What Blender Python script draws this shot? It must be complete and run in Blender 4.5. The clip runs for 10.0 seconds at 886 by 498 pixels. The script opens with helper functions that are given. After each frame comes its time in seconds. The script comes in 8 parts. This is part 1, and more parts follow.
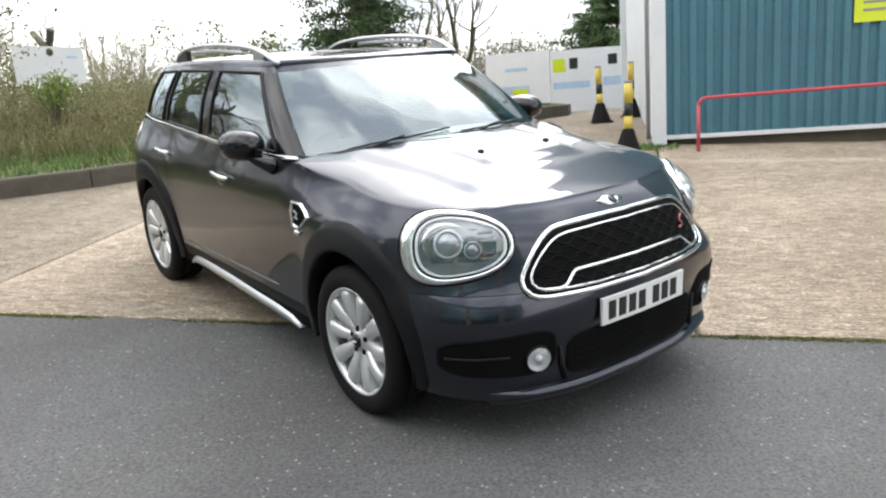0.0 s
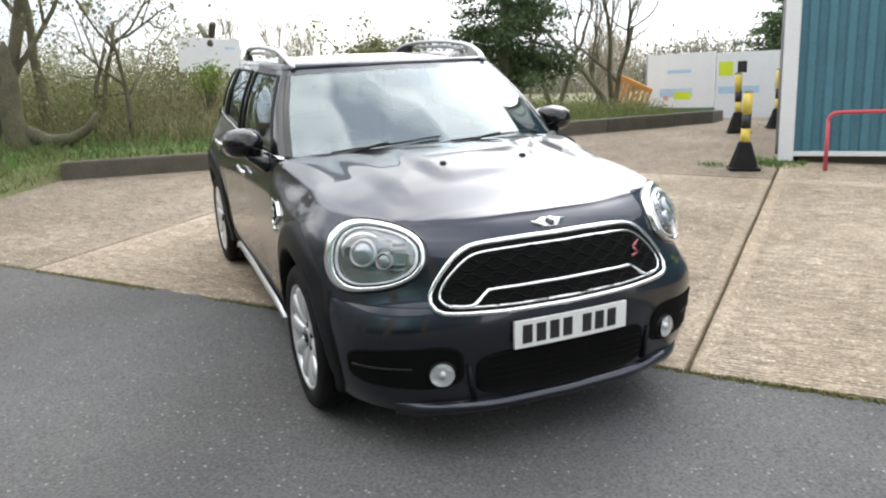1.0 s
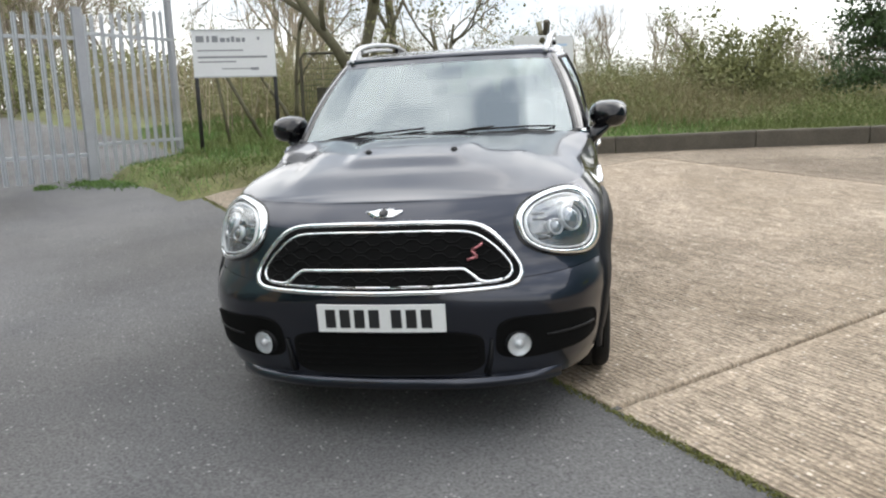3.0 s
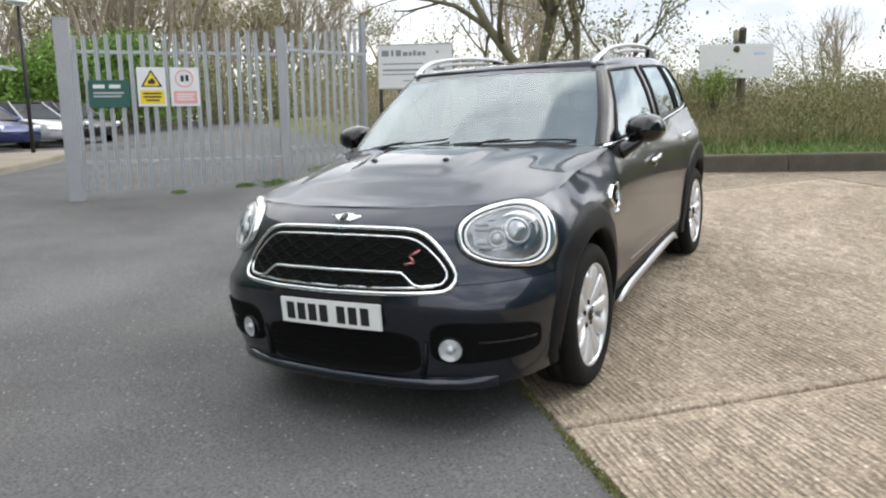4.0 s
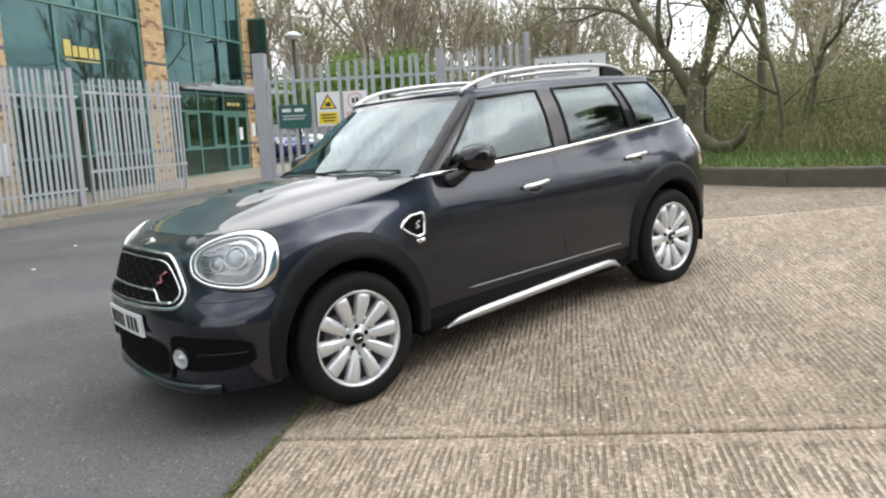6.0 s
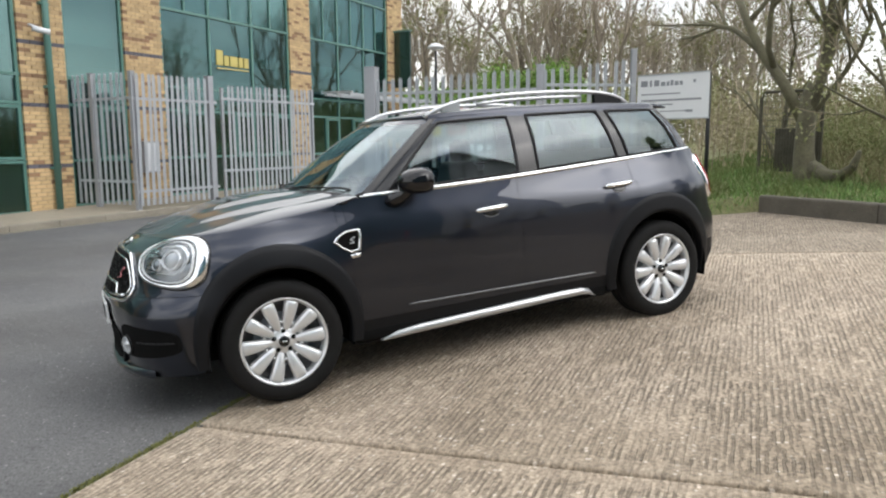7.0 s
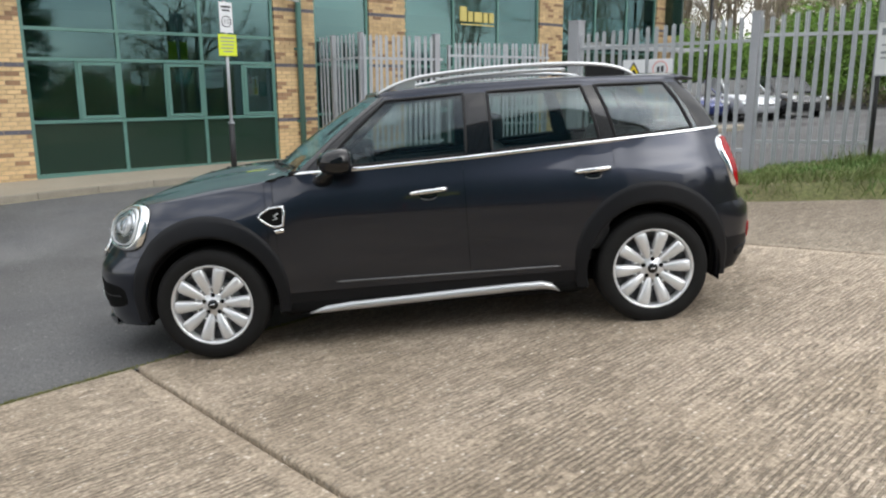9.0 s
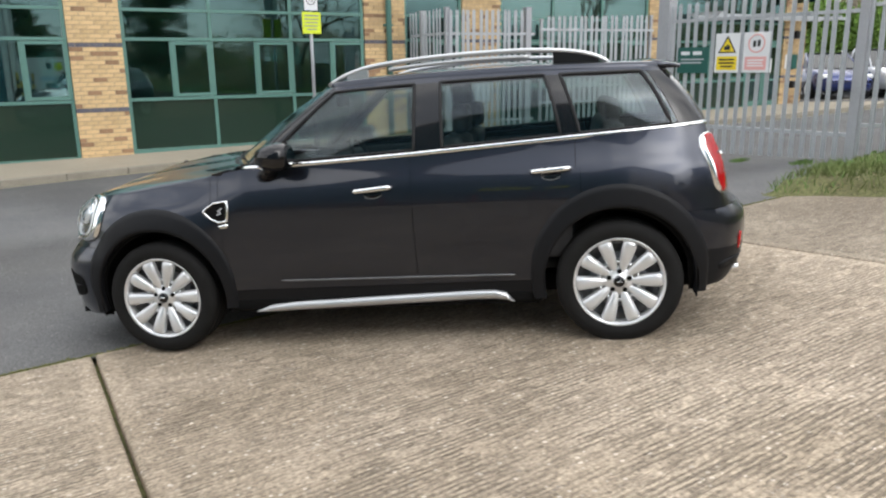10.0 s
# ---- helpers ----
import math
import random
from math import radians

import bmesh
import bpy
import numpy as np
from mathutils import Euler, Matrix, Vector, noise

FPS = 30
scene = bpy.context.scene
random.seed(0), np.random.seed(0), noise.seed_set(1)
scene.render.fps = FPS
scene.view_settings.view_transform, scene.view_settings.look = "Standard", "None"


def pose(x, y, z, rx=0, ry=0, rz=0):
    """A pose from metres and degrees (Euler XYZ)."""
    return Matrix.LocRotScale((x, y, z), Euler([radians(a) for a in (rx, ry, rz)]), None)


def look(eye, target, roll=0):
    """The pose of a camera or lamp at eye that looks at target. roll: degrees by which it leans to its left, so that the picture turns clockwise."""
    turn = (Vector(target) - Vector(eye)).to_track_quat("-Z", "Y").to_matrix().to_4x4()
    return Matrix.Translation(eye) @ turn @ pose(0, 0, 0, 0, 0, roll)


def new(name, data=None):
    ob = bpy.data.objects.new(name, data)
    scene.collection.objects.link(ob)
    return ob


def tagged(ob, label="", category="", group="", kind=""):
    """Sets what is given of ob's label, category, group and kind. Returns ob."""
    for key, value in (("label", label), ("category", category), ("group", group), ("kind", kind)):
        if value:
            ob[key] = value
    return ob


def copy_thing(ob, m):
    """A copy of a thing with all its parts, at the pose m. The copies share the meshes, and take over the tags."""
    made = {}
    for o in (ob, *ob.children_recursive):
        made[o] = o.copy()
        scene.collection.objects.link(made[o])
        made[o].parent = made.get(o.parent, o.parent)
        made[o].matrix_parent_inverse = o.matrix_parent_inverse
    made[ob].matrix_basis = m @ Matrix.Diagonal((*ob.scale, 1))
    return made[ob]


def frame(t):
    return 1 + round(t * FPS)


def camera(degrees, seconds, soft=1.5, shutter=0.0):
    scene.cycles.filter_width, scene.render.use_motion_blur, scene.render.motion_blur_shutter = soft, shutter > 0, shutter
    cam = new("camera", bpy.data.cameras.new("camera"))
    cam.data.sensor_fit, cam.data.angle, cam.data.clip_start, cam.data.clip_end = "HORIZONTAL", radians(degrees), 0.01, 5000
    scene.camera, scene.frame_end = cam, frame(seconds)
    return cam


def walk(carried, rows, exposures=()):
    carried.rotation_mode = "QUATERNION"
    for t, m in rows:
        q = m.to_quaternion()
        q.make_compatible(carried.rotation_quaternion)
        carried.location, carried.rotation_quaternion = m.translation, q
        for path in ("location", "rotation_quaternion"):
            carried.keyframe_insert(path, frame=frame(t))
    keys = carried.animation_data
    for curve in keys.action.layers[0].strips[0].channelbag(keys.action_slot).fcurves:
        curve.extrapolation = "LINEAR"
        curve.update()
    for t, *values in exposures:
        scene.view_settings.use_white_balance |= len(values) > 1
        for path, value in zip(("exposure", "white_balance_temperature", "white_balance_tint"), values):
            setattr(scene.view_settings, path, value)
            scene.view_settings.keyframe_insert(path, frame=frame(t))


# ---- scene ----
cam = camera(61.2, 10.0, 2.2)
PATH = [
    (0, (0.054, 0.003, 1.485), (0.019, 1.959, 1.068), -4.2),
    (0.5, (0.511, 0.028, 1.507), (0.287, 1.968, 1.076), -3.2),
    (1, (1.041, 0.092, 1.509), (0.552, 1.988, 1.102), -2.0),
    (1.5, (1.569, 0.303, 1.518), (0.847, 2.125, 1.12), -3.2),
    (2, (2.127, 0.514, 1.51), (1.19, 2.23, 1.089), -2.8),
    (2.2, (2.333, 0.654, 1.502), (1.27, 2.298, 1.09), -1.5),
    (3.3, (3.338, 1.517, 1.405), (1.766, 2.693, 1.023), -2.7),
    (3.5, (3.482, 1.701, 1.421), (1.836, 2.771, 1.039), -3.3),
    (4, (3.861, 2.161, 1.409), (2.063, 2.965, 1.064), -0.8),
    (4.5, (4.122, 2.724, 1.399), (2.252, 3.331, 1.034), 0.2),
    (5, (4.402, 3.318, 1.407), (2.466, 3.717, 1.103), -1.4),
    (5.5, (4.569, 3.994, 1.436), (2.603, 4.178, 1.118), -2.6),
    (5.7, (4.63, 4.243, 1.472), (2.659, 4.365, 1.159), -2.2),
    (6.8, (4.687, 5.615, 1.527), (2.734, 5.308, 1.227), -2.3),
    (7, (4.72, 5.882, 1.553), (2.782, 5.476, 1.271), -0.4),
    (7.5, (4.603, 6.455, 1.579), (2.718, 5.865, 1.263), -2.0),
    (8, (4.391, 6.998, 1.644), (2.558, 6.27, 1.316), -1.0),
    (8.5, (4.082, 7.497, 1.684), (2.37, 6.529, 1.322), 0.4),
    (9, (3.681, 7.904, 1.729), (2.102, 6.747, 1.317), -0.4),
    (9.5, (3.224, 8.258, 1.786), (1.81, 6.927, 1.31), 0.6),
    (10, (2.713, 8.49, 1.823), (1.382, 7.077, 1.343), -0.7),
]
walk(cam, [(t, look(eye, target, roll)) for t, eye, target, roll in PATH], [(0.0, 0.10), (0.5, 0.12), (1.0, 0.03), (2.0, -0.05), (3.5, -0.15), (5.0, -0.18), (6.0, -0.2), (7.0, -0.27), (8.5, -0.36), (9.5, -0.31), (10.0, -0.2)])

# ---------------------------------------------------------------- sky, sun
world = bpy.data.worlds.new("overcast_sky")
scene.world = world
world.use_nodes = True
wn, wl = world.node_tree.nodes, world.node_tree.links
wn.clear()
w_out = wn.new("ShaderNodeOutputWorld")
w_bg = wn.new("ShaderNodeBackground")
w_sky = wn.new("ShaderNodeTexSky")
w_sky.sky_type, w_sky.sun_disc = "NISHITA", False
w_sky.sun_elevation, w_sky.sun_rotation = radians(40), radians(15)
w_gain = wn.new("ShaderNodeMixRGB")
w_gain.blend_type = "MULTIPLY"
w_gain.inputs[0].default_value = 1.0
w_gain.inputs[2].default_value = (0.11, 0.11, 0.11, 1)
w_co = wn.new("ShaderNodeTexCoord")
w_map = wn.new("ShaderNodeMapping")
w_map.inputs["Scale"].default_value = (1.0, 1.0, 2.2)
w_noise = wn.new("ShaderNodeTexNoise")
w_noise.inputs["Scale"].default_value, w_noise.inputs["Detail"].default_value = 2.3, 6
w_ramp = wn.new("ShaderNodeValToRGB")
w_ramp.color_ramp.elements[0].position, w_ramp.color_ramp.elements[0].color = 0.40, (0.54, 0.575, 0.63, 1)
w_ramp.color_ramp.elements[1].position, w_ramp.color_ramp.elements[1].color = 0.60, (1.36, 1.35, 1.33, 1)
w_mix = wn.new("ShaderNodeMixRGB")
w_mix.inputs[0].default_value = 0.88
wl.new(w_sky.outputs[0], w_gain.inputs[1])
wl.new(w_co.outputs["Generated"], w_map.inputs[0])
wl.new(w_map.outputs[0], w_noise.inputs["Vector"])
wl.new(w_noise.outputs[0], w_ramp.inputs[0])
wl.new(w_gain.outputs[0], w_mix.inputs[1])
wl.new(w_ramp.outputs[0], w_mix.inputs[2])
# an overcast sky is brighter overhead than at the horizon
w_xyz, w_lift, w_over = wn.new("ShaderNodeSeparateXYZ"), wn.new("ShaderNodeMapRange"), wn.new("ShaderNodeMixRGB")
w_lift.inputs[1].default_value, w_lift.inputs[2].default_value, w_lift.inputs[3].default_value, w_lift.inputs[4].default_value = 0.0, 1.0, 1.15, 1.85
w_over.blend_type = "MULTIPLY"
# thin cloud glows round the sun
SUN_FROM = Vector((2.5, 9.0, 7.9)).normalized()
w_dot, w_glow, w_sum = wn.new("ShaderNodeVectorMath"), wn.new("ShaderNodeMapRange"), wn.new("ShaderNodeMath")
w_dot.operation, w_glow.interpolation_type, w_sum.operation = "DOT_PRODUCT", "SMOOTHSTEP", "ADD"
w_dot.inputs[1].default_value = SUN_FROM
w_glow.inputs[1].default_value, w_glow.inputs[2].default_value, w_glow.inputs[3].default_value, w_glow.inputs[4].default_value = 0.6, 1.0, 0.0, 0.2
w_over.inputs[0].default_value = 1.0
wl.new(w_co.outputs["Generated"], w_xyz.inputs[0])
wl.new(w_xyz.outputs[2], w_lift.inputs[0])
wl.new(w_mix.outputs[0], w_over.inputs[1])
wl.new(w_co.outputs["Generated"], w_dot.inputs[0])
wl.new(w_dot.outputs["Value"], w_glow.inputs[0])
w_core, w_both = wn.new("ShaderNodeMapRange"), wn.new("ShaderNodeMath")
w_core.interpolation_type, w_both.operation = "SMOOTHSTEP", "ADD"
w_core.inputs[1].default_value, w_core.inputs[2].default_value, w_core.inputs[3].default_value, w_core.inputs[4].default_value = 0.93, 1.0, 0.0, 2.7
wl.new(w_dot.outputs["Value"], w_core.inputs[0])
wl.new(w_core.outputs[0], w_both.inputs[0])
wl.new(w_lift.outputs[0], w_both.inputs[1])
wl.new(w_both.outputs[0], w_sum.inputs[0])
wl.new(w_glow.outputs[0], w_sum.inputs[1])
wl.new(w_sum.outputs[0], w_over.inputs[2])
wl.new(w_over.outputs[0], w_bg.inputs[0])
w_bg.inputs[1].default_value = 1.5
wl.new(w_bg.outputs[0], w_out.inputs[0])
sun = new("sun", bpy.data.lights.new("sun", "SUN"))
sun.data.energy, sun.data.angle, sun.data.color = 0.55, radians(55), (1.0, 0.96, 0.9)
sun.matrix_world = look(SUN_FROM * 12, (0, 0, 0))


# ---------------------------------------------------------------- materials
def mat(name, base, rough=0.6, metal=0.0, vary=0.12, scale=8.0, fine=90.0, bump=0.0, bump_scale=60.0, coat=0.0, random_piece=0.0, tint=None, island=0.0, spec=0.5):
    """A surface with colour variation at two scales, roughness variation and fine relief."""
    m = bpy.data.materials.new(name)
    m.use_nodes = True
    n, l = m.node_tree.nodes, m.node_tree.links
    b = n["Principled BSDF"]
    b.inputs["Roughness"].default_value, b.inputs["Metallic"].default_value = rough, metal
    b.inputs["Coat Weight"].default_value, b.inputs["Coat Roughness"].default_value = coat, 0.03
    b.inputs["Specular IOR Level"].default_value = spec
    co = n.new("ShaderNodeTexCoord")
    big, small = n.new("ShaderNodeTexNoise"), n.new("ShaderNodeTexNoise")
    big.inputs["Scale"].default_value, big.inputs["Detail"].default_value = scale, 4
    small.inputs["Scale"].default_value, small.inputs["Detail"].default_value = fine, 3
    l.new(co.outputs["Object"], big.inputs["Vector"])
    l.new(co.outputs["Object"], small.inputs["Vector"])
    add = n.new("ShaderNodeMath")
    add.operation = "ADD"
    l.new(big.outputs[0], add.inputs[0])
    l.new(small.outputs[0], add.inputs[1])
    value = add.outputs[0]
    for strength, node, socket in ((random_piece, "ShaderNodeObjectInfo", "Random"), (island, "ShaderNodeNewGeometry", "Random Per Island")):
        if strength:
            info = n.new(node)
            mul = n.new("ShaderNodeMath")
            mul.operation = "MULTIPLY_ADD"
            l.new(info.outputs[socket], mul.inputs[0])
            mul.inputs[1].default_value = strength
            l.new(value, mul.inputs[2])
            off = n.new("ShaderNodeMath")
            off.operation = "SUBTRACT"
            off.inputs[1].default_value = strength / 2
            l.new(mul.outputs[0], off.inputs[0])
            value = off.outputs[0]
    ramp = n.new("ShaderNodeMapRange")
    ramp.inputs[1].default_value, ramp.inputs[2].default_value = 0.6, 1.4
    l.new(value, ramp.inputs[0])
    mix = n.new("ShaderNodeMixRGB")
    dark = tuple(c * (1 - vary) for c in base)
    light = tuple(min(c * (1 + vary), 1.0) for c in (tint or base))
    mix.inputs[1].default_value, mix.inputs[2].default_value = (*dark, 1), (*light, 1)
    l.new(ramp.outputs[0], mix.inputs[0])
    l.new(mix.outputs[0], b.inputs["Base Color"])
    if bump:
        relief = n.new("ShaderNodeTexNoise")
        relief.inputs["Scale"].default_value, relief.inputs["Detail"].default_value = bump_scale, 5
        l.new(co.outputs["Object"], relief.inputs["Vector"])
        bp = n.new("ShaderNodeBump")
        bp.inputs["Strength"].default_value, bp.inputs["Distance"].default_value = bump, 0.01
        l.new(relief.outputs[0], bp.inputs["Height"])
        l.new(bp.outputs[0], b.inputs["Normal"])
    return m


def glass(name, tint, gloss_rough=0.0, ior=1.5, curve_power=4.0, gloss_tint=(0.95, 0.97, 0.97)):
    """A thin tinted pane: see-through, with mirror reflections that grow at grazing angles."""
    m = bpy.data.materials.new(name)
    m.use_nodes = True
    n, l = m.node_tree.nodes, m.node_tree.links
    n.clear()
    out, mix, lw = n.new("ShaderNodeOutputMaterial"), n.new("ShaderNodeMixShader"), n.new("ShaderNodeLayerWeight")
    tr, gl = n.new("ShaderNodeBsdfTransparent"), n.new("ShaderNodeBsdfGlossy")
    lw.inputs[0].default_value = 0.5
    base = ((ior - 1) / (ior + 1)) ** 2 * 1.9
    power, ramp = n.new("ShaderNodeMath"), n.new("ShaderNodeMath")
    power.operation, ramp.operation = "POWER", "MULTIPLY_ADD"
    power.inputs[1].default_value = curve_power
    ramp.inputs[1].default_value, ramp.inputs[2].default_value = 1.0 - base, base
    l.new(lw.outputs["Facing"], power.inputs[0])
    l.new(power.outputs[0], ramp.inputs[0])
    tr.inputs[0].default_value = (*tint, 1)
    gl.inputs["Roughness"].default_value = gloss_rough
    gl.inputs["Color"].default_value = (*gloss_tint, 1)
    l.new(ramp.outputs[0], mix.inputs[0])
    l.new(tr.outputs[0], mix.inputs[1])
    l.new(gl.outputs[0], mix.inputs[2])
    l.new(mix.outputs[0], out.inputs[0])
    return m


PAINT = mat("grey_metallic_paint", (0.0262, 0.0300, 0.0425), 0.33, 0.92, 0.06, 3, 900, coat=1.0, spec=0.1)
PAINT.node_tree.nodes["Principled BSDF"].inputs["Coat IOR"].default_value = 1.47
PAINT.node_tree.nodes["Principled BSDF"].inputs["Coat Roughness"].default_value = 0.015
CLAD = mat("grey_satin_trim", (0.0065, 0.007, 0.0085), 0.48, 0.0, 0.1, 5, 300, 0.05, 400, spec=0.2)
BLACK = mat("black_plastic", (0.009, 0.009, 0.010), 0.5, 0, 0.2, 10, 200, 0.1, 300, spec=0.3)
GLOSS_BLACK = mat("gloss_black", (0.005, 0.005, 0.006), 0.12, 0, 0.1, 5, 100, coat=0.9, spec=0.05)
FRAME_BLACK = mat("satin_black_frame", (0.006, 0.006, 0.007), 0.35, 0, 0.1, 5, 100, spec=0.3)
PILLAR_BLACK = mat("black_pillar", (0.005, 0.005, 0.006), 0.2, 0, 0.1, 5, 100, coat=0.7, spec=0.2)
DEEP = mat("dark_cavity", (0.004, 0.004, 0.004), 0.85, 0, 0.2, 8, 60, spec=0.12)
CHROME = mat("chrome", (0.82, 0.83, 0.84), 0.08, 1.0, 0.03, 4, 80)
SILVER = mat("silver_paint", (0.55, 0.56, 0.57), 0.3, 0.75, 0.05, 6, 300)
ALLOY = mat("alloy_silver", (0.68, 0.69, 0.70), 0.32, 0.55, 0.05, 9, 300)
BARREL = mat("dull_wheel_barrel", (0.12, 0.12, 0.125), 0.5, 0.5, 0.2, 9, 120)
RUBBER = mat("tyre_rubber", (0.0085, 0.0083, 0.0082), 0.75, 0, 0.25, 12, 150, 0.15, 200, spec=0.2)
CAR_GLASS = glass("car_glass", (0.52, 0.61, 0.60), 0.0, 1.42, 2.8, (0.86, 0.96, 1.0))
SCREEN_GLASS = glass("windscreen_glass", (0.55, 0.62, 0.61), 0.0, 2.0, 5.0, (0.86, 0.96, 1.0))
LENS = glass("lamp_lens", (0.95, 0.96, 0.97), 0.0, 1.6)
LAMP_WHITE = mat("lamp_light_guide", (0.85, 0.87, 0.88), 0.2, 0, 0.03, 5, 80, coat=0.6)
BEZEL = mat("bright_bezel", (0.80, 0.81, 0.82), 0.14, 1.0, 0.03, 4, 80)
GRILLE_BLACK = mat("grille_black", (0.006, 0.006, 0.006), 0.5, 0, 0.2, 8, 60, spec=0.1)
FOG_BOWL = mat("fog_reflector", (0.60, 0.61, 0.62), 0.3, 0.4, 0.15, 14, 60)
RED_DARK = mat("dark_red_lens", (0.16, 0.004, 0.006), 0.12, 0, 0.15, 20, 60, coat=1.0)
LAMP_BOWL = mat("lamp_reflector", (0.215, 0.225, 0.235), 0.2, 0.9, 0.4, 9, 60, 0.45, 22)
RED_LENS = mat("red_lens", (0.32, 0.005, 0.007), 0.2, 0, 0.15, 20, 60, coat=0.35, spec=0.3)
RED = mat("red_badge", (0.42, 0.16, 0.17), 0.25, 0.6)
CABIN = mat("dark_trim_fabric", (0.03, 0.03, 0.032), 0.85, 0, 0.2, 10, 300)
SEAT = mat("seat_leather", (0.022, 0.022, 0.024), 0.5, 0, 0.15, 9, 200, 0.1, 200)
PLATE_WHITE = mat("plate_white", (0.78, 0.79, 0.78), 0.3, 0, 0.03, 6, 80)
PRINT = mat("black_print", (0.015, 0.015, 0.016), 0.5)
ASPHALT = None
GALV = mat("galvanised_steel", (0.44, 0.46, 0.48), 0.5, 0.35, 0.16, 3, 40, 0.05, 120)
GALV_POST = mat("galvanised_post", (0.36, 0.37, 0.39), 0.55, 0.35, 0.12, 2, 50)
BRICK = mat("buff_brick", (0.54, 0.385, 0.205), 0.85, 0, 0.24, 9, 70, 0.3, 90, random_piece=0.5, island=0.5)
BRICK_DARK = mat("dark_brick", (0.27, 0.165, 0.095), 0.85, 0, 0.3, 9, 70, 0.3, 90, random_piece=0.4, island=0.4)
BRICK_BLUE = mat("blue_brick", (0.115, 0.11, 0.13), 0.8, 0, 0.25, 9, 70, 0.3, 90, random_piece=0.4)
MORTAR = mat("mortar", (0.36, 0.28, 0.19), 0.95, 0, 0.15, 9, 120, 0.3, 150)
FRAME_GREEN = mat("green_frame_paint", (0.095, 0.205, 0.175), 0.35, 0, 0.08, 3, 80)
PANEL_GREEN = mat("dark_green_panel", (0.009, 0.028, 0.017), 0.22, 0, 0.12, 1.2, 60, coat=0.4)
WIN_GLASS = glass("green_window_glass", (0.26, 0.44, 0.44), 0.02, 2.05, 3.5, (0.44, 0.66, 0.65))
ROOM = mat("office_wall", (0.5, 0.53, 0.52), 0.9, 0, 0.1, 1, 30)
BLIND = mat("blind_fabric", (0.74, 0.84, 0.82), 0.8, 0, 0.06, 3, 60)
CLADDING_BLUE = mat("blue_profiled_sheet", (0.062, 0.165, 0.215), 0.5, 0, 0.14, 1.3, 25, 0.05, 60)
WHITE_TRIM = mat("white_painted_trim", (0.66, 0.68, 0.70), 0.5, 0, 0.07, 2, 40)
HOARD_WHITE = mat("white_hoarding", (0.74, 0.75, 0.77), 0.5, 0, 0.05, 1.2, 20)
HOARD_TEAL = mat("teal_hoarding", (0.09, 0.18, 0.2), 0.6, 0, 0.1, 2, 30)
PALE_BLUE = mat("faded_blue_print", (0.42, 0.56, 0.72), 0.5, 0, 0.15, 4, 30)
GOLD = mat("gold_letters", (0.50, 0.42, 0.13), 0.5, 0, 0.1, 6, 60)
YELLOW = mat("yellow_paint", (0.60, 0.46, 0.08), 0.5, 0, 0.12, 6, 60)
LIME = mat("lime_sign", (0.62, 0.72, 0.03), 0.45, 0, 0.05, 4, 60)
RAIL_RED = mat("red_rail_paint", (0.46, 0.062, 0.085), 0.4, 0, 0.12, 6, 60)
ORANGE = mat("orange_plastic", (0.58, 0.25, 0.05), 0.5, 0, 0.1, 5, 60)
SIGN_WHITE = mat("sign_white", (0.72, 0.73, 0.74), 0.4, 0, 0.04, 3, 60)
SIGN_GREEN = mat("sign_green", (0.012, 0.090, 0.075), 0.4, 0, 0.06, 4, 60)
SIGN_YELLOW = mat("sign_yellow", (0.80, 0.60, 0.02), 0.4, 0, 0.05, 4, 60)
SIGN_PINK = mat("sign_pale_red", (0.72, 0.36, 0.34), 0.45, 0, 0.06, 4, 60)
GREY_PRINT = mat("grey_print", (0.24, 0.25, 0.27), 0.5)
POST_BLACK = mat("black_post", (0.02, 0.02, 0.022), 0.6, 0, 0.2, 6, 80)
KERB = mat("weathered_kerb", (0.088, 0.078, 0.061), 0.9, 0, 0.35, 3.5, 60, 0.4, 40, random_piece=0.25)
KERB_PALE = mat("pale_kerb", (0.25, 0.225, 0.18), 0.9, 0, 0.22, 2.5, 50, 0.3, 60, random_piece=0.2)
PAVING = mat("tan_paving", (0.30, 0.26, 0.20), 0.9, 0, 0.18, 1.2, 40, 0.25, 60)
BARK = mat("bark", (0.095, 0.084, 0.062), 0.95, 0, 0.4, 5, 50, 0.6, 30, tint=(0.125, 0.118, 0.07))
# distance haze is put into this bark colour, far paler than BARK
BARK_HAZED = mat("hazed_far_bark", (0.31, 0.265, 0.21), 0.95, 0, 0.35, 2, 20, island=0.6)
TWIG = mat("twigs", (0.33, 0.275, 0.195), 0.95, 0, 0.4, 1.5, 20, island=0.7)
LEAF_SPRING = mat("spring_leaves", (0.172, 0.196, 0.066), 0.75, 0, 0.28, 1.2, 20, island=0.25, tint=(0.215, 0.215, 0.095))
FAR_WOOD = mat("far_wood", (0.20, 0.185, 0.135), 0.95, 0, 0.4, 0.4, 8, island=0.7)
LEAF_DARK = mat("evergreen_leaves", (0.058, 0.100, 0.034), 0.7, 0, 0.45, 2, 20, island=0.8)
LEAF_FRESH = mat("fresh_leaves", (0.20, 0.27, 0.055), 0.7, 0, 0.25, 1.5, 20, island=0.3)
LEAF_BRIGHT = mat("hedge_leaves", (0.15, 0.27, 0.045), 0.7, 0, 0.4, 1.2, 20, island=0.8)
SCRUB = mat("dry_scrub", (0.225, 0.190, 0.110), 0.95, 0, 0.3, 1.0, 20, island=0.3, tint=(0.275, 0.245, 0.140))
GRASS = mat("grass_blades", (0.115, 0.200, 0.049), 0.8, 0, 0.4, 1.5, 30, island=0.7)
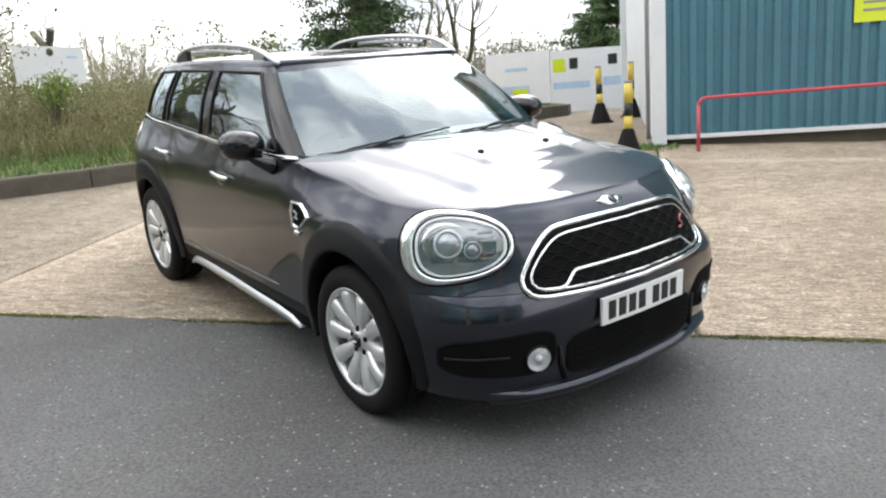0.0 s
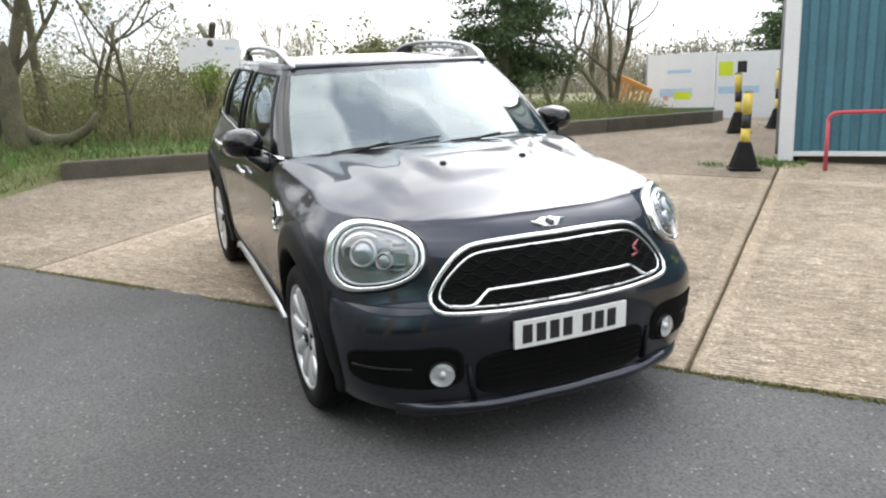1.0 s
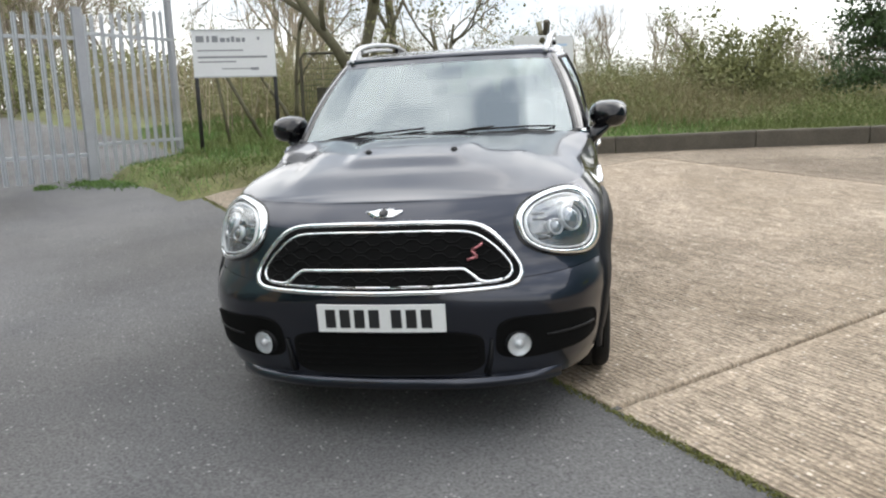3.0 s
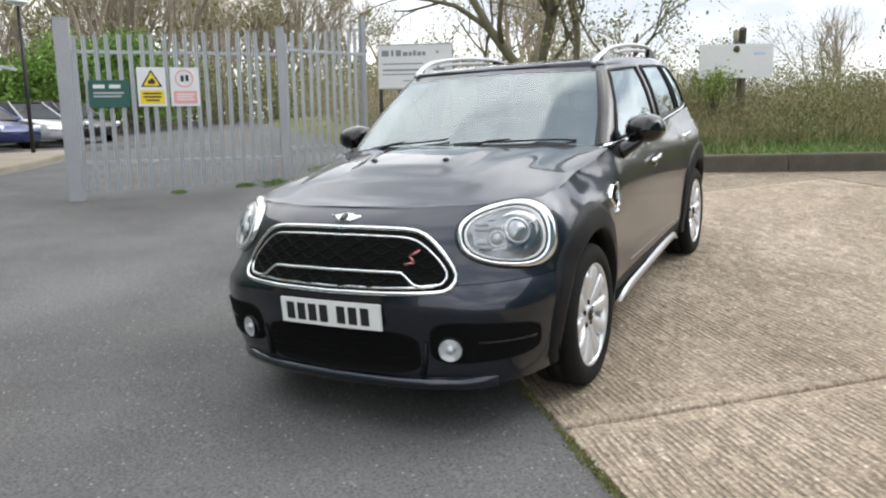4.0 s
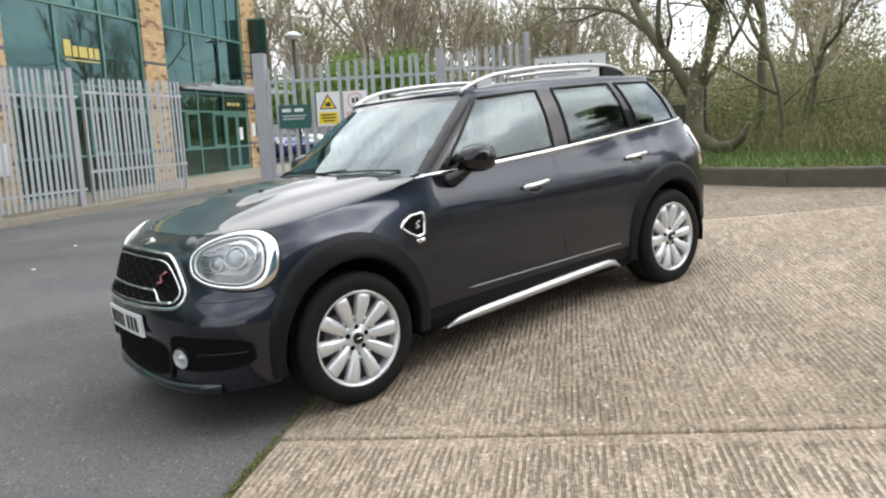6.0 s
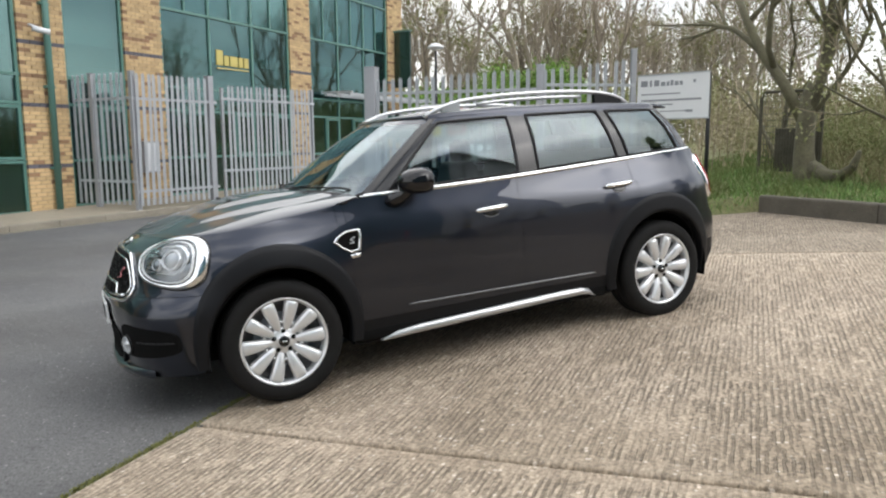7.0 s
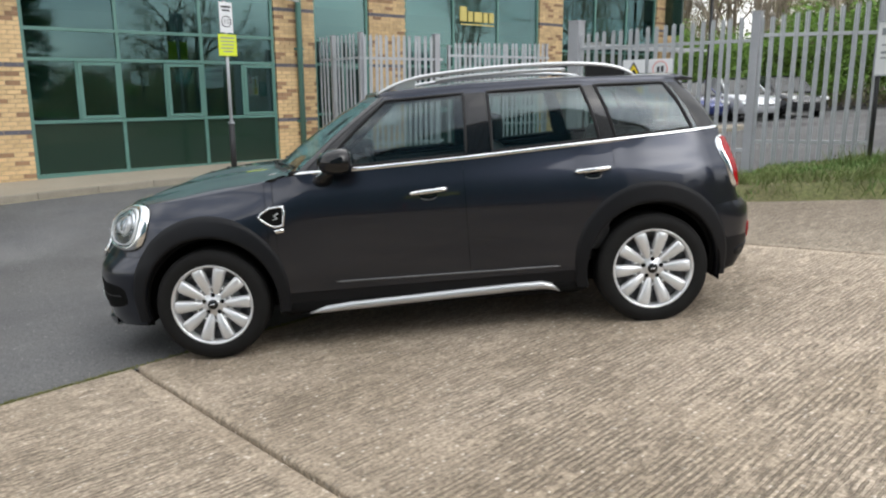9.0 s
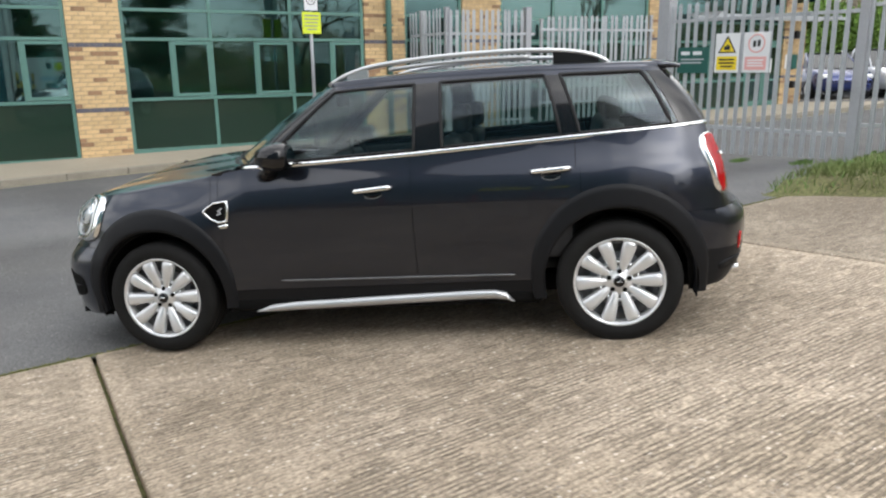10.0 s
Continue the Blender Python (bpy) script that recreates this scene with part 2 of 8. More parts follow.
STRAW = mat("dead_grass", (0.22, 0.19, 0.10), 0.9, 0, 0.35, 2, 30, island=0.6)
MOSS = mat("moss", (0.135, 0.168, 0.054), 0.95, 0, 0.4, 6, 60, 0.4, 80)
MOSS_DULL = mat("dull_moss", (0.165, 0.17, 0.055), 0.95, 0, 0.35, 4, 60, island=0.5)
CAR_BLUE = mat("blue_car_paint", (0.015, 0.03, 0.14), 0.25, 0.3, 0.08, 3, 200, coat=1.0)
CAR_WHITE = mat("pale_car_paint", (0.55, 0.57, 0.60), 0.25, 0.3, 0.05, 3, 200, coat=1.0)
CAR_BLACK = mat("black_car_paint", (0.012, 0.013, 0.015), 0.2, 0.2, 0.08, 3, 200, coat=1.0)
CAR_GLASS_DARK = mat("dark_car_glass", (0.012, 0.016, 0.018), 0.06, 0, 0.1, 3, 50)


def ground_material(name, base, light, speck, grain, ridges=0.0, stain=0.3, rough=0.9):
    """Asphalt or brushed concrete: stains, aggregate specks, and for concrete the brush ridges across the slab."""
    m = bpy.data.materials.new(name)
    m.use_nodes = True
    n, l = m.node_tree.nodes, m.node_tree.links
    b = n["Principled BSDF"]
    b.inputs["Roughness"].default_value = rough
    co = n.new("ShaderNodeTexCoord")

    def tex(scale, detail=4, source=None):
        t = n.new("ShaderNodeTexNoise")
        t.inputs["Scale"].default_value, t.inputs["Detail"].default_value = scale, detail
        l.new(source or co.outputs["Object"], t.inputs["Vector"])
        return t.outputs[0]

    def ranged(socket, a, c, lo=0.0, hi=1.0):
        r = n.new("ShaderNodeMapRange")
        r.inputs[1].default_value, r.inputs[2].default_value, r.inputs[3].default_value, r.inputs[4].default_value = a, c, lo, hi
        l.new(socket, r.inputs[0])
        return r.outputs[0]

    def blend(kind, fac, c1, c2):
        x = n.new("ShaderNodeMixRGB")
        x.blend_type = kind
        for i, v in enumerate((fac, c1, c2)):
            if isinstance(v, (int, float)):
                x.inputs[i].default_value = v
            elif isinstance(v, tuple):
                x.inputs[i].default_value = (*v, 1)
            else:
                l.new(v, x.inputs[i])
        return x.outputs[0]

    def maths(op, p, q):
        x = n.new("ShaderNodeMath")
        x.operation = op
        for i, v in enumerate((p, q)):
            if isinstance(v, (int, float)):
                x.inputs[i].default_value = v
            else:
                l.new(v, x.inputs[i])
        return x.outputs[0]

    colour = blend("MIX", ranged(tex(0.9, 5), 0.35, 0.65), base, light)
    colour = blend("MULTIPLY", stain, colour, blend("MIX", ranged(tex(0.35, 6), 0.4, 0.62), (0.45, 0.42, 0.38), (1.0, 1.0, 1.0)))
    colour = blend("MULTIPLY", 0.8, colour, blend("MIX", ranged(tex(grain, 3), 0.3, 0.7), (0.5, 0.5, 0.5), (1.35, 1.35, 1.35)))
    vor = n.new("ShaderNodeTexVoronoi")
    vor.inputs["Scale"].default_value = grain * 0.75
    l.new(co.outputs["Object"], vor.inputs["Vector"])
    rnd = n.new("ShaderNodeSeparateColor")
    l.new(vor.outputs["Color"], rnd.inputs[0])
    pale = maths("MULTIPLY", ranged(rnd.outputs[0], 0.945 - 0.075 * ridges, 0.98 - 0.05 * ridges), ranged(vor.outputs["Distance"], 0.42, 0.3))
    colour = blend("MIX", maths("MULTIPLY", pale, 0.75), colour, speck)
    dark = maths("MULTIPLY", ranged(rnd.outputs[1], 0.88 - 0.07 * ridges, 0.93 - 0.05 * ridges), ranged(vor.outputs["Distance"], 0.42, 0.3))
    colour = blend("MIX", maths("MULTIPLY", dark, 0.6), colour, tuple(c * 0.35 for c in base))
    height = maths("ADD", maths("MULTIPLY", tex(grain * 0.8, 4), 0.6), maths("MULTIPLY", tex(grain * 2.2, 3), 0.4))
    if ridges:
        turn = n.new("ShaderNodeMapping")
        turn.inputs["Rotation"].default_value = (0, 0, radians(10.6))
        l.new(co.outputs["Object"], turn.inputs["Vector"])
        stretch = n.new("ShaderNodeMapping")
        stretch.inputs["Scale"].default_value = (9.0, 58.0, 1.0)
        l.new(turn.outputs[0], stretch.inputs["Vector"])
        streak = tex(1.0, 3, stretch.outputs[0])
        wave = n.new("ShaderNodeTexWave")
        wave.wave_type, wave.bands_direction = "BANDS", "Y"
        wave.inputs["Scale"].default_value, wave.inputs["Distortion"].default_value = 10.0, 2.0
        wave.inputs["Detail"].default_value, wave.inputs["Detail Scale"].default_value = 3, 2.0
        l.new(turn.outputs[0], wave.inputs["Vector"])
        worn = ranged(tex(1.3, 6), 0.22, 0.47)
        coarse = n.new("ShaderNodeMapping")
        coarse.inputs["Scale"].default_value = (7.5, 16.0, 1.0)
        l.new(turn.outputs[0], coarse.inputs["Vector"])
        broken = tex(1.0, 4, coarse.outputs[0])
        cut = maths("MULTIPLY", ranged(wave.outputs[0], 0.5, 0.15), ranged(broken, 0.40, 0.56))
        margin = n.new("ShaderNodeAttribute")
        margin.attribute_name = "margin"
        inner = ranged(margin.outputs["Fac"], 0.35, 0.75, 1.0, 0.3)
        groove = maths("MULTIPLY", maths("MULTIPLY", maths("MAXIMUM", cut, maths("MULTIPLY", ranged(streak, 0.44, 0.34), 0.35)), worn), inner)
        # shade in the brush grooves is put into the colour as well as the bump
        colour = blend("MIX", maths("MULTIPLY", groove, 0.66 * ridges), colour, tuple(c * 0.42 for c in base))
        colour = blend("MULTIPLY", 0.35, colour, blend("MIX", ranged(streak, 0.34, 0.66), (0.55, 0.53, 0.50), (1.5, 1.5, 1.5)))
        height = maths("ADD", height, maths("MULTIPLY", maths("SUBTRACT", 1.0, groove), 1.6))
    l.new(colour, b.inputs["Base Color"])
    bp = n.new("ShaderNodeBump")
    bp.inputs["Strength"].default_value, bp.inputs["Distance"].default_value = 1.0, 0.011
    l.new(height, bp.inputs["Height"])
    l.new(bp.outputs[0], b.inputs["Normal"])
    return m


ASPHALT = ground_material("worn_asphalt", (0.117, 0.117, 0.120), (0.154, 0.153, 0.152), (0.37, 0.365, 0.355), 75, stain=0.45)
CONCRETE = ground_material("brushed_concrete", (0.440, 0.355, 0.262), (0.560, 0.462, 0.356), (0.72, 0.63, 0.53), 50, ridges=1.0, stain=0.44)
CONCRETE_MID = ground_material("stained_concrete", (0.392, 0.316, 0.231), (0.498, 0.410, 0.316), (0.72, 0.63, 0.53), 50, ridges=1.0, stain=0.34)
CONCRETE_GREY = ground_material("greyed_concrete", (0.280, 0.229, 0.171), (0.362, 0.301, 0.230), (0.60, 0.53, 0.44), 50, ridges=0.7, stain=0.4)
CONCRETE_OLD = ground_material("older_dirty_concrete", (0.270, 0.218, 0.161), (0.350, 0.289, 0.220), (0.55, 0.48, 0.40), 50, ridges=0.6, stain=0.45)
EARTH = ground_material("verge_earth", (0.15, 0.142, 0.062), (0.145, 0.17, 0.055), (0.2, 0.17, 0.1), 30, stain=0.4)


# ---------------------------------------------------------------- mesh tools
def shade(me, smooth=True):
    for p in me.polygons:
        p.use_smooth = smooth


def mesh_of(name, verts, faces, material=None, smooth=False):
    me = bpy.data.meshes.new(name)
    me.from_pydata([tuple(v) for v in verts], [], [tuple(f) for f in faces])
    if smooth:
        shade(me)
    if material:
        me.materials.append(material)
    me.update()
    return me


def part(name, bm, material, parent, label="", smooth=True):
    """Links a bmesh (or a finished mesh) as one mesh object under a thing or a part."""
    if isinstance(bm, bpy.types.Mesh):
        me = bm
        if material and not me.materials:
            me.materials.append(material)
    else:
        me = bpy.data.meshes.new(name)
        bm.to_mesh(me)
        bm.free()
        if smooth:
            shade(me)
        me.materials.append(material)
    ob = new(name, me)
    ob.parent = parent
    if label:
        ob["label"] = label
    return ob


def thing(name, m, label, category, group="", kind=""):
    ob = new(name)
    ob.empty_display_size = 0.1
    ob.matrix_world = m
    return tagged(ob, label, category, group, kind)


def box(bm, cx, cy, cz, sx, sy, sz, m=None, bevel=0.0):
    r = bmesh.ops.create_cube(bm, size=1.0, matrix=(m or Matrix()) @ Matrix.Translation((cx, cy, cz)) @ Matrix.Diagonal((sx, sy, sz, 1)))
    if bevel:
        edges = list({e for v in r["verts"] for e in v.link_edges})
        bmesh.ops.bevel(bm, geom=edges, offset=bevel, segments=2, affect="EDGES", profile=0.5)


def rod(bm, p, q, r, r2=None, seg=10):
    p, q = Vector(p), Vector(q)
    d = q - p
    m = Matrix.Translation((p + q) / 2) @ d.to_track_quat("Z", "Y").to_matrix().to_4x4()
    bmesh.ops.create_cone(bm, cap_ends=True, segments=seg, radius1=r, radius2=r if r2 is None else r2, depth=d.length, matrix=m)


def box_bm(*a, **k):
    bm = bmesh.new()
    box(bm, *a, **k)
    return bm


def rod_bm(*a, **k):
    bm = bmesh.new()
    rod(bm, *a, **k)
    return bm


def tube(points, radius, seg=10, closed=False, flat=1.0):
    """A swept tube through points (a mesh of its own verts and faces)."""
    pts = [Vector(p) for p in points]
    verts, faces, n, side = [], [], len(pts), None
    for i, p in enumerate(pts):
        d = (pts[(i + 1) % n] - pts[i - 1]) if closed else (pts[min(i + 1, n - 1)] - pts[max(i - 1, 0)])
        d.normalize()
        if side is None or flat != 1.0:
            side = d.cross(Vector((0, 0, 1)))
            if side.length < 1e-4:
                side = Vector((1, 0, 0))
        else:
            side = side - d * side.dot(d)
        side.normalize()
        up = side.cross(d)
        r = radius[i] if hasattr(radius, "__len__") else radius
        for k in range(seg):
            a = 2 * math.pi * k / seg
            verts.append(p + side * math.cos(a) * r + up * math.sin(a) * r * flat)
    for i in range(n if closed else n - 1):
        for k in range(seg):
            faces.append((i * seg + k, i * seg + (k + 1) % seg, ((i + 1) % n) * seg + (k + 1) % seg, ((i + 1) % n) * seg + k))
    if not closed:
        faces.append(tuple(range(seg - 1, -1, -1)))
        faces.append(tuple((n - 1) * seg + k for k in range(seg)))
    return verts, faces


def lathe(profile, seg=40, axis="Y"):
    """Turns (radius, height) pairs round an axis."""
    verts, faces = [], []
    for r, h in profile:
        for k in range(seg):
            a = 2 * math.pi * k / seg
            verts.append((r * math.cos(a), h, r * math.sin(a)) if axis == "Y" else (r * math.cos(a), r * math.sin(a), h))
    for i in range(len(profile) - 1):
        for k in range(seg):
            q = (i * seg + k, i * seg + (k + 1) % seg, (i + 1) * seg + (k + 1) % seg, (i + 1) * seg + k)
            faces.append(q if axis == "Z" else q[::-1])
    return verts, faces


def smooth_line(points, n):
    """n points evenly spaced along a Catmull-Rom curve through points."""
    P = [np.array(p, float) for p in points]
    P = [2 * P[0] - P[1]] + P + [2 * P[-1] - P[-2]]
    dense = []
    for i in range(1, len(P) - 2):
        for t in np.linspace(0, 1, 24, endpoint=False):
            a, b, c, d = P[i - 1], P[i], P[i + 1], P[i + 2]
            dense.append(0.5 * (2 * b + (c - a) * t + (2 * a - 5 * b + 4 * c - d) * t * t + (3 * b - a - 3 * c + d) * t ** 3))
    dense.append(P[-2])
    dense = np.array(dense)
    s = np.concatenate([[0], np.cumsum(np.linalg.norm(np.diff(dense, axis=0), axis=1))])
    q = np.linspace(0, s[-1], n)
    return np.stack([np.interp(q, s, dense[:, k]) for k in range(dense.shape[1])], 1)


def joined(pieces):
    verts, faces = [], []
    for v, f in pieces:
        o = len(verts)
        verts += list(v)
        faces += [tuple(i + o for i in q) for q in f]
    return verts, faces


# ---------------------------------------------------------------- the lie of the land
def yard_z(x, y):
    """Height of the paved yard: a road that falls to the right, and a forecourt that climbs from it, then levels and dips."""
    r, p = 0.0378 - 0.0219 * x, -0.2017 - 0.0252 * x + 0.0819 * y
    top = np.maximum(r, p)
    m = top + 0.05 * np.log(np.exp((r - top) / 0.05) + np.exp((p - top) / 0.05))
    c = 0.85 - 0.012 * x - 0.03 * np.maximum(y - 14, 0)
    c = np.maximum(c, 0.35)
    low = np.minimum(m, c)
    return low - 0.08 * np.log(np.exp(-(m - low) / 0.08) + np.exp(-(c - low) / 0.08))


def gz(x, y):
    return float(yard_z(np.float64(x), np.float64(y)))


# verge line: from beyond the car park, along the fence, round the forecourt and up the lane
VERGE = [(-70, 14), (-24, 8.6), (-12, 7.3), (-9.0, 6.5), (-8.35, 5.0), (-7.0, 5.08), (-6.2, 4.98), (-5.45, 4.86), (-5.6, 5.5), (-5.75, 6.6), (-5.85, 7.95), (-4.2, 8.85), (-2.9, 9.9), (-1.5, 11.05), (-0.4, 11.9), (0.63, 12.75), (1.72, 13.75), (2.45, 15.0), (2.9, 17.4), (2.9, 20.2), (2.1, 22.8), (0.8, 25.2), (1.5, 60), (-70, 60)]
PAVE = [(16, -6.4), (-0.2, -4.56), (-3.9, -3.93), (-5.6, -3.42), (-7.9, -2.45), (-9.8, -1.75), (-12.6, -0.75), (-14.8, 0.15), (-17, 0.8), (-21.0, 1.6), (-21.9, 1.2), (-22.2, 0)]


def inside(px, py, poly):
    res = np.zeros(np.shape(px), bool)
    for (x1, y1), (x2, y2) in zip(poly, poly[1:] + poly[:1]):
        if y1 != y2:
            res ^= ((y1 > py) != (y2 > py)) & (px < (x2 - x1) * (py - y1) / (y2 - y1) + x1)
    return res


def line_distance(px, py, line):
    best = np.full(np.shape(px), 1e9)
    for (x1, y1), (x2, y2) in zip(line, line[1:]):
        dx, dy = x2 - x1, y2 - y1
        t = np.clip(((px - x1) * dx + (py - y1) * dy) / (dx * dx + dy * dy), 0, 1)
        best = np.minimum(best, np.hypot(px - x1 - t * dx, py - y1 - t * dy))
    return best


def land_z(px, py):
    """Height of the earth sheet: under the paving inside the yard, a bank on the verge, gently rolling beyond."""
    px, py = np.asarray(px, float), np.asarray(py, float)
    base = yard_z(np.clip(px, -40, 20), np.clip(py, -12, 40))
    d = line_distance(px, py, VERGE[:-1])
    on = inside(px, py, VERGE)
    s = np.clip(d / 0.22, 0, 1)
    left = np.clip((-1.5 - px) / 3, 0, 1)
    rise = (0.14 + 0.05 * left) * s * s * (3 - 2 * s) + 0.45 * left * np.clip((d - 0.6) / 7, 0, 1) + 0.05 * np.sin(px * 1.7) * np.sin(py * 1.3) * np.clip(d - 0.5, 0, 1)
    return np.where(on, base + rise, base - 0.05)


def lz(x, y):
    return float(land_z(np.array([x]), np.array([y]))[0])


def spread(lo, hi, step, far):
    core = list(np.arange(lo, hi + 1e-6, step))
    out, d = [], step
    while d < far:
        d *= 1.5
        out.append(d)
    return np.array([lo - v for v in reversed(out)] + core + [hi + v for v in out])


gx, gy = spread(-12, 6, 0.16, 700), spread(3, 20, 0.16, 700)
GX, GY = np.meshgrid(gx, gy)
GZ = land_z(GX, GY)
nx, ny = len(gx), len(gy)
me = mesh_of("ground", np.stack([GX.ravel(), GY.ravel(), GZ.ravel()], 1).tolist(),
             [(j * nx + i, j * nx + i + 1, (j + 1) * nx + i + 1, (j + 1) * nx + i) for j in range(ny - 1) for i in range(nx - 1)], EARTH, True)
ground = tagged(new("ground", me), "grassy earth verge and bank round the paved yard", "ground", kind="structure")

# asphalt road, from the pavement kerb to the concrete edge, and on into the car park
E0, EA, EB = Vector((1.315, 3.835)), Vector((1, -0.195)).normalized(), Vector((0.24, 1)).normalized()


def edge_y(x):
    return 4.091 - 0.195 * x


def pave_y(x):
    pts = sorted(PAVE[:10])
    return float(np.interp(x, [p[0] for p in pts], [p[1] for p in pts]))


def road_far(x):
    """The road's far side: the concrete edge, or the fence and the car park's end."""
    return float(np.interp(x, (-48, -24, -12, -9.0, -8.35, -7.0, -5.9), (11.4, 8.5, 7.2, 6.45, 5.0, 5.15, 5.24))) if x < -5.9 else edge_y(x)


verts, faces = [], []
xs = list(np.arange(-48, -9, 0.6)) + list(np.arange(-9, -5.9, 0.1)) + list(np.arange(-5.9, 22, 0.4))
R = 26
for x in xs:
    lo = pave_y(x) - 0.05 if x > -22 else -14.0
    hi = road_far(x) + 0.05
    for k in range(R):
        y = lo + (hi - lo) * k / (R - 1)
        verts.append((x, y, gz(x, y) + 0.004))
for i in range(len(xs) - 1):
    for k in range(R - 1):
        faces.append((i * R + k, (i + 1) * R + k, (i + 1) * R + k + 1, i * R + k + 1))
road = tagged(new("road", mesh_of("road", verts, faces, ASPHALT, True)), "worn grey asphalt road with pale stone specks", "road", kind="structure")

# the road's far verge bends on to the lane; concrete slabs of the forecourt, laid along the asphalt edge
pavement = tagged(new("pavement"), "tan brushed concrete forecourt slabs with open joints", "concrete forecourt", kind="structure")


def slab(p0, p1, q0, q1, gap=0.013, drop=0.07):
    """One cast slab with softened, slightly broken edges."""
    n_p, n_q = max(2, int((p1 - p0) / 0.3)), max(2, int((q1 - q0) / 0.3))
    us = [p0 + gap, p0 + gap + 0.012, p0 + 0.05, p0 + 0.10] + [p0 + 0.14 + (p1 - p0 - 0.28) * i / n_p for i in range(n_p + 1)] + [p1 - 0.10, p1 - 0.05, p1 - gap - 0.012, p1 - gap]
    vs = [q0 + gap, q0 + gap + 0.012, q0 + 0.05, q0 + 0.10] + [q0 + 0.14 + (q1 - q0 - 0.28) * i / n_q for i in range(n_q + 1)] + [q1 - 0.10, q1 - 0.05, q1 - gap - 0.012, q1 - gap]
    verts, faces = [], []
    for j, v in enumerate(vs):
        for i, u in enumerate(us):
            rag = 0.006 * noise.noise((u * 6, v * 6, 0)) + 0.004 * noise.noise((u * 23, v * 23, 3))
            rim = i in (0, len(us) - 1) or j in (0, len(vs) - 1)
            uu = u + (rag if i in (0, 1, len(us) - 2, len(us) - 1) else 0)
            vv = v + (rag if j in (0, 1, len(vs) - 2, len(vs) - 1) else 0)
            P = E0 + EA * uu + EB * vv
            verts.append((P.x, P.y, gz(P.x, P.y) + 0.012 - (0.008 if rim else 0) + 0.0015 * noise.noise((u * 3, v * 3, 9))))
    w, h = len(us), len(vs)
    faces = [(j * w + i, j * w + i + 1, (j + 1) * w + i + 1, (j + 1) * w + i) for j in range(h - 1) for i in range(w - 1)]
    ring = [i for i in range(w)] + [j * w + w - 1 for j in range(1, h)] + [(h - 1) * w + i for i in range(w - 2, -1, -1)] + [j * w for j in range(h - 2, 0, -1)]
    o = len(verts)
    verts += [(verts[i][0], verts[i][1], verts[i][2] - drop) for i in ring]
    faces += [(ring[k], o + k, o + (k + 1) % len(ring), ring[(k + 1) % len(ring)]) for k in range(len(ring))]
    me = mesh_of("slab", verts, faces, CONCRETE_GREY if p1 < -4 else CONCRETE_OLD if (p1 < 1 and q0 > 5) or (p0 > 4 and q0 > 5) else CONCRETE_MID if p1 < 1 else CONCRETE, True)
    # the smooth trowelled margin beside the joints
    rim = [1.0 if i < 4 or i > w - 5 or (j < 4 and q0 > 0.1) or j > h - 5 else 0.0 for j in range(h) for i in range(w)]
    me.attributes.new("margin", "FLOAT", "POINT").data.foreach_set("value", rim + [1.0] * len(ring))
    return me


for p0, p1 in ((-9.6, -4.85), (-4.85, 0.0), (0.0, 4.6), (4.6, 9.2), (9.2, 13.8), (13.8, 18.4)):
    for q0, q1 in ((0.0, 5.15), (5.15, 10.6), (10.6, 16.0), (16.0, 23.0)):
        part("slab", slab(p0, p1, q0, q1), None, pavement)


# long cracks in the forecourt
CRACK = mat("crack_dirt", (0.07, 0.058, 0.042), 0.95, 0, 0.4, 4, 60)


def crack(points, width, seed):
    """A thin wandering crack line lying on the slabs."""
    verts, faces = [], []
    for (x1, y1), (x2, y2) in zip(points, points[1:]):
        n = max(2, int(math.hypot(x2 - x1, y2 - y1) / 0.07))
        nx, ny = -(y2 - y1), x2 - x1
        L = math.hypot(nx, ny)
        for i in range(n):
            t = i / n
            d = 0.03 * noise.noise((x1 + (x2 - x1) * t, y1 + (y2 - y1) * t, seed)) + 0.012 * noise.noise(((x1 + (x2 - x1) * t) * 9, (y1 + (y2 - y1) * t) * 9, seed))
            w = width * (0.6 + 0.7 * abs(noise.noise((t * 7, seed, 1.5))))
            x, y = x1 + (x2 - x1) * t + nx / L * d, y1 + (y2 - y1) * t + ny / L * d
            for s in (-w, w):
                px, py = x + nx / L * s, y + ny / L * s
                verts.append((px, py, gz(px, py) + 0.0165))
    faces = [(2 * i, 2 * i + 2, 2 * i + 3, 2 * i + 1) for i in range(len(verts) // 2 - 1)]
    return mesh_of("crack", verts, faces, CRACK)


part("crack", crack([(-2.4, 8.9), (-1.1, 9.84), (0.4, 10.92), (1.42, 11.97), (2.7, 13.2)], 0.008, 2.0), None, pavement, "dark wandering crack")
part("crack", crack([(0.1, 9.72), (1.26, 9.81), (1.64, 9.87), (2.4, 9.95)], 0.006, 5.0), None, pavement)


# ---------------------------------------------------------------- kerbs and the building's pavement
def along(line, step):
    """Cuts a polyline into pieces of about one length: start, end of each."""
    out = []
    for (x1, y1), (x2, y2) in zip(line, line[1:]):
        n = max(1, round(math.hypot(x2 - x1, y2 - y1) / step))
        for i in range(n):
            out.append(((x1 + (x2 - x1) * i / n, y1 + (y2 - y1) * i / n), (x1 + (x2 - x1) * (i + 1) / n, y1 + (y2 - y1) * (i + 1) / n)))
    return out


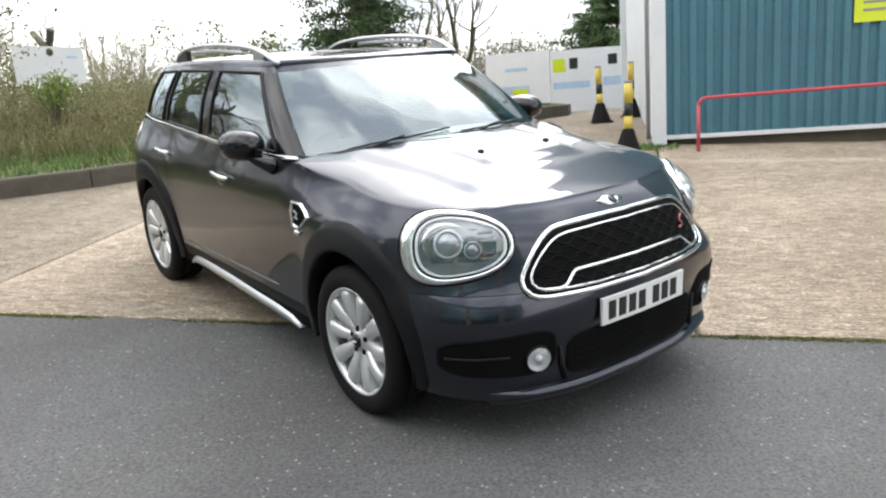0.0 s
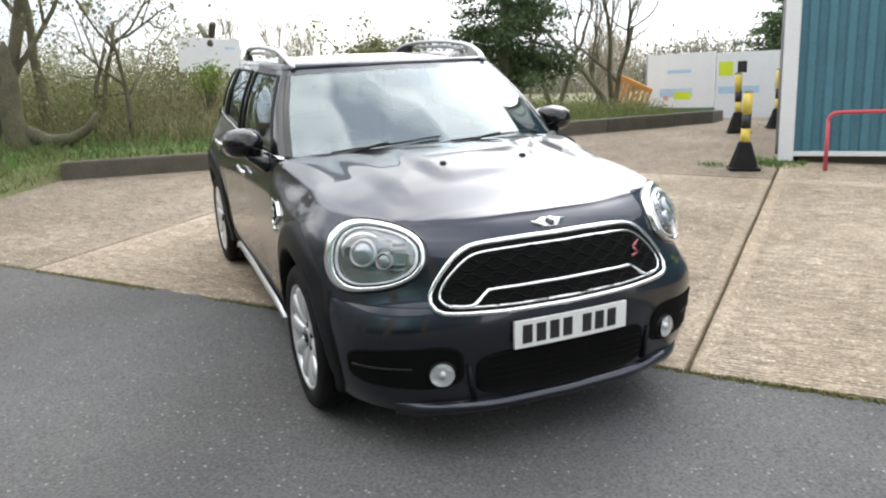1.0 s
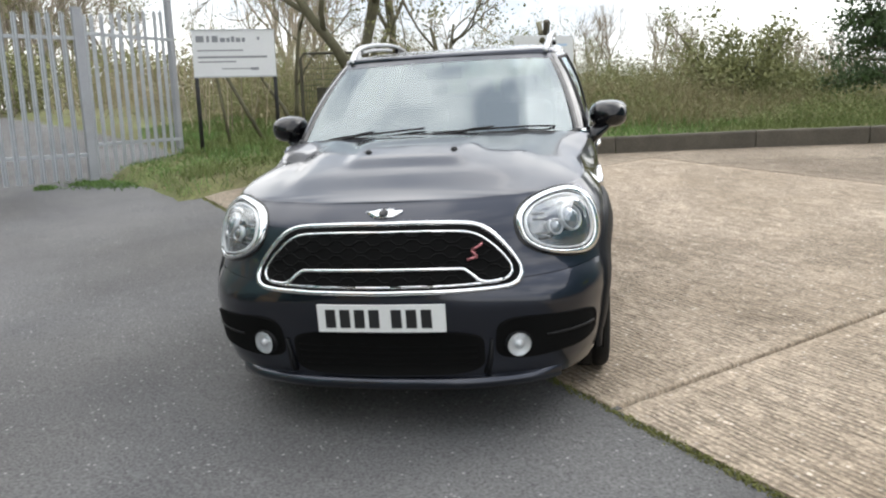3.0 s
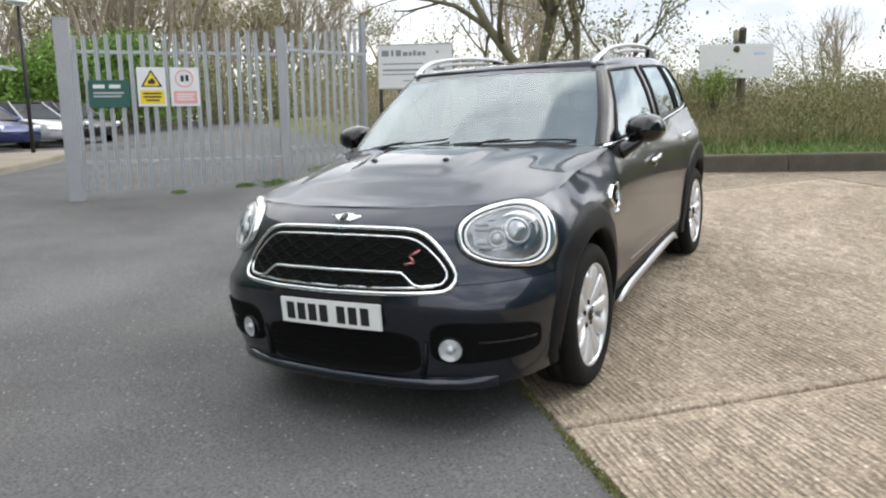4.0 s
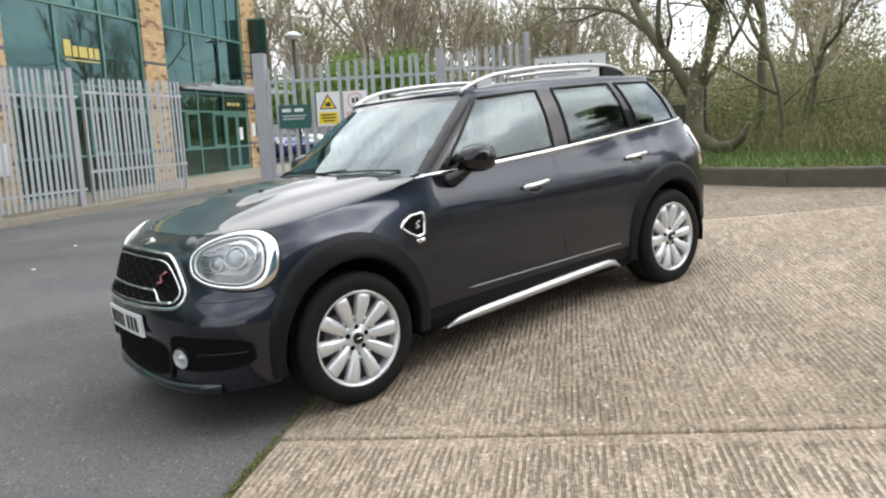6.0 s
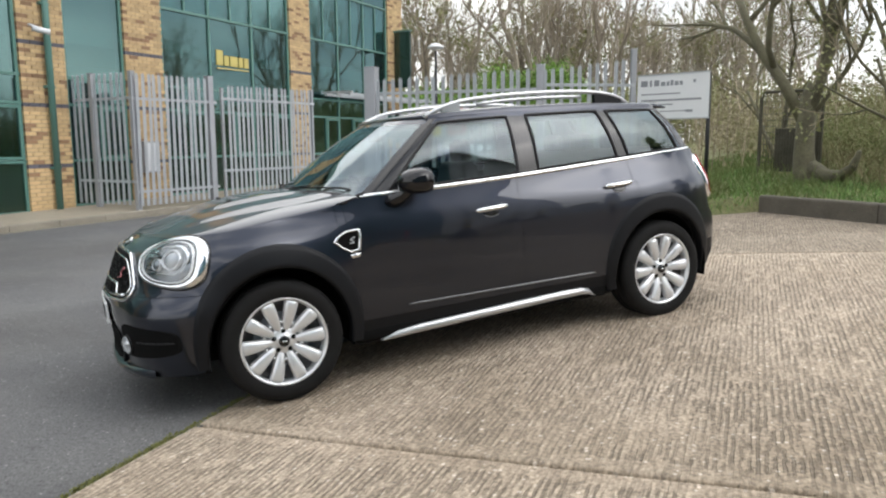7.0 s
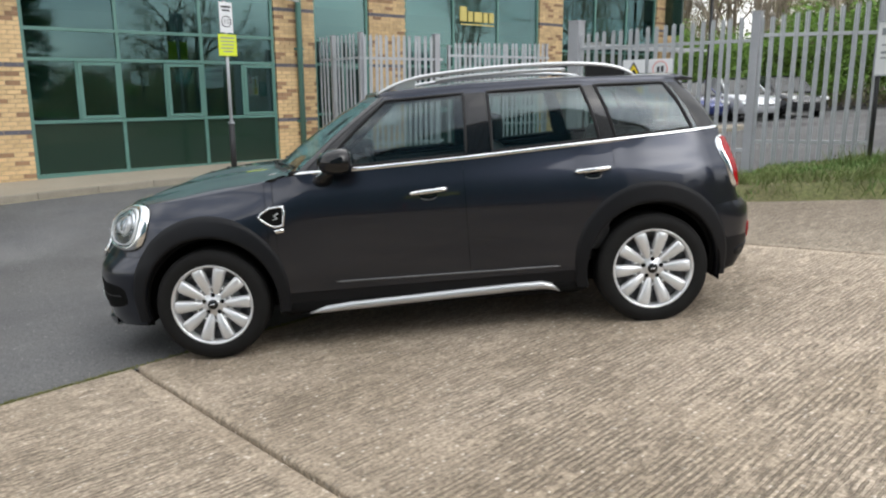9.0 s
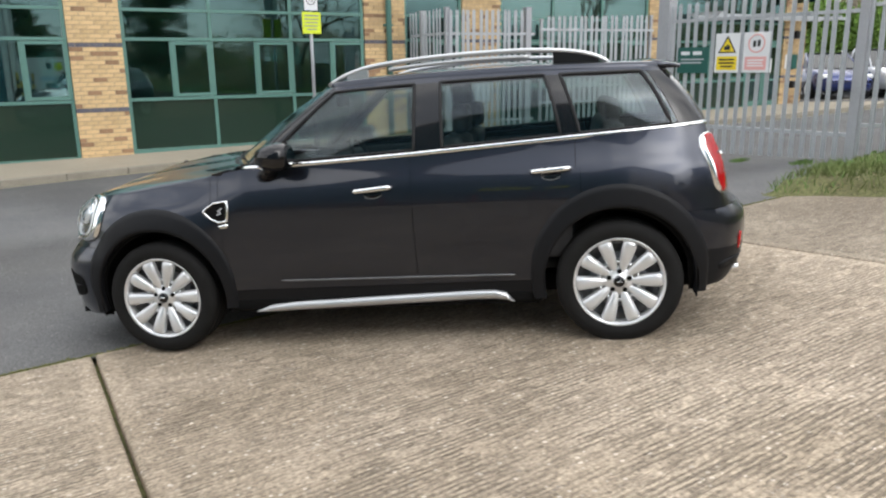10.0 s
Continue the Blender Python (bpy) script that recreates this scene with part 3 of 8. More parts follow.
def kerb_block(a, b, width, height, sink, side, bevel):
    """A kerb stone from a to b, its width on the left (side 1) or right of the way; soft worn edges."""
    (x1, y1), (x2, y2) = a, b
    L = math.hypot(x2 - x1, y2 - y1)
    dx, dy = (x2 - x1) / L, (y2 - y1) / L
    px, py = -dy * side, dx * side
    prof = [(0.0, -sink), (0.004, height - bevel), (bevel * 0.35, height - bevel * 0.3), (bevel, height), (width - bevel, height), (width, height - bevel), (width, -sink)]
    n = max(2, int(L / 0.25))
    verts, faces = [], []
    for i in range(n + 1):
        t = 0.006 + (L - 0.012) * i / n
        bx, by = x1 + dx * t, y1 + dy * t
        z = gz(bx, by)
        for w, h in prof:
            j = 0.006 * noise.noise((bx * 5, by * 5, h * 7 + w * 9))
            verts.append((bx + px * (w + j), by + py * (w + j), z + h + j))
    m = len(prof)
    for i in range(n):
        for k in range(m - 1):
            q = (i * m + k, (i + 1) * m + k, (i + 1) * m + k + 1, i * m + k + 1)
            faces.append(q if side < 0 else q[::-1])
    faces += [tuple(range(m)), tuple(n * m + k for k in range(m - 1, -1, -1))]
    return verts, faces


kerb = tagged(new("kerb"), "tall weathered concrete kerb stained dark with dirt", "kerb", kind="structure")
for a, b in along(VERGE[10:22], 1.83):
    part("kerb_stone", mesh_of("kerb_stone", *kerb_block(a, b, 0.16, 0.235, 0.08, 1, 0.03), KERB), None, kerb)
pavement_kerb = tagged(new("pavement_kerb"), "pale worn kerb stones along the office pavement", "kerb", kind="structure")
for a, b in along(PAVE, 0.92):
    part("kerb_stone", mesh_of("kerb_stone", *kerb_block(a, b, 0.13, 0.115, 0.06, 1, 0.022), KERB_PALE), None, pavement_kerb)

verts, faces = [], []
line_pts = smooth_line(PAVE[:10], 120)
for (x1, y1), (x2, y2) in zip(line_pts, line_pts[1:]):
    L = math.hypot(x2 - x1, y2 - y1)
    for w in (0.10, 0.165):
        x, y = x1 + (y2 - y1) / L * w, y1 - (x2 - x1) / L * w
        verts.append((x, y, gz(x, y) + 0.010))
faces = [(2 * i, 2 * i + 1, 2 * i + 3, 2 * i + 2) for i in range(len(verts) // 2 - 1)]
LINE_WORN = mat("worn_road_paint", (0.34, 0.30, 0.19), 0.85, 0, 0.35, 2.5, 40)
tagged(new("road_line", mesh_of("road_line", verts, faces, LINE_WORN)), "worn pale yellow line along the office kerb", "road marking", kind="structure")

B0, BU = Vector((-2.65, -5.47)), Vector((-1, 0.24)).normalized()
BN = Vector((-BU.y, BU.x)) * -1.0


def bxy(u, out=0.0):
    """A point of the facade's plan: u metres along it, out metres before it."""
    p = B0 + BU * u + BN * out
    return p.x, p.y


def base_z(u):
    return 0.29 + 0.0125 * u


verts, faces = [], []
us = list(np.arange(-16, 20.3, 0.5))
for u in us:
    x0, y0 = bxy(u, -0.3)
    for k in range(7):
        t = k / 6
        x1, y1 = bxy(u, 6)
        # meet the kerb line
        best = None
        for s in range(1, 121):
            f = s / 120
            X, Y = x0 + (x1 - x0) * f, y0 + (y1 - y0) * f
            if Y > pave_y(X) - 0.12:
                best = (X, Y)
                break
        X1, Y1 = best or (x1, y1)
        X, Y = x0 + (X1 - x0) * t, y0 + (Y1 - y0) * t
        zk = gz(X1, Y1) + 0.108
        verts.append((X, Y, zk + (base_z(u) - zk) * (1 - t)))
for i in range(len(us) - 1):
    for k in range(6):
        faces.append((i * 7 + k, i * 7 + k + 1, (i + 1) * 7 + k + 1, (i + 1) * 7 + k))
footway = tagged(new("footway", mesh_of("footway", verts, faces, PAVING, True)), "tan paved footway in front of the office building", "pavement", kind="structure")


# ---------------------------------------------------------------- the parked car
from mathutils.bvhtree import BVHTree

CAR_M = Matrix(((0.61035, 0.79181, 0.02261, -0.5312), (-0.78893, 0.61019, -0.0725, 4.7482), (-0.07121, 0.02641, 0.99711, 0.2168), (0, 0, 0, 1)))
car = thing("parked_car", CAR_M, "dark grey compact crossover with shut doors on asphalt and concrete", "car")
HUB_X, HUB_Z, TYRE_R, ARCH_R = 1.335, 0.335, 0.338, 0.410


def curve(pairs, soft=0.0):
    """A line through pairs, its corners eased over soft to either side."""
    xs, ys = zip(*sorted(pairs))
    around = np.linspace(-soft, soft, 9) if soft else np.zeros(1)
    return lambda v: float(np.mean(np.interp(v + around, xs, ys)))


OUTLINE = smooth_line([(-2.10, 0), (-2.085, 0.35), (-2.03, 0.62), (-1.93, 0.78), (-1.78, 0.855), (-1.6, 0.897), (-1.335, 0.914), (-1.0, 0.902), (-0.8, 0.89), (-0.3, 0.885),
                       (0.3, 0.885), (0.8, 0.887), (1.0, 0.90), (1.335, 0.922), (1.55, 0.908), (1.72, 0.862), (1.87, 0.778), (1.985, 0.668), (2.08, 0.51), (2.155, 0.27), (2.178, 0)], 230)
OFF_FRONT = curve([(0.18, 0.06), (0.24, 0.03), (0.28, 0.01), (0.31, 0.03), (0.45, 0.02), (0.53, 0.0), (0.6, 0.0), (0.65, 0.014), (0.7, 0.045), (0.78, 0.075), (0.86, 0.11), (0.90, 0.15), (0.93, 0.20), (0.95, 0.25)], 0.02)
OFF_DOOR = curve([(0.2, 0.075), (0.25, 0.045), (0.32, 0.022), (0.38, 0.012), (0.45, 0.004), (0.6, -0.002), (0.8, -0.006), (0.88, -0.004), (0.93, 0.004), (0.97, 0.016), (1.0, 0.026), (1.06, 0.043), (1.12, 0.056), (1.2, 0.065)], 0.03)
OFF_HAUNCH = curve([(0.88, 0.0), (0.95, 0.010), (1.05, 0.035), (1.17, 0.055)], 0.04)
OFF_WING = curve([(0.2, 0.06), (0.4, 0.01), (0.7, 0.0), (0.8, 0.013), (0.87, 0.036), (0.93, 0.078), (0.96, 0.11), (1.0, 0.14)], 0.04)
OFF_REAR = curve([(0.26, 0.11), (0.34, 0.05), (0.44, 0.012), (0.55, 0.0), (0.64, 0.0), (0.68, 0.03), (0.70, 0.07), (0.8, 0.12), (0.95, 0.16), (1.08, 0.20), (1.17, 0.25)], 0.02)
TOP_Z = curve([(2.2, 0.945), (1.75, 0.95), (1.5, 0.965), (1.2, 0.995), (1.0, 1.025), (0.86, 1.055), (0.78, 1.068), (0.4, 1.073), (-0.27, 1.088), (-1.08, 1.118), (-1.77, 1.140), (-2.2, 1.143)], 0.09)
LEVELS = (0.24, 0.27, 0.31, 0.36, 0.42, 0.48, 0.54, 0.60, 0.655, 0.70, 0.75, 0.80, 0.85, 0.89, 0.93)


def bottom_z(x):
    z = float(np.interp(x, (-2.1, -1.75, -1.2, 1.2, 1.7, 2.18), (0.30, 0.27, 0.225, 0.225, 0.235, 0.20)))
    for c in (HUB_X, -HUB_X):
        if abs(x - c) < ARCH_R:
            z = max(z, HUB_Z + math.sqrt(ARCH_R ** 2 - (x - c) ** 2))
    return z


BODY = []
for i, (x, y) in enumerate(OUTLINE):
    d = OUTLINE[min(i + 1, len(OUTLINE) - 1)] - OUTLINE[max(i - 1, 0)]
    nrm = np.array([-d[1], d[0]]) / np.linalg.norm(d)
    nrm = nrm if nrm[1] > -0.2 and (x * nrm[0] >= -0.3) else -nrm
    if i in (0, len(OUTLINE) - 1):
        nrm = np.array([-1.0 if i == 0 else 1.0, 0.0])
    wf, wr, ws = max(nrm[0], 0) ** 2, max(-nrm[0], 0) ** 2, nrm[1] ** 2
    wing = np.clip((x - 0.72) / 0.55, 0, 1)
    wing = wing * wing * (3 - 2 * wing)
    zb, zt = bottom_z(x), TOP_Z(x)
    zs = [zb] + [max(L, zb + 0.003 * (k + 1)) for k, L in enumerate(LEVELS[1:])] + [0.93 + (zt - 0.93) * f for f in (0.17, 0.33, 0.5, 0.67, 0.84, 1.0)]
    col = []
    for z in zs:
        off = wf * OFF_FRONT(z) + wr * OFF_REAR(z) + ws * (wing * OFF_WING(z) + (1 - wing) * OFF_DOOR(z))
        off += ws * float(np.clip((-0.2 - x) / 1.0, 0, 1)) * OFF_HAUNCH(z)
        off -= 4 * wf * ws * 0.07 * float(np.interp(z, (0.2, 0.3, 0.58, 0.68), (0.6, 1.0, 1.0, 0.0)))
        col.append(Vector((x - nrm[0] * off, max(y - nrm[1] * off, 0.0) if i not in (0, len(OUTLINE) - 1) else 0.0, z)))
    BODY.append(col)
NS, NK = len(BODY), len(BODY[0])
HOOD_Z = curve([(0.78, 1.115), (1.0, 1.098), (1.25, 1.083), (1.42, 1.062), (1.6, 1.03), (1.75, 0.995), (1.88, 0.962), (1.96, 0.945)], 0.09)
HOOD_FROM = next(i for i in range(NS) if BODY[i][-1].x > 0.80)
M_ROW = 96
HOOD = []


def ease(v):
    """A soft step from 0 to 1."""
    v = float(min(max(v, 0.0), 1.0))
    return v * v * (3 - 2 * v)


for i in range(HOOD_FROM, NS):
    e = BODY[i][-1]
    row = []
    for k in range(M_ROW + 1):
        f = math.sin((k / M_ROW - 0.5) * math.pi)
        c = (1 - f * f)
        yy = abs(f) * e.y
        # a raised centre that ends in a step facing forward, inside a wider dome with soft creases
        side_fall = ease(np.interp(yy, (0.215 + 0.10 * (1.6 - e.x), 0.315 + 0.10 * (1.6 - e.x)), (1.0, 0.0)))
        bulge = 0.018 * side_fall * ease(np.interp(e.x, (0.90, 1.25), (0.2, 1.0))) * ease(np.interp(e.x, (1.49, 1.63), (1.0, 0.0)))
        dome = ease(np.interp(yy, (0.43 + 0.10 * (1.7 - e.x), 0.56 + 0.10 * (1.7 - e.x)), (1.0, 0.0)))
        bulge += 0.013 * dome * ease(np.interp(e.x, (1.62, 1.85), (1.0, 0.0)))
        row.append(Vector((e.x, f * e.y, e.z + (max(HOOD_Z(e.x), e.z) - e.z) * c ** 0.62 + bulge * min(1, c * 4))))
    HOOD.append(row)


def flip(v):
    return Vector((v.x, -v.y, v.z))


# collect the body's faces by panel
PANELS = {}


def put(name, quad):
    PANELS.setdefault(name, []).append(quad)


def panel_of(c):
    x, y, z = c
    if x > 1.335 and z < 0.655:
        return "front_bumper", True
    if x > 0.96 and z > 0.655:
        return "bonnet", True
    if x > 0.915:
        return "front_wing", False
    # below 0.50 the rear bumper takes the darker CLAD colour
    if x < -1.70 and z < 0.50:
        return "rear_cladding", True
    if x < -1.66 and z < 0.70:
        return "rear_bumper", True
    if x < -1.7 and y < 0.66 and z > 0.70:
        return "tailgate", True
    if -1.14 < x < 0.915 and z < 0.36:
        return "sill_cladding", False
    if -0.235 < x:
        return "front_door", False
    if -1.14 < x:
        return "rear_door", False
    return "rear_wing", False


for i in range(NS - 1):
    for k in range(NK - 1):
        q = [BODY[i][k], BODY[i][k + 1], BODY[i + 1][k + 1], BODY[i + 1][k]]
        if (q[0] - q[2]).length < 0.004:
            continue
        c = sum(q, Vector()) / 4
        name, whole = panel_of(c)
        put((name, 0 if whole else 1), q)
        put((name, 0 if whole else -1), [flip(v) for v in reversed(q)])
for a, b in zip(HOOD, HOOD[1:]):
    for k in range(M_ROW):
        put(("bonnet", 0), [a[k], b[k], b[k + 1], a[k + 1]])


def panel_mesh(quads, gap=0.0016):
    bm = bmesh.new()
    for q in quads:
        vs = [bm.verts.new(v) for v in q]
        bm.faces.new(vs)
    bmesh.ops.remove_doubles(bm, verts=bm.verts, dist=0.0006)
    bmesh.ops.dissolve_degenerate(bm, edges=bm.edges, dist=0.0005)
    bmesh.ops.recalc_face_normals(bm, faces=bm.faces)
    moves = []
    for v in bm.verts:
        if v.is_boundary and v.link_faces:
            c = sum((f.calc_center_median() for f in v.link_faces), Vector()) / len(v.link_faces)
            d = c - v.co
            if d.length > 1e-5:
                moves.append((v, d.normalized() * gap))
    for v, d in moves:
        v.co += d
    # outward normals
    out = sum((f.normal.dot(f.calc_center_median() - Vector((0, 0, 0.6))) * f.calc_area() for f in bm.faces))
    if out < 0:
        bmesh.ops.reverse_faces(bm, faces=bm.faces)
    return bm


ALL_QUADS = [q for qs in PANELS.values() for q in qs]
bv, bf = [], []
for q in ALL_QUADS:
    o = len(bv)
    bv += [tuple(v) for v in q]
    bf.append((o, o + 1, o + 2, o + 3))
SKIN = BVHTree.FromPolygons(bv, bf)
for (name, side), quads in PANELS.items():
    ob = part(name, panel_mesh(quads), CLAD if "cladding" in name else PAINT, car, {"sill_cladding": "grey satin plastic sill", "rear_cladding": "dark satin foot of the rear bumper"}.get(name, ""))
    so = ob.modifiers.new("thickness", "SOLIDIFY")
    so.thickness, so.offset, so.use_rim = 0.012, -1, False
# dark inner shell behind the panel gaps
shell = bmesh.new()
for q in ALL_QUADS:
    shell.faces.new([shell.verts.new(Vector((v.x * 0.982, v.y * 0.972, v.z - 0.012))) for v in q])
bmesh.ops.remove_doubles(shell, verts=shell.verts, dist=0.0006)
part("inner_shell", shell, DEEP, car)
floor_bm = bmesh.new()
box(floor_bm, 0.0, 0, 0.30, 3.7, 1.42, 0.10, bevel=0.03)
box(floor_bm, 0.0, 0, 0.27, 1.85, 1.72, 0.08, bevel=0.02)
part("underbody", floor_bm, DEEP, car)


def wheel_well(x, side):
    verts, faces = [], []
    for j, y in enumerate((0.875, 0.56)):
        for k in range(21):
            a = math.pi * (k / 20 * 1.16 - 0.08)
            verts.append((x + (ARCH_R + 0.006) * math.cos(a), y * side, HUB_Z + (ARCH_R + 0.006) * math.sin(a)))
    for k in range(20):
        faces.append((k, k + 1, 22 + k, 21 + k))
    faces.append(tuple(21 + k for k in range(21)))
    return mesh_of("wheel_well", verts, faces, DEEP, True)


def cast(p, n):
    """The skin's point under p, looking back along n."""
    hit = SKIN.ray_cast(Vector(p) + Vector(n) * 0.6, -Vector(n), 1.4)
    return hit[0] if hit[0] else None


def frame_of(centre, n):
    n = Vector(n).normalized()
    right = Vector((0, 0, 1)).cross(n).normalized()
    return Vector(centre), n, right, n.cross(right)


def drape(outline, fr, layers, fallback=0.0):
    """A cap that follows the skin: rings of the outline scaled by r and raised by h, as (r, h) from the rim inwards."""
    c, n, rt, up = fr
    m = len(outline)
    ca, cb = sum(p[0] for p in outline) / m, sum(p[1] for p in outline) / m
    verts, faces = [], []
    for r, h in layers:
        for a, b in outline:
            p = c + rt * (ca + (a - ca) * r) + up * (cb + (b - cb) * r)
            q = cast(p, n) or (p + n * fallback)
            verts.append(q + n * h)
    for i in range(len(layers) - 1):
        for k in range(m):
            faces.append((i * m + k, i * m + (k + 1) % m, (i + 1) * m + (k + 1) % m, (i + 1) * m + k))
    if layers[-1][0] < 0.15:
        faces.append(tuple((len(layers) - 1) * m + k for k in range(m)))
    return verts, faces


def drape_between(outer, inner, fr, layers):
    """A band on the skin between two outlines: layers as (share of the way inwards, height)."""
    c, n, rt, up = fr
    m = len(outer)
    verts, faces = [], []
    for f, h in layers:
        for (a, b), (a2, b2) in zip(outer, inner):
            p = c + rt * (a + (a2 - a) * f) + up * (b + (b2 - b) * f)
            verts.append((cast(p, n) or p) + n * h)
    for i in range(len(layers) - 1):
        for k in range(m):
            faces.append((i * m + k, i * m + (k + 1) % m, (i + 1) * m + (k + 1) % m, (i + 1) * m + k))
    return verts, faces


def drape_line(points, fr, h):
    c, n, rt, up = fr
    out = []
    for a, b in points:
        p = c + rt * a + up * b
        out.append((cast(p, n) or p) + n * h)
    return out


def super_oval(a, b, n=2.6, seg=56, skew=0.0):
    out = []
    for k in range(seg):
        t = 2 * math.pi * k / seg
        ct, st = math.cos(t), math.sin(t)
        u = a * math.copysign(abs(ct) ** (2 / n), ct)
        v = b * math.copysign(abs(st) ** (2 / n), st)
        out.append((u, v * (1 + skew * u / a)))
    return out


def cpart(name, vf, material, parent=None, label="", smooth=True):
    return part(name, mesh_of(name, *vf, material, smooth), None, parent or car, label)


def mirror_vf(vf):
    return [flip(Vector(v)) for v in vf[0]], [tuple(reversed(f)) for f in vf[1]]


# ---- wheels
def wheel(x, side):
    y0 = 0.79 * side
    barrel = lathe([(0.05, 0.02 * side), (0.19, 0.015 * side), (0.222, 0.05 * side), (0.226, -0.07 * side), (0.222, -0.11 * side)], 40)
    hub = cpart("wheel", ([Vector(v) + Vector((x, y0, HUB_Z)) for v in barrel[0]], barrel[1]), BARREL)
    shift = Vector((x, y0, HUB_Z))

    def wp(name, vf, material, label="", smooth=True):
        return cpart(name, ([Vector((v[0], v[1] * side, v[2])) + shift for v in vf[0]], vf[1]), material, hub, label, smooth)

    tread = [(0.236, 0.10), (0.250, 0.112), (0.285, 0.118), (0.315, 0.112), (0.331, 0.098), (TYRE_R, 0.080)]
    prof = tread + [(TYRE_R, 0.045), (TYRE_R - 0.007, 0.042), (TYRE_R - 0.007, 0.034), (TYRE_R, 0.031), (TYRE_R, -0.031), (TYRE_R - 0.007, -0.034), (TYRE_R - 0.007, -0.042), (TYRE_R, -0.045)] + [(r, -h) for r, h in reversed(tread)]
    wp("tyre", lathe(prof, 56), RUBBER, "black road tyre")
    wp("rim", lathe([(0.226, 0.03), (0.224, 0.075), (0.229, 0.098), (0.238, 0.108), (0.245, 0.108), (0.247, 0.10), (0.243, 0.092)], 56), ALLOY)
    wp("brake_disc", lathe([(0.05, 0.0), (0.05, 0.03), (0.155, 0.03), (0.155, 0.012)], 32), GREY_PRINT)
    for k in range(10):
        a = 2 * math.pi * (k - 0.02) / 10
        verts, faces = [], []
        secs = [(0.06, 0.017, 0.080), (0.080, 0.0215, 0.086), (0.105, 0.0262, 0.094), (0.14, 0.0315, 0.102), (0.18, 0.0355, 0.107), (0.208, 0.0375, 0.107), (0.220, 0.0365, 0.105), (0.227, 0.032, 0.100), (0.231, 0.022, 0.090)]
        for r, w, h in secs:
            for t, dh in ((-1.0, -0.042), (-1.0, -0.016), (-0.88, -0.007), (-0.5, 0.0), (0.5, 0.0), (0.88, -0.007), (1.0, -0.016), (1.0, -0.042)):
                verts.append((r * math.cos(a) - t * w * math.sin(a), h + dh, r * math.sin(a) + t * w * math.cos(a)))
        for i in range(len(secs) - 1):
            for j in range(7):
                faces.append((i * 8 + j, (i + 1) * 8 + j, (i + 1) * 8 + j + 1, i * 8 + j + 1))
        wp("spoke", (verts, faces), ALLOY)
    wp("hub_cover", lathe([(0.0, 0.088), (0.036, 0.090), (0.040, 0.083), (0.062, 0.082), (0.076, 0.076), (0.080, 0.04)], 30), ALLOY)
    for k in range(10):
        a = 2 * math.pi * (k + 0.48) / 10
        nub = lathe([(0.0, 0.080), (0.007, 0.079), (0.011, 0.072), (0.012, 0.03)], 8)
        wp("spoke_web", ([(v[0] + 0.106 * math.cos(a), v[1], v[2] + 0.106 * math.sin(a)) for v in nub[0]], nub[1]), ALLOY)
    wp("centre_cap", lathe([(0.0, 0.104), (0.022, 0.103), (0.029, 0.099), (0.031, 0.09)], 24), GLOSS_BLACK, "gloss black centre cap")
    wp("cap_mark", joined([tube([(-0.016, 0.106, 0), (-0.006, 0.107, 0.003), (0.006, 0.107, 0.003), (0.016, 0.106, 0)], 0.0035, 6)]), CHROME, "chrome wing mark")
    for k in range(5):
        a = 2 * math.pi * (k + 0.3) / 5
        bolt = lathe([(0.0, 0.082), (0.009, 0.083), (0.012, 0.083), (0.015, 0.075)], 10)
        wp("bolt", ([(v[0] + 0.056 * math.cos(a), v[1] + 0.003, v[2] + 0.056 * math.sin(a)) for v in bolt[0]], bolt[1]), DEEP)
    return hub


for wx in (HUB_X, -HUB_X):
    for side in (1, -1):
        wheel(wx, side)
        part("wheel_well", wheel_well(wx, side), None, car)
        # arch trim: a raised band round the opening, turned in at its inner edge
        verts, faces = [], []
        ring = ((0.398, -0.05), (0.399, 0.011), (0.406, 0.018), (0.424, 0.016), (0.492, 0.013), (0.520, 0.008), (0.526, -0.004))
        N = 44
        for k in range(N + 1):
            a = math.radians(-11 + 202 * k / N)
            for r, h in ring:
                r = 0.399 + (r - 0.399) * (0.55 + 0.45 * max(math.sin(a), 0.0)) if r > 0.406 else r
                px, pz = wx + r * math.cos(a), HUB_Z + (r + 0.012) * math.sin(a)
                q = None
                for rr in (max(r, 0.427), 0.46, 0.49, 0.53):
                    q = q or cast((wx + rr * math.cos(a), 0.9 * side, max(HUB_Z + rr * math.sin(a), 0.31)), (0, side, 0))
                y = abs(q.y) if q and abs(q.y) > 0.6 else 0.86
                verts.append((px, (y + h) * side, max(pz, 0.255)))
        for i in range(N):
            for j in range(len(ring) - 1):
                f = (i * 7 + j, i * 7 + j + 1, (i + 1) * 7 + j + 1, (i + 1) * 7 + j)
                faces.append(f[::-1] if side > 0 else f)
        cpart("wheel_arch_trim", (verts, faces), CLAD, None, "grey satin wheel arch trim")

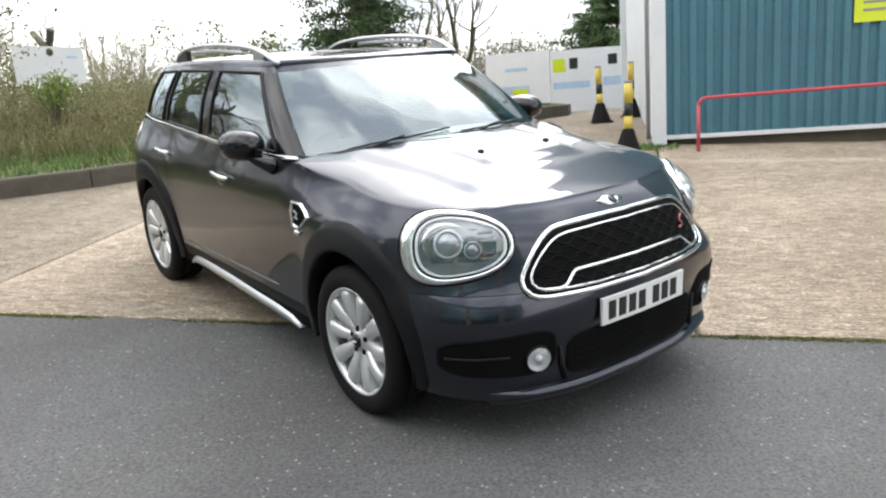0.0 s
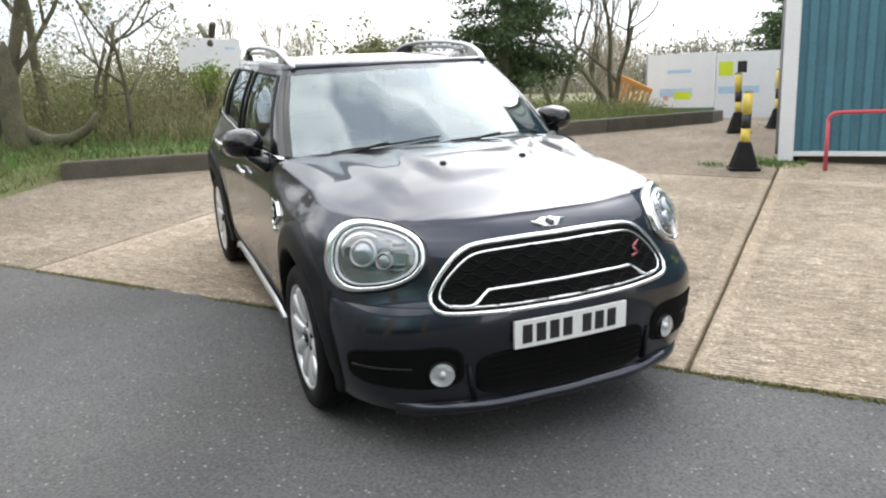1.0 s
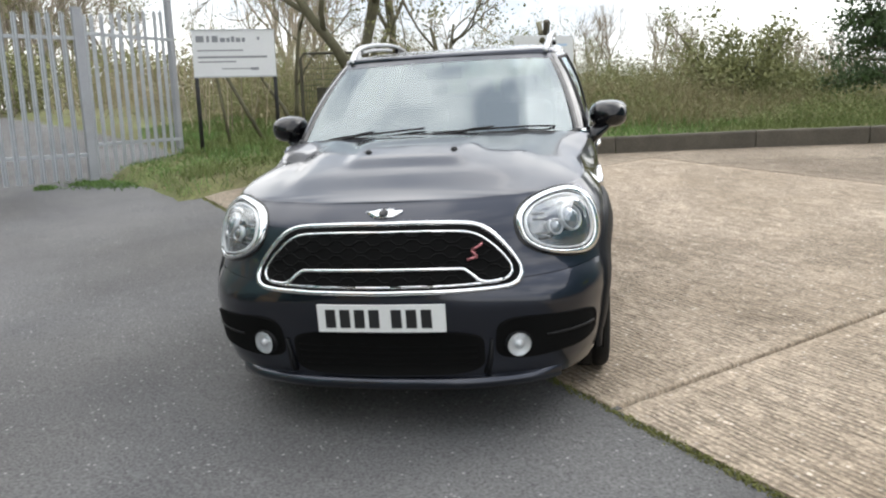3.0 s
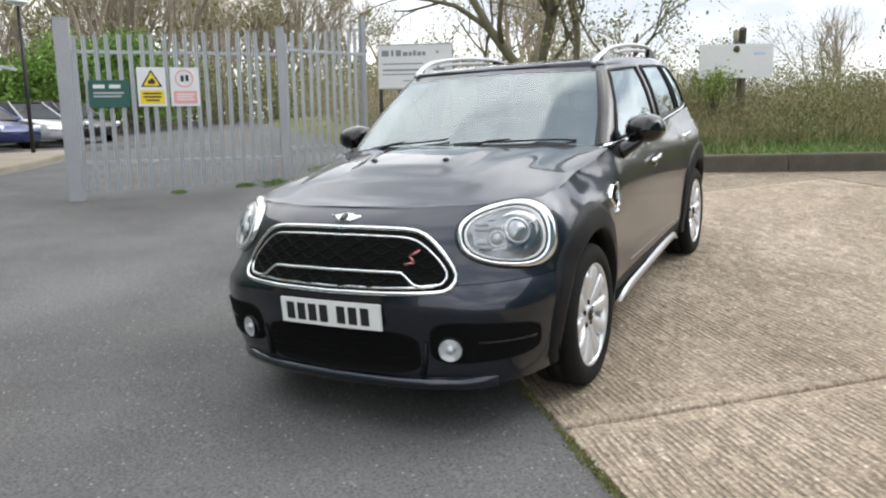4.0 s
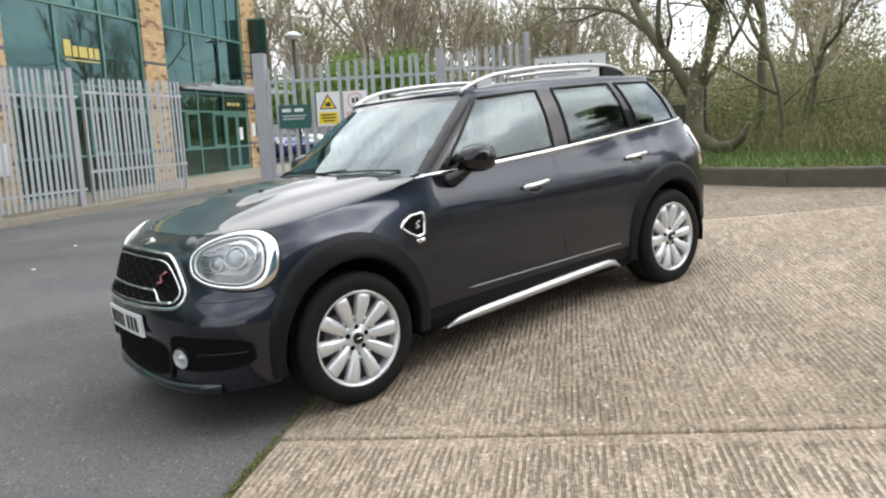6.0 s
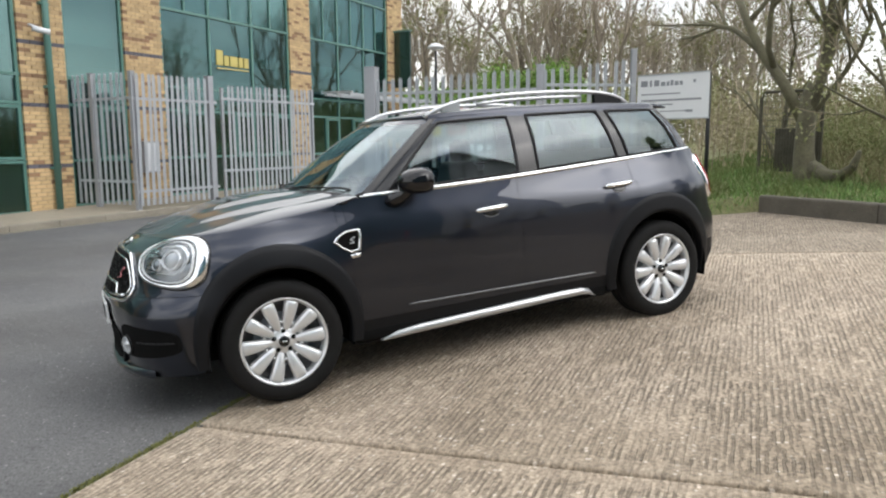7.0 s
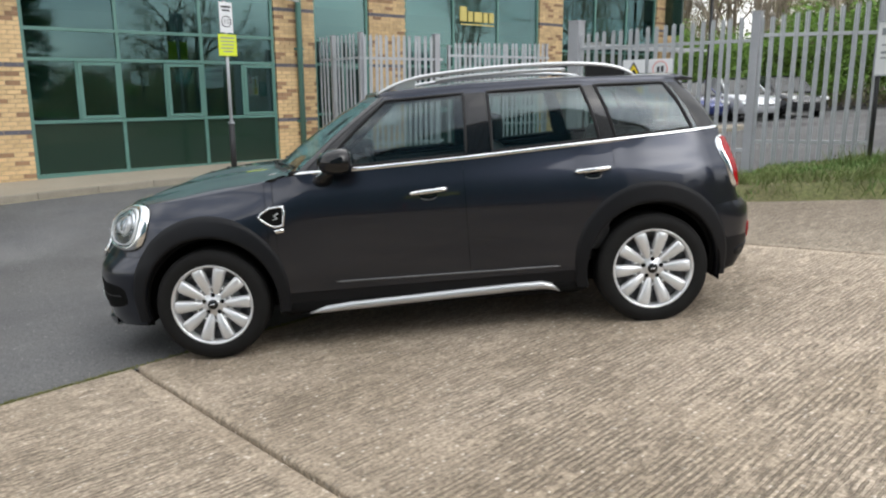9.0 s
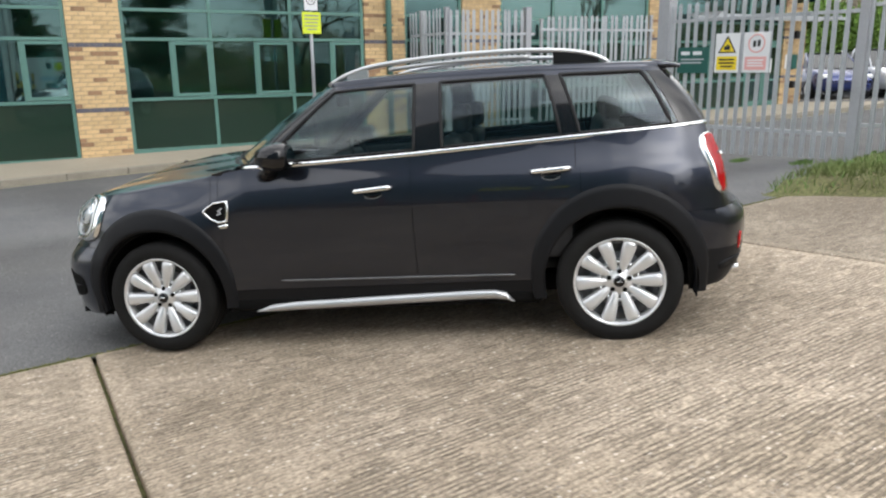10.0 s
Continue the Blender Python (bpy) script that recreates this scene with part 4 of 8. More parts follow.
# ---- front: lamps, grille, plate
# dull silver for the lamp ribs and for highlights drawn on the doors
SILVER_DULL = mat("dull_silver_strip", (0.16, 0.165, 0.17), 0.35, 0.7, 0.2, 3, 60)
PROJECTOR = mat("projector_lens", (0.28, 0.30, 0.32), 0.08, 0.6, 0.35, 22, 60, coat=1.0)
for side in (1, -1):
    def sided(vf):
        return vf if side > 0 else mirror_vf(vf)

    fr = frame_of((1.838, 0.700, 0.828), (0.74, 0.60, 0.30))
    shape = super_oval(0.220, 0.141, 2.45, 60, 0.2)
    inner = [(a * 0.84 - 0.017, b * 0.84 - 0.001) for a, b in shape]
    lamp = cpart("headlight", sided(drape_between(shape, inner, fr, [(0.0, 0.0), (0.03, 0.014), (0.15, 0.021), (0.5, 0.025), (0.85, 0.024), (0.98, 0.019), (1.0, 0.004)])), BEZEL, None, "headlight with a bright bezel broad on the outer side")
    cpart("reflector", sided(drape(inner, fr, [(0.93, 0.006), (0.75, 0.002), (0.5, 0.001), (0.1, 0.001)])), LAMP_BOWL, lamp)
    cpart("lamp_joint", sided(drape(inner, fr, [(1.01, 0.010), (0.94, 0.010)])), FRAME_BLACK, lamp, "dark joint line")
    cpart("light_guide", sided(drape(inner, fr, [(0.955, 0.006), (0.945, 0.019), (0.925, 0.022), (0.90, 0.020), (0.885, 0.008)])), LAMP_WHITE, lamp, "white daytime light ring")
    for a, b, r in ((0.030, 0.008, 0.050), (-0.062, -0.018, 0.030)):
        rim = super_oval(r, r, 2.0, 22)
        sub = (fr[0] + fr[2] * a + fr[3] * b, fr[1], fr[2], fr[3])
        cpart("projector", sided(drape(rim, sub, [(1.15, 0.002), (1.12, 0.020), (0.98, 0.024), (0.95, 0.012)])), SILVER, lamp)
        cpart("projector_lens", sided(drape(rim, sub, [(0.98, 0.010), (0.8, 0.020), (0.45, 0.027), (0.1, 0.029)])), PROJECTOR, lamp)
    # chrome crescent over the large projector and stepped reflector ribs on the inner side
    cres = [(0.030 + 0.092 * math.cos(t), 0.012 + 0.070 * math.sin(t)) for t in np.linspace(-0.4, 2.2, 16)]
    cpart("crescent", sided(tube(drape_line(cres, fr, 0.008), [0.002 + 0.012 * math.sin(math.pi * k / 15) for k in range(16)], 6)), BEZEL, lamp, "chrome crescent")
    for b in (-0.052, -0.030, 0.028, 0.050):
        cpart("reflector_rib", sided(tube(drape_line([(-0.150 + 0.25 * abs(b), b), (-0.115, b - 0.003), (-0.085, b - 0.004)], fr, 0.003), 0.0065, 5)), SILVER_DULL, lamp)
    cpart("lens", sided(drape(inner, fr, [(0.93, 0.022), (0.90, 0.030), (0.7, 0.036), (0.35, 0.040), (0.1, 0.041)])), LENS, lamp, "clear glass lens")
    cpart("lamp_surround", sided(tube(drape_line([(p[0] * 1.015, p[1] * 1.02) for p in shape], fr, 0.0), 0.005, 6, True)), GLOSS_BLACK, lamp)
    # fog lamp in its pocket
    fr = frame_of((2.03, 0.505, 0.395), (0.93, 0.36, 0.0))
    pocket = [(0.135 + u, -0.012 + v * (1 - 0.16 * u / 0.2)) for u, v in super_oval(0.235, 0.084, 4, 48)]
    cpart("intake", sided(drape(pocket, frame_of((2.03, 0.505, 0.43), (0.80, 0.60, 0.0)), [(1.0, 0.0), (0.97, 0.011), (0.93, 0.007)] + [(r, 0.009) for r in (0.85, 0.75, 0.65, 0.55, 0.45, 0.35, 0.25, 0.1)])), DEEP, None, "black side air intake")
    for dz in (-0.004,):
        cpart("intake_slat", sided(tube(drape_line([(u, -0.005 + dz) for u in np.linspace(0.09, 0.34, 8)], frame_of((2.03, 0.505, 0.43), (0.80, 0.60, 0.0)), 0.010), 0.005, 6)), BLACK)
    fog = super_oval(0.049, 0.049, 2, 30)
    ring = cpart("fog_lamp", sided(drape(fog, fr, [(1.12, 0.002), (1.1, 0.018), (1.0, 0.022), (0.94, 0.010)])), BLACK)
    hub_p = (cast(fr[0], fr[1]) or fr[0]) + fr[1] * 0.018
    turn = Matrix((fr[2], fr[3], fr[1])).transposed()
    for nm, prof, mt in (("reflector", [(0.048, 0.008), (0.036, 0.002), (0.02, -0.001), (0.002, -0.002)], FOG_BOWL), ("lens", [(0.049, 0.006), (0.041, 0.016), (0.028, 0.022), (0.002, 0.024)], LENS)):
        v2, f2 = lathe(prof, 30, "Z")
        cpart(nm, sided(([turn @ Vector(v) + hub_p for v in v2], f2)), mt, ring)
    bulb_v, bulb_f = lathe([(0.018, 0.0), (0.016, 0.012), (0.002, 0.016)], 16, "Z")
    cpart("bulb_cap", sided(([turn @ Vector(v) + hub_p for v in bulb_v], bulb_f)), FOG_BOWL, ring)

FRONT = (Vector((2.1, 0, 0)), Vector((1, 0, 0)), Vector((0, 1, 0)), Vector((0, 0, 1)))
half = [(0.0, 0.880), (0.18, 0.879), (0.33, 0.872), (0.40, 0.855), (0.455, 0.815), (0.51, 0.755), (0.545, 0.70), (0.55, 0.665), (0.53, 0.643), (0.48, 0.633), (0.30, 0.630), (0.0, 0.629)]
half = [tuple(p) for p in smooth_line(half, 46)]
GRILLE = half + [(-a, b) for a, b in half[-2:0:-1]]
grille = cpart("grille", drape(GRILLE, FRONT, [(1.0, 0.003)] + [(r, 0.012) for r in (0.97, 0.88, 0.78, 0.68, 0.58, 0.48, 0.38, 0.28, 0.1)]), DEEP, None, "black mesh radiator grille in a chrome frame")
cpart("grille_frame", tube(drape_line(GRILLE, FRONT, 0.008), 0.0105, 8, True), CHROME, grille, "chrome grille surround")
gy0 = sum(p[1] for p in GRILLE) / len(GRILLE)
cpart("inner_frame", tube(drape_line([(a * 0.935, gy0 + (b - gy0) * 0.80) for a, b in GRILLE], FRONT, 0.010), 0.006, 8, True), CHROME, grille)
GP = [(a * 0.92, gy0 + (b - gy0) * 0.78) for a, b in GRILLE]
lower = [(-0.485, 0.660), (-0.42, 0.657), (-0.385, 0.668), (-0.345, 0.698), (-0.30, 0.710), (0.0, 0.714), (0.30, 0.710), (0.345, 0.698), (0.385, 0.668), (0.42, 0.657), (0.485, 0.660)]
cpart("lower_bar", tube(drape_line([tuple(p) for p in smooth_line(lower, 60)], FRONT, 0.014), 0.008, 8), CHROME, grille, "chrome lower grille bar")
GP = [(a * 0.925, gy0 + (b - gy0) * 0.80) for a, b in GRILLE]
for row in range(9):
    zr = 0.650 + 0.0275 * row
    for part_run in (-1, 1):
        run = []
        for y in np.linspace(-0.52, 0.52, 157):
            wave = max(-1.0, min(1.0, 1.7 * math.sin(y * 2 * math.pi / 0.104 + row * math.pi)))
            z = zr + 0.0085 * wave
            if bool(inside(np.array([y]), np.array([z]), GP)[0]) and y * part_run >= 0:
                run.append((y, z))
        if len(run) > 6:
            cpart("mesh_bar", tube(drape_line(run, FRONT, 0.013), 0.0036, 5), GRILLE_BLACK, grille)
cpart("badge", joined([tube(drape_line(q, FRONT, 0.020), 0.0062, 6) for q in ([(0.344, 0.742), (0.384, 0.750)], [(0.384, 0.750), (0.360, 0.774)], [(0.360, 0.774), (0.402, 0.796)])]), RED, grille, "small red and chrome slanted badge")
# lower intake
low = super_oval(0.40, 0.092, 5, 60)
LOWF = (Vector((2.1, 0, 0.368)), Vector((1, 0, 0)), Vector((0, 1, 0)), Vector((0, 0, 1)))
intake = cpart("lower_intake", drape(low, LOWF, [(1.0, 0.0), (0.98, 0.010)] + [(r, 0.008) for r in (0.95, 0.8, 0.65, 0.5, 0.35, 0.2, 0.1)]), DEEP, None, "black lower air intake")
for dz in (-0.045, -0.018, 0.009, 0.036):
    cpart("intake_bar", tube(drape_line([(y, dz) for y in np.linspace(-0.37, 0.37, 40)], LOWF, 0.010), 0.0035, 5), DEEP, intake)
# chin blade round the foot of the bumper
verts, faces = [], []
for t in np.linspace(-47, 47, 61):
    n = Vector((math.cos(radians(t)), math.sin(radians(t)), 0))
    out = 0.030 * float(np.interp(abs(t), (0, 30, 38, 47), (0.8, 1.05, 0.9, 0.0)))
    for push, z in ((-0.012, 0.272), (0.55 * out, 0.262), (out, 0.252), (out + 0.002, 0.240), (0.5 * out, 0.215), (-0.03, 0.208)):
        q = cast(Vector((1.35, 0, 0.262)) + n * 0.6, n) or Vector((1.35, 0, 0.262)) + n * 0.6
        verts.append(Vector((q.x, q.y, z)) + n * push)
faces = [(i * 6 + k, i * 6 + k + 1, i * 6 + k + 7, i * 6 + k + 6) for i in range(60) for k in range(5)]
cpart("front_lip", (verts, [f[::-1] for f in faces]), PAINT, None, "dark grey chin blade below the bumper")
for s in (1, -1):
    cpart("lip_fin", tube(drape_line([(0.405 * s, -0.09), (0.42 * s, -0.03), (0.43 * s, 0.05)], LOWF, 0.004), [0.014, 0.012, 0.008], 8), CLAD)

# number plate with illegible bars
verts, faces = [], []
ys = np.linspace(-0.26, 0.26, 15)
for y in ys:
    x = 2.172 + 0.022 - 0.10 * y * y
    verts += [(x, y, 0.475), (x, y, 0.587), (x - 0.012, y, 0.587), (x - 0.012, y, 0.475)]
for i in range(14):
    for k in range(4):
        faces.append((i * 4 + k, (i + 1) * 4 + k, (i + 1) * 4 + (k + 1) % 4, i * 4 + (k + 1) % 4))
faces += [(0, 1, 2, 3), (59, 58, 57, 56)]
plate = cpart("number_plate", (verts, faces), PLATE_WHITE, None, "white number plate with plain black bars", False)
for y in (-0.205, -0.145, -0.085, -0.025, 0.065, 0.125, 0.185):
    part("plate_bar", box_bm(2.172 + 0.0225 - 0.10 * y * y, y, 0.531, 0.003, 0.042, 0.076), PRINT, plate, smooth=False)
holder = bmesh.new()
box(holder, 2.160, 0, 0.531, 0.03, 0.42, 0.09, bevel=0.006)
part("plate_holder", holder, BLACK, car)

# winged badge above the grille
fr = frame_of((2.0, 0, 0.912), (0.86, 0, 0.5))
wing_shape = [(-0.078, 0.012), (-0.045, 0.016), (-0.028, 0.024), (0.028, 0.024), (0.045, 0.016), (0.078, 0.012), (0.058, -0.008), (0.03, -0.022), (-0.03, -0.022), (-0.058, -0.008)]
wing_shape = [tuple(p) for p in smooth_line(wing_shape + wing_shape[:1], 44)[:-1]]
badge = cpart("bonnet_badge", drape(wing_shape, fr, [(1.0, 0.001), (0.97, 0.008), (0.5, 0.010), (0.1, 0.010)]), CHROME, None, "chrome winged badge")
cpart("badge_disc", drape(super_oval(0.021, 0.021, 2, 24), fr, [(1.0, 0.010), (0.9, 0.014), (0.1, 0.014)]), GLOSS_BLACK, badge)
for y in (-0.207, 0.207):
    q = cast((1.42, y, 1.1), (0, 0, 1)) or Vector((1.42, y, 1.05))
    cpart("washer_nozzle", ([Vector(v) + q for v in lathe([(0.0, 0.012), (0.012, 0.010), (0.018, 0.0)], 12, "Z")[0]], lathe([(0.0, 0.012), (0.012, 0.010), (0.018, 0.0)], 12, "Z")[1]), BLACK)

# ---- glasshouse: pairs of base and head points from the windscreen's middle round to the back
PAIRS = [((1.005, 0.0), (0.36, 0.0), "windscreen"), ((0.99, 0.25), (0.355, 0.22), "windscreen"), ((0.935, 0.50), (0.325, 0.42), "windscreen"), ((0.785, 0.772), (0.240, 0.616), "pillar"), ((0.735, 0.810), (0.207, 0.641), "pillar"),
         ((0.660, 0.831), (0.182, 0.654), "front_window"), ((0.15, 0.839), (-0.05, 0.683), "front_window"), ((-0.275, 0.834), (-0.275, 0.690), "pillar"), ((-0.40, 0.829), (-0.40, 0.690), "rear_side_window"), ((-0.75, 0.814), (-0.72, 0.686), "rear_side_window"),
         ((-1.078, 0.805), (-0.985, 0.676), "pillar"), ((-1.150, 0.802), (-1.045, 0.672), "quarter_window"), ((-1.42, 0.785), (-1.29, 0.652), "quarter_window"), ((-1.69, 0.742), (-1.52, 0.620), "pillar"), ((-1.80, 0.690), (-1.595, 0.576), "pillar"),
         ((-1.845, 0.60), (-1.63, 0.51), "rear_window"), ((-1.885, 0.30), (-1.665, 0.27), "rear_window"), ((-1.895, 0.0), (-1.675, 0.0), None)]


def head_z(x, y):
    return float(np.interp(x, (-1.68, -1.45, -0.9, -0.3, 0.1, 0.22, 0.36), (1.452, 1.462, 1.484, 1.492, 1.486, 1.482, 1.497)))


def foot_z(x, y):
    return TOP_Z(x) + 0.002 if x < 0.78 else float(np.interp(y, (0, 0.5, 0.72, 0.8), (1.098, 1.083, 1.055, 1.062)))


VL = (0.0, 0.045, 0.12, 0.3, 0.5, 0.7, 0.86, 0.925, 1.0)
COLS = []
for (f0, h0, kind), (f1, h1, _) in zip(PAIRS, PAIRS[1:]):
    n = 6
    for i in range(n):
        COLS.append((np.array(f0) + (np.array(f1) - f0) * i / n, np.array(h0) + (np.array(h1) - h0) * i / n, kind))
COLS.append((np.array(PAIRS[-1][0]), np.array(PAIRS[-1][1]), None))
# smooth the plan of both rings a little
for _ in range(2):
    COLS = [COLS[0]] + [((a[0] + 2 * b[0] + c[0]) / 4, (a[1] + 2 * b[1] + c[1]) / 4, b[2]) for a, b, c in zip(COLS, COLS[1:], COLS[2:])] + [COLS[-1]]
HOUSE = []
for f, h, kind in COLS:
    col = []
    lo, hi = Vector((f[0], f[1], foot_z(*f))), Vector((h[0], h[1], head_z(*h)))
    flat = Vector((f[0] - h[0], (f[1] - h[1]) * 2.2, 0))
    out = Vector((0.3 * f[0], f[1], 0.35)).normalized()
    for v in VL:
        col.append(lo.lerp(hi, v) + out * 0.022 * math.sin(math.pi * v))
    HOUSE.append((col, kind))
GL = {}
for (a, kind), (b, _) in zip(HOUSE, HOUSE[1:]):
    for k in range(len(VL) - 1):
        mid = (VL[k] + VL[k + 1]) / 2
        name = kind
        if kind in ("windscreen", "rear_window"):
            name = kind if mid > 0.045 or kind == "windscreen" else "pillar"
        elif mid > 0.925 or mid < 0.03:
            name = "pillar"
        if mid > 0.925:
            name = "cant_rail"
        q = [a[k], b[k], b[k + 1], a[k + 1]]
        central = name in ("windscreen", "rear_window")
        GL.setdefault((name, 0 if central else 1), []).append(q)
        GL.setdefault((name, 0 if central else -1), []).append([flip(v) for v in reversed(q)])
for (name, side), quads in GL.items():
    bm = panel_mesh(quads, 0.0 if name in ("pillar", "cant_rail") else 0.002)
    if name == "cant_rail":
        part("roof_side", bm, PAINT, car)
    elif name == "pillar":
        ob = part("window_frame", bm, PILLAR_BLACK, car, "gloss black window frame and pillars")
        so = ob.modifiers.new("thickness", "SOLIDIFY")
        so.thickness, so.offset, so.use_rim = 0.03, -1, False
    else:
        part(name, bm, SCREEN_GLASS if name == "windscreen" else CAR_GLASS, car, "tinted car glass")
# covers of the windscreen posts
for side in (1, -1):
    cols = [c for c, _ in HOUSE[18:31]]
    verts = [Vector((p.x, p.y * side, p.z)) + Vector((0.3, side, 0.35)).normalized() * 0.004 for c in cols for p in c]
    m = len(VL)
    fs = [(i * m + k, (i + 1) * m + k, (i + 1) * m + k + 1, i * m + k + 1) for i in range(2, 7) for k in range(m - 1)]
    cpart("windscreen_post", (verts, [f if side > 0 else f[::-1] for f in fs]), PILLAR_BLACK)

# roof
rows = []
for col, _ in HOUSE:
    e = col[-1]
    rows.append([Vector((e.x, math.sin((k / 24 - 0.5) * math.pi) * e.y, e.z + 0.001 + 0.052 * (e.y / 0.69) ** 1.2 * max(math.cos((k / 24 - 0.5) * math.pi), 0.0) ** 0.38)) for k in range(25)])
bm = bmesh.new()
for a, b in zip(rows, rows[1:]):
    for k in range(24):
        vs = [bm.verts.new(v) for v in (a[k], a[k + 1], b[k + 1], b[k])]
        bm.faces.new(vs)
bmesh.ops.remove_doubles(bm, verts=bm.verts, dist=0.0008)
bmesh.ops.dissolve_degenerate(bm, edges=bm.edges, dist=0.0005)
bmesh.ops.recalc_face_normals(bm, faces=bm.faces)
if sum(f.normal.z * f.calc_area() for f in bm.faces) < 0:
    bmesh.ops.reverse_faces(bm, faces=bm.faces)
ob = part("roof", bm, PAINT, car)
so = ob.modifiers.new("thickness", "SOLIDIFY")
so.thickness, so.offset, so.use_rim = 0.025, -1, False
# rear spoiler: a tapered blade
verts, faces = [], []
for y in np.linspace(-0.57, 0.57, 17):
    t = 1 - (abs(y) / 0.60) ** 4
    zt = 1.472 + 0.030 * (1 - (y / 0.6) ** 2)
    verts += [(-1.50, y, zt + 0.016), (-1.60 - 0.02 * t, y, zt + 0.008), (-1.70 - 0.045 * t, y, zt - 0.022), (-1.70 - 0.045 * t, y, zt - 0.034), (-1.56, y, zt - 0.03)]
for i in range(16):
    for k in range(5):
        faces.append((i * 5 + k, i * 5 + (k + 1) % 5, (i + 1) * 5 + (k + 1) % 5, (i + 1) * 5 + k))
faces += [(4, 3, 2, 1, 0), tuple(80 + k for k in range(5))]
cpart("roof_spoiler", (verts, faces), PAINT)
for side in (1, -1):
    rail = [(0.25, 1.495), (0.20, 1.522), (0.10, 1.557), (-0.05, 1.585), (-0.4, 1.603), (-0.8, 1.600), (-1.05, 1.583), (-1.2, 1.558), (-1.30, 1.520), (-1.345, 1.480)]
    pts = smooth_line(rail, 40)
    yr = lambda x: float(np.interp(x, (-1.35, -1.0, -0.3, 0.1, 0.25), (0.585, 0.612, 0.622, 0.612, 0.595)))
    r = cpart("roof_rail", tube([(p[0], yr(p[0]) * side, p[1]) for p in pts], 0.019, 10, False, 0.75), SILVER, None, "silver roof rail")
    cpart("rail_bar", tube([(p[0], (yr(p[0]) + 0.006) * side, p[1] - 0.034) for p in pts[9:29]], 0.012, 8), SILVER, r)
    for a, b, foot_mat in ((3, 7, SILVER), (31, 38, FRAME_BLACK)):
        seg = pts[a:b]
        verts, faces = [], []
        for p in seg:
            zb = head_z(p[0], 0) + 0.02
            for dy in (-0.016, 0.016):
                verts += [(p[0], yr(p[0]) * side + dy, p[1] - 0.006), (p[0], yr(p[0]) * side + dy, min(zb, p[1] - 0.01))]
        for i in range(len(seg) - 1):
            for k, l2 in ((0, 1), (3, 2), (2, 0), (1, 3)):
                faces.append((i * 4 + k, (i + 1) * 4 + k, (i + 1) * 4 + l2, i * 4 + l2))
        faces += [(0, 1, 3, 2), tuple((len(seg) - 1) * 4 + k for k in (2, 3, 1, 0))]
        cpart("rail_foot", (verts, faces), foot_mat, r, "", False)

# chrome belt line round the glass and the base of the windscreen
for side in (1, -1):
    for a, b in ((30, 42), (48, 60), (66, 77)):
        loop = [HOUSE[i][0][1] for i in range(a, b + 1)] + [HOUSE[b][0][k] for k in range(2, 7)] + [HOUSE[i][0][7] for i in range(b, a - 1, -1)] + [HOUSE[a][0][k] for k in range(6, 1, -1)]
        cpart("window_seal", tube([(p.x, (p.y + 0.002) * side, p.z) for p in loop], 0.010, 6, True), BLACK)
    pts = []
    for c, _ in HOUSE[18:-14]:
        p = c[0]
        pts.append((p.x, (p.y + 0.003) * side, p.z - 0.001))
    cpart("belt_trim", tube(pts, 0.0115, 8, False, 1.25), CHROME, None, "chrome belt line trim")
cowl = [(c[0].x + 0.012, c[0].y, c[0].z - 0.004) for c, _ in HOUSE[18::-1]] + [(c[0].x + 0.012, -c[0].y, c[0].z - 0.004) for c, _ in HOUSE[1:19]]
cpart("bonnet_edge_trim", tube(cowl, 0.007, 6), SILVER, None, "bright strip along the bonnet's rear edge")
grille_panel = [(c[0].x - 0.01, c[0].y * s, c[0].z + 0.012) for s, rng in ((1, range(20, -1, -1)), (-1, range(1, 21))) for c in [HOUSE[i][0] for i in rng]]
cpart("wiper_cowl", tube(grille_panel, 0.022, 8, False, 0.6), BLACK)


def screen_point(y, v):
    """A point on the windscreen's face."""
    best = min(range(19), key=lambda i: abs(HOUSE[i][0][2].y - abs(y)))
    c = HOUSE[best][0]
    f = np.interp(v, VL, range(len(VL)))
    i = int(min(f, len(VL) - 2))
    p = c[i].lerp(c[i + 1], f - i)
    return Vector((p.x, y, p.z)) + Vector((0.55, 0, 0.75)) * 0.014


for y0, y1 in ((-0.58, -0.02), (0.03, 0.66)):
    w = cpart("wiper", tube([screen_point(y, 0.035 + 0.05 * (y - y0) / (y1 - y0)) for y in np.linspace(y0, y1, 12)], 0.0055, 6), BLACK, None, "black windscreen wiper")
    cpart("wiper_arm", tube([screen_point(y0 + 0.05, 0.02) + Vector((0.03, 0, -0.01)), screen_point(y0 + 0.2, 0.04) + Vector((0.01, 0, 0.012)), screen_point((y0 + y1) / 2, 0.065) + Vector((0.004, 0, 0.01))], [0.010, 0.007, 0.005], 6), BLACK, w)

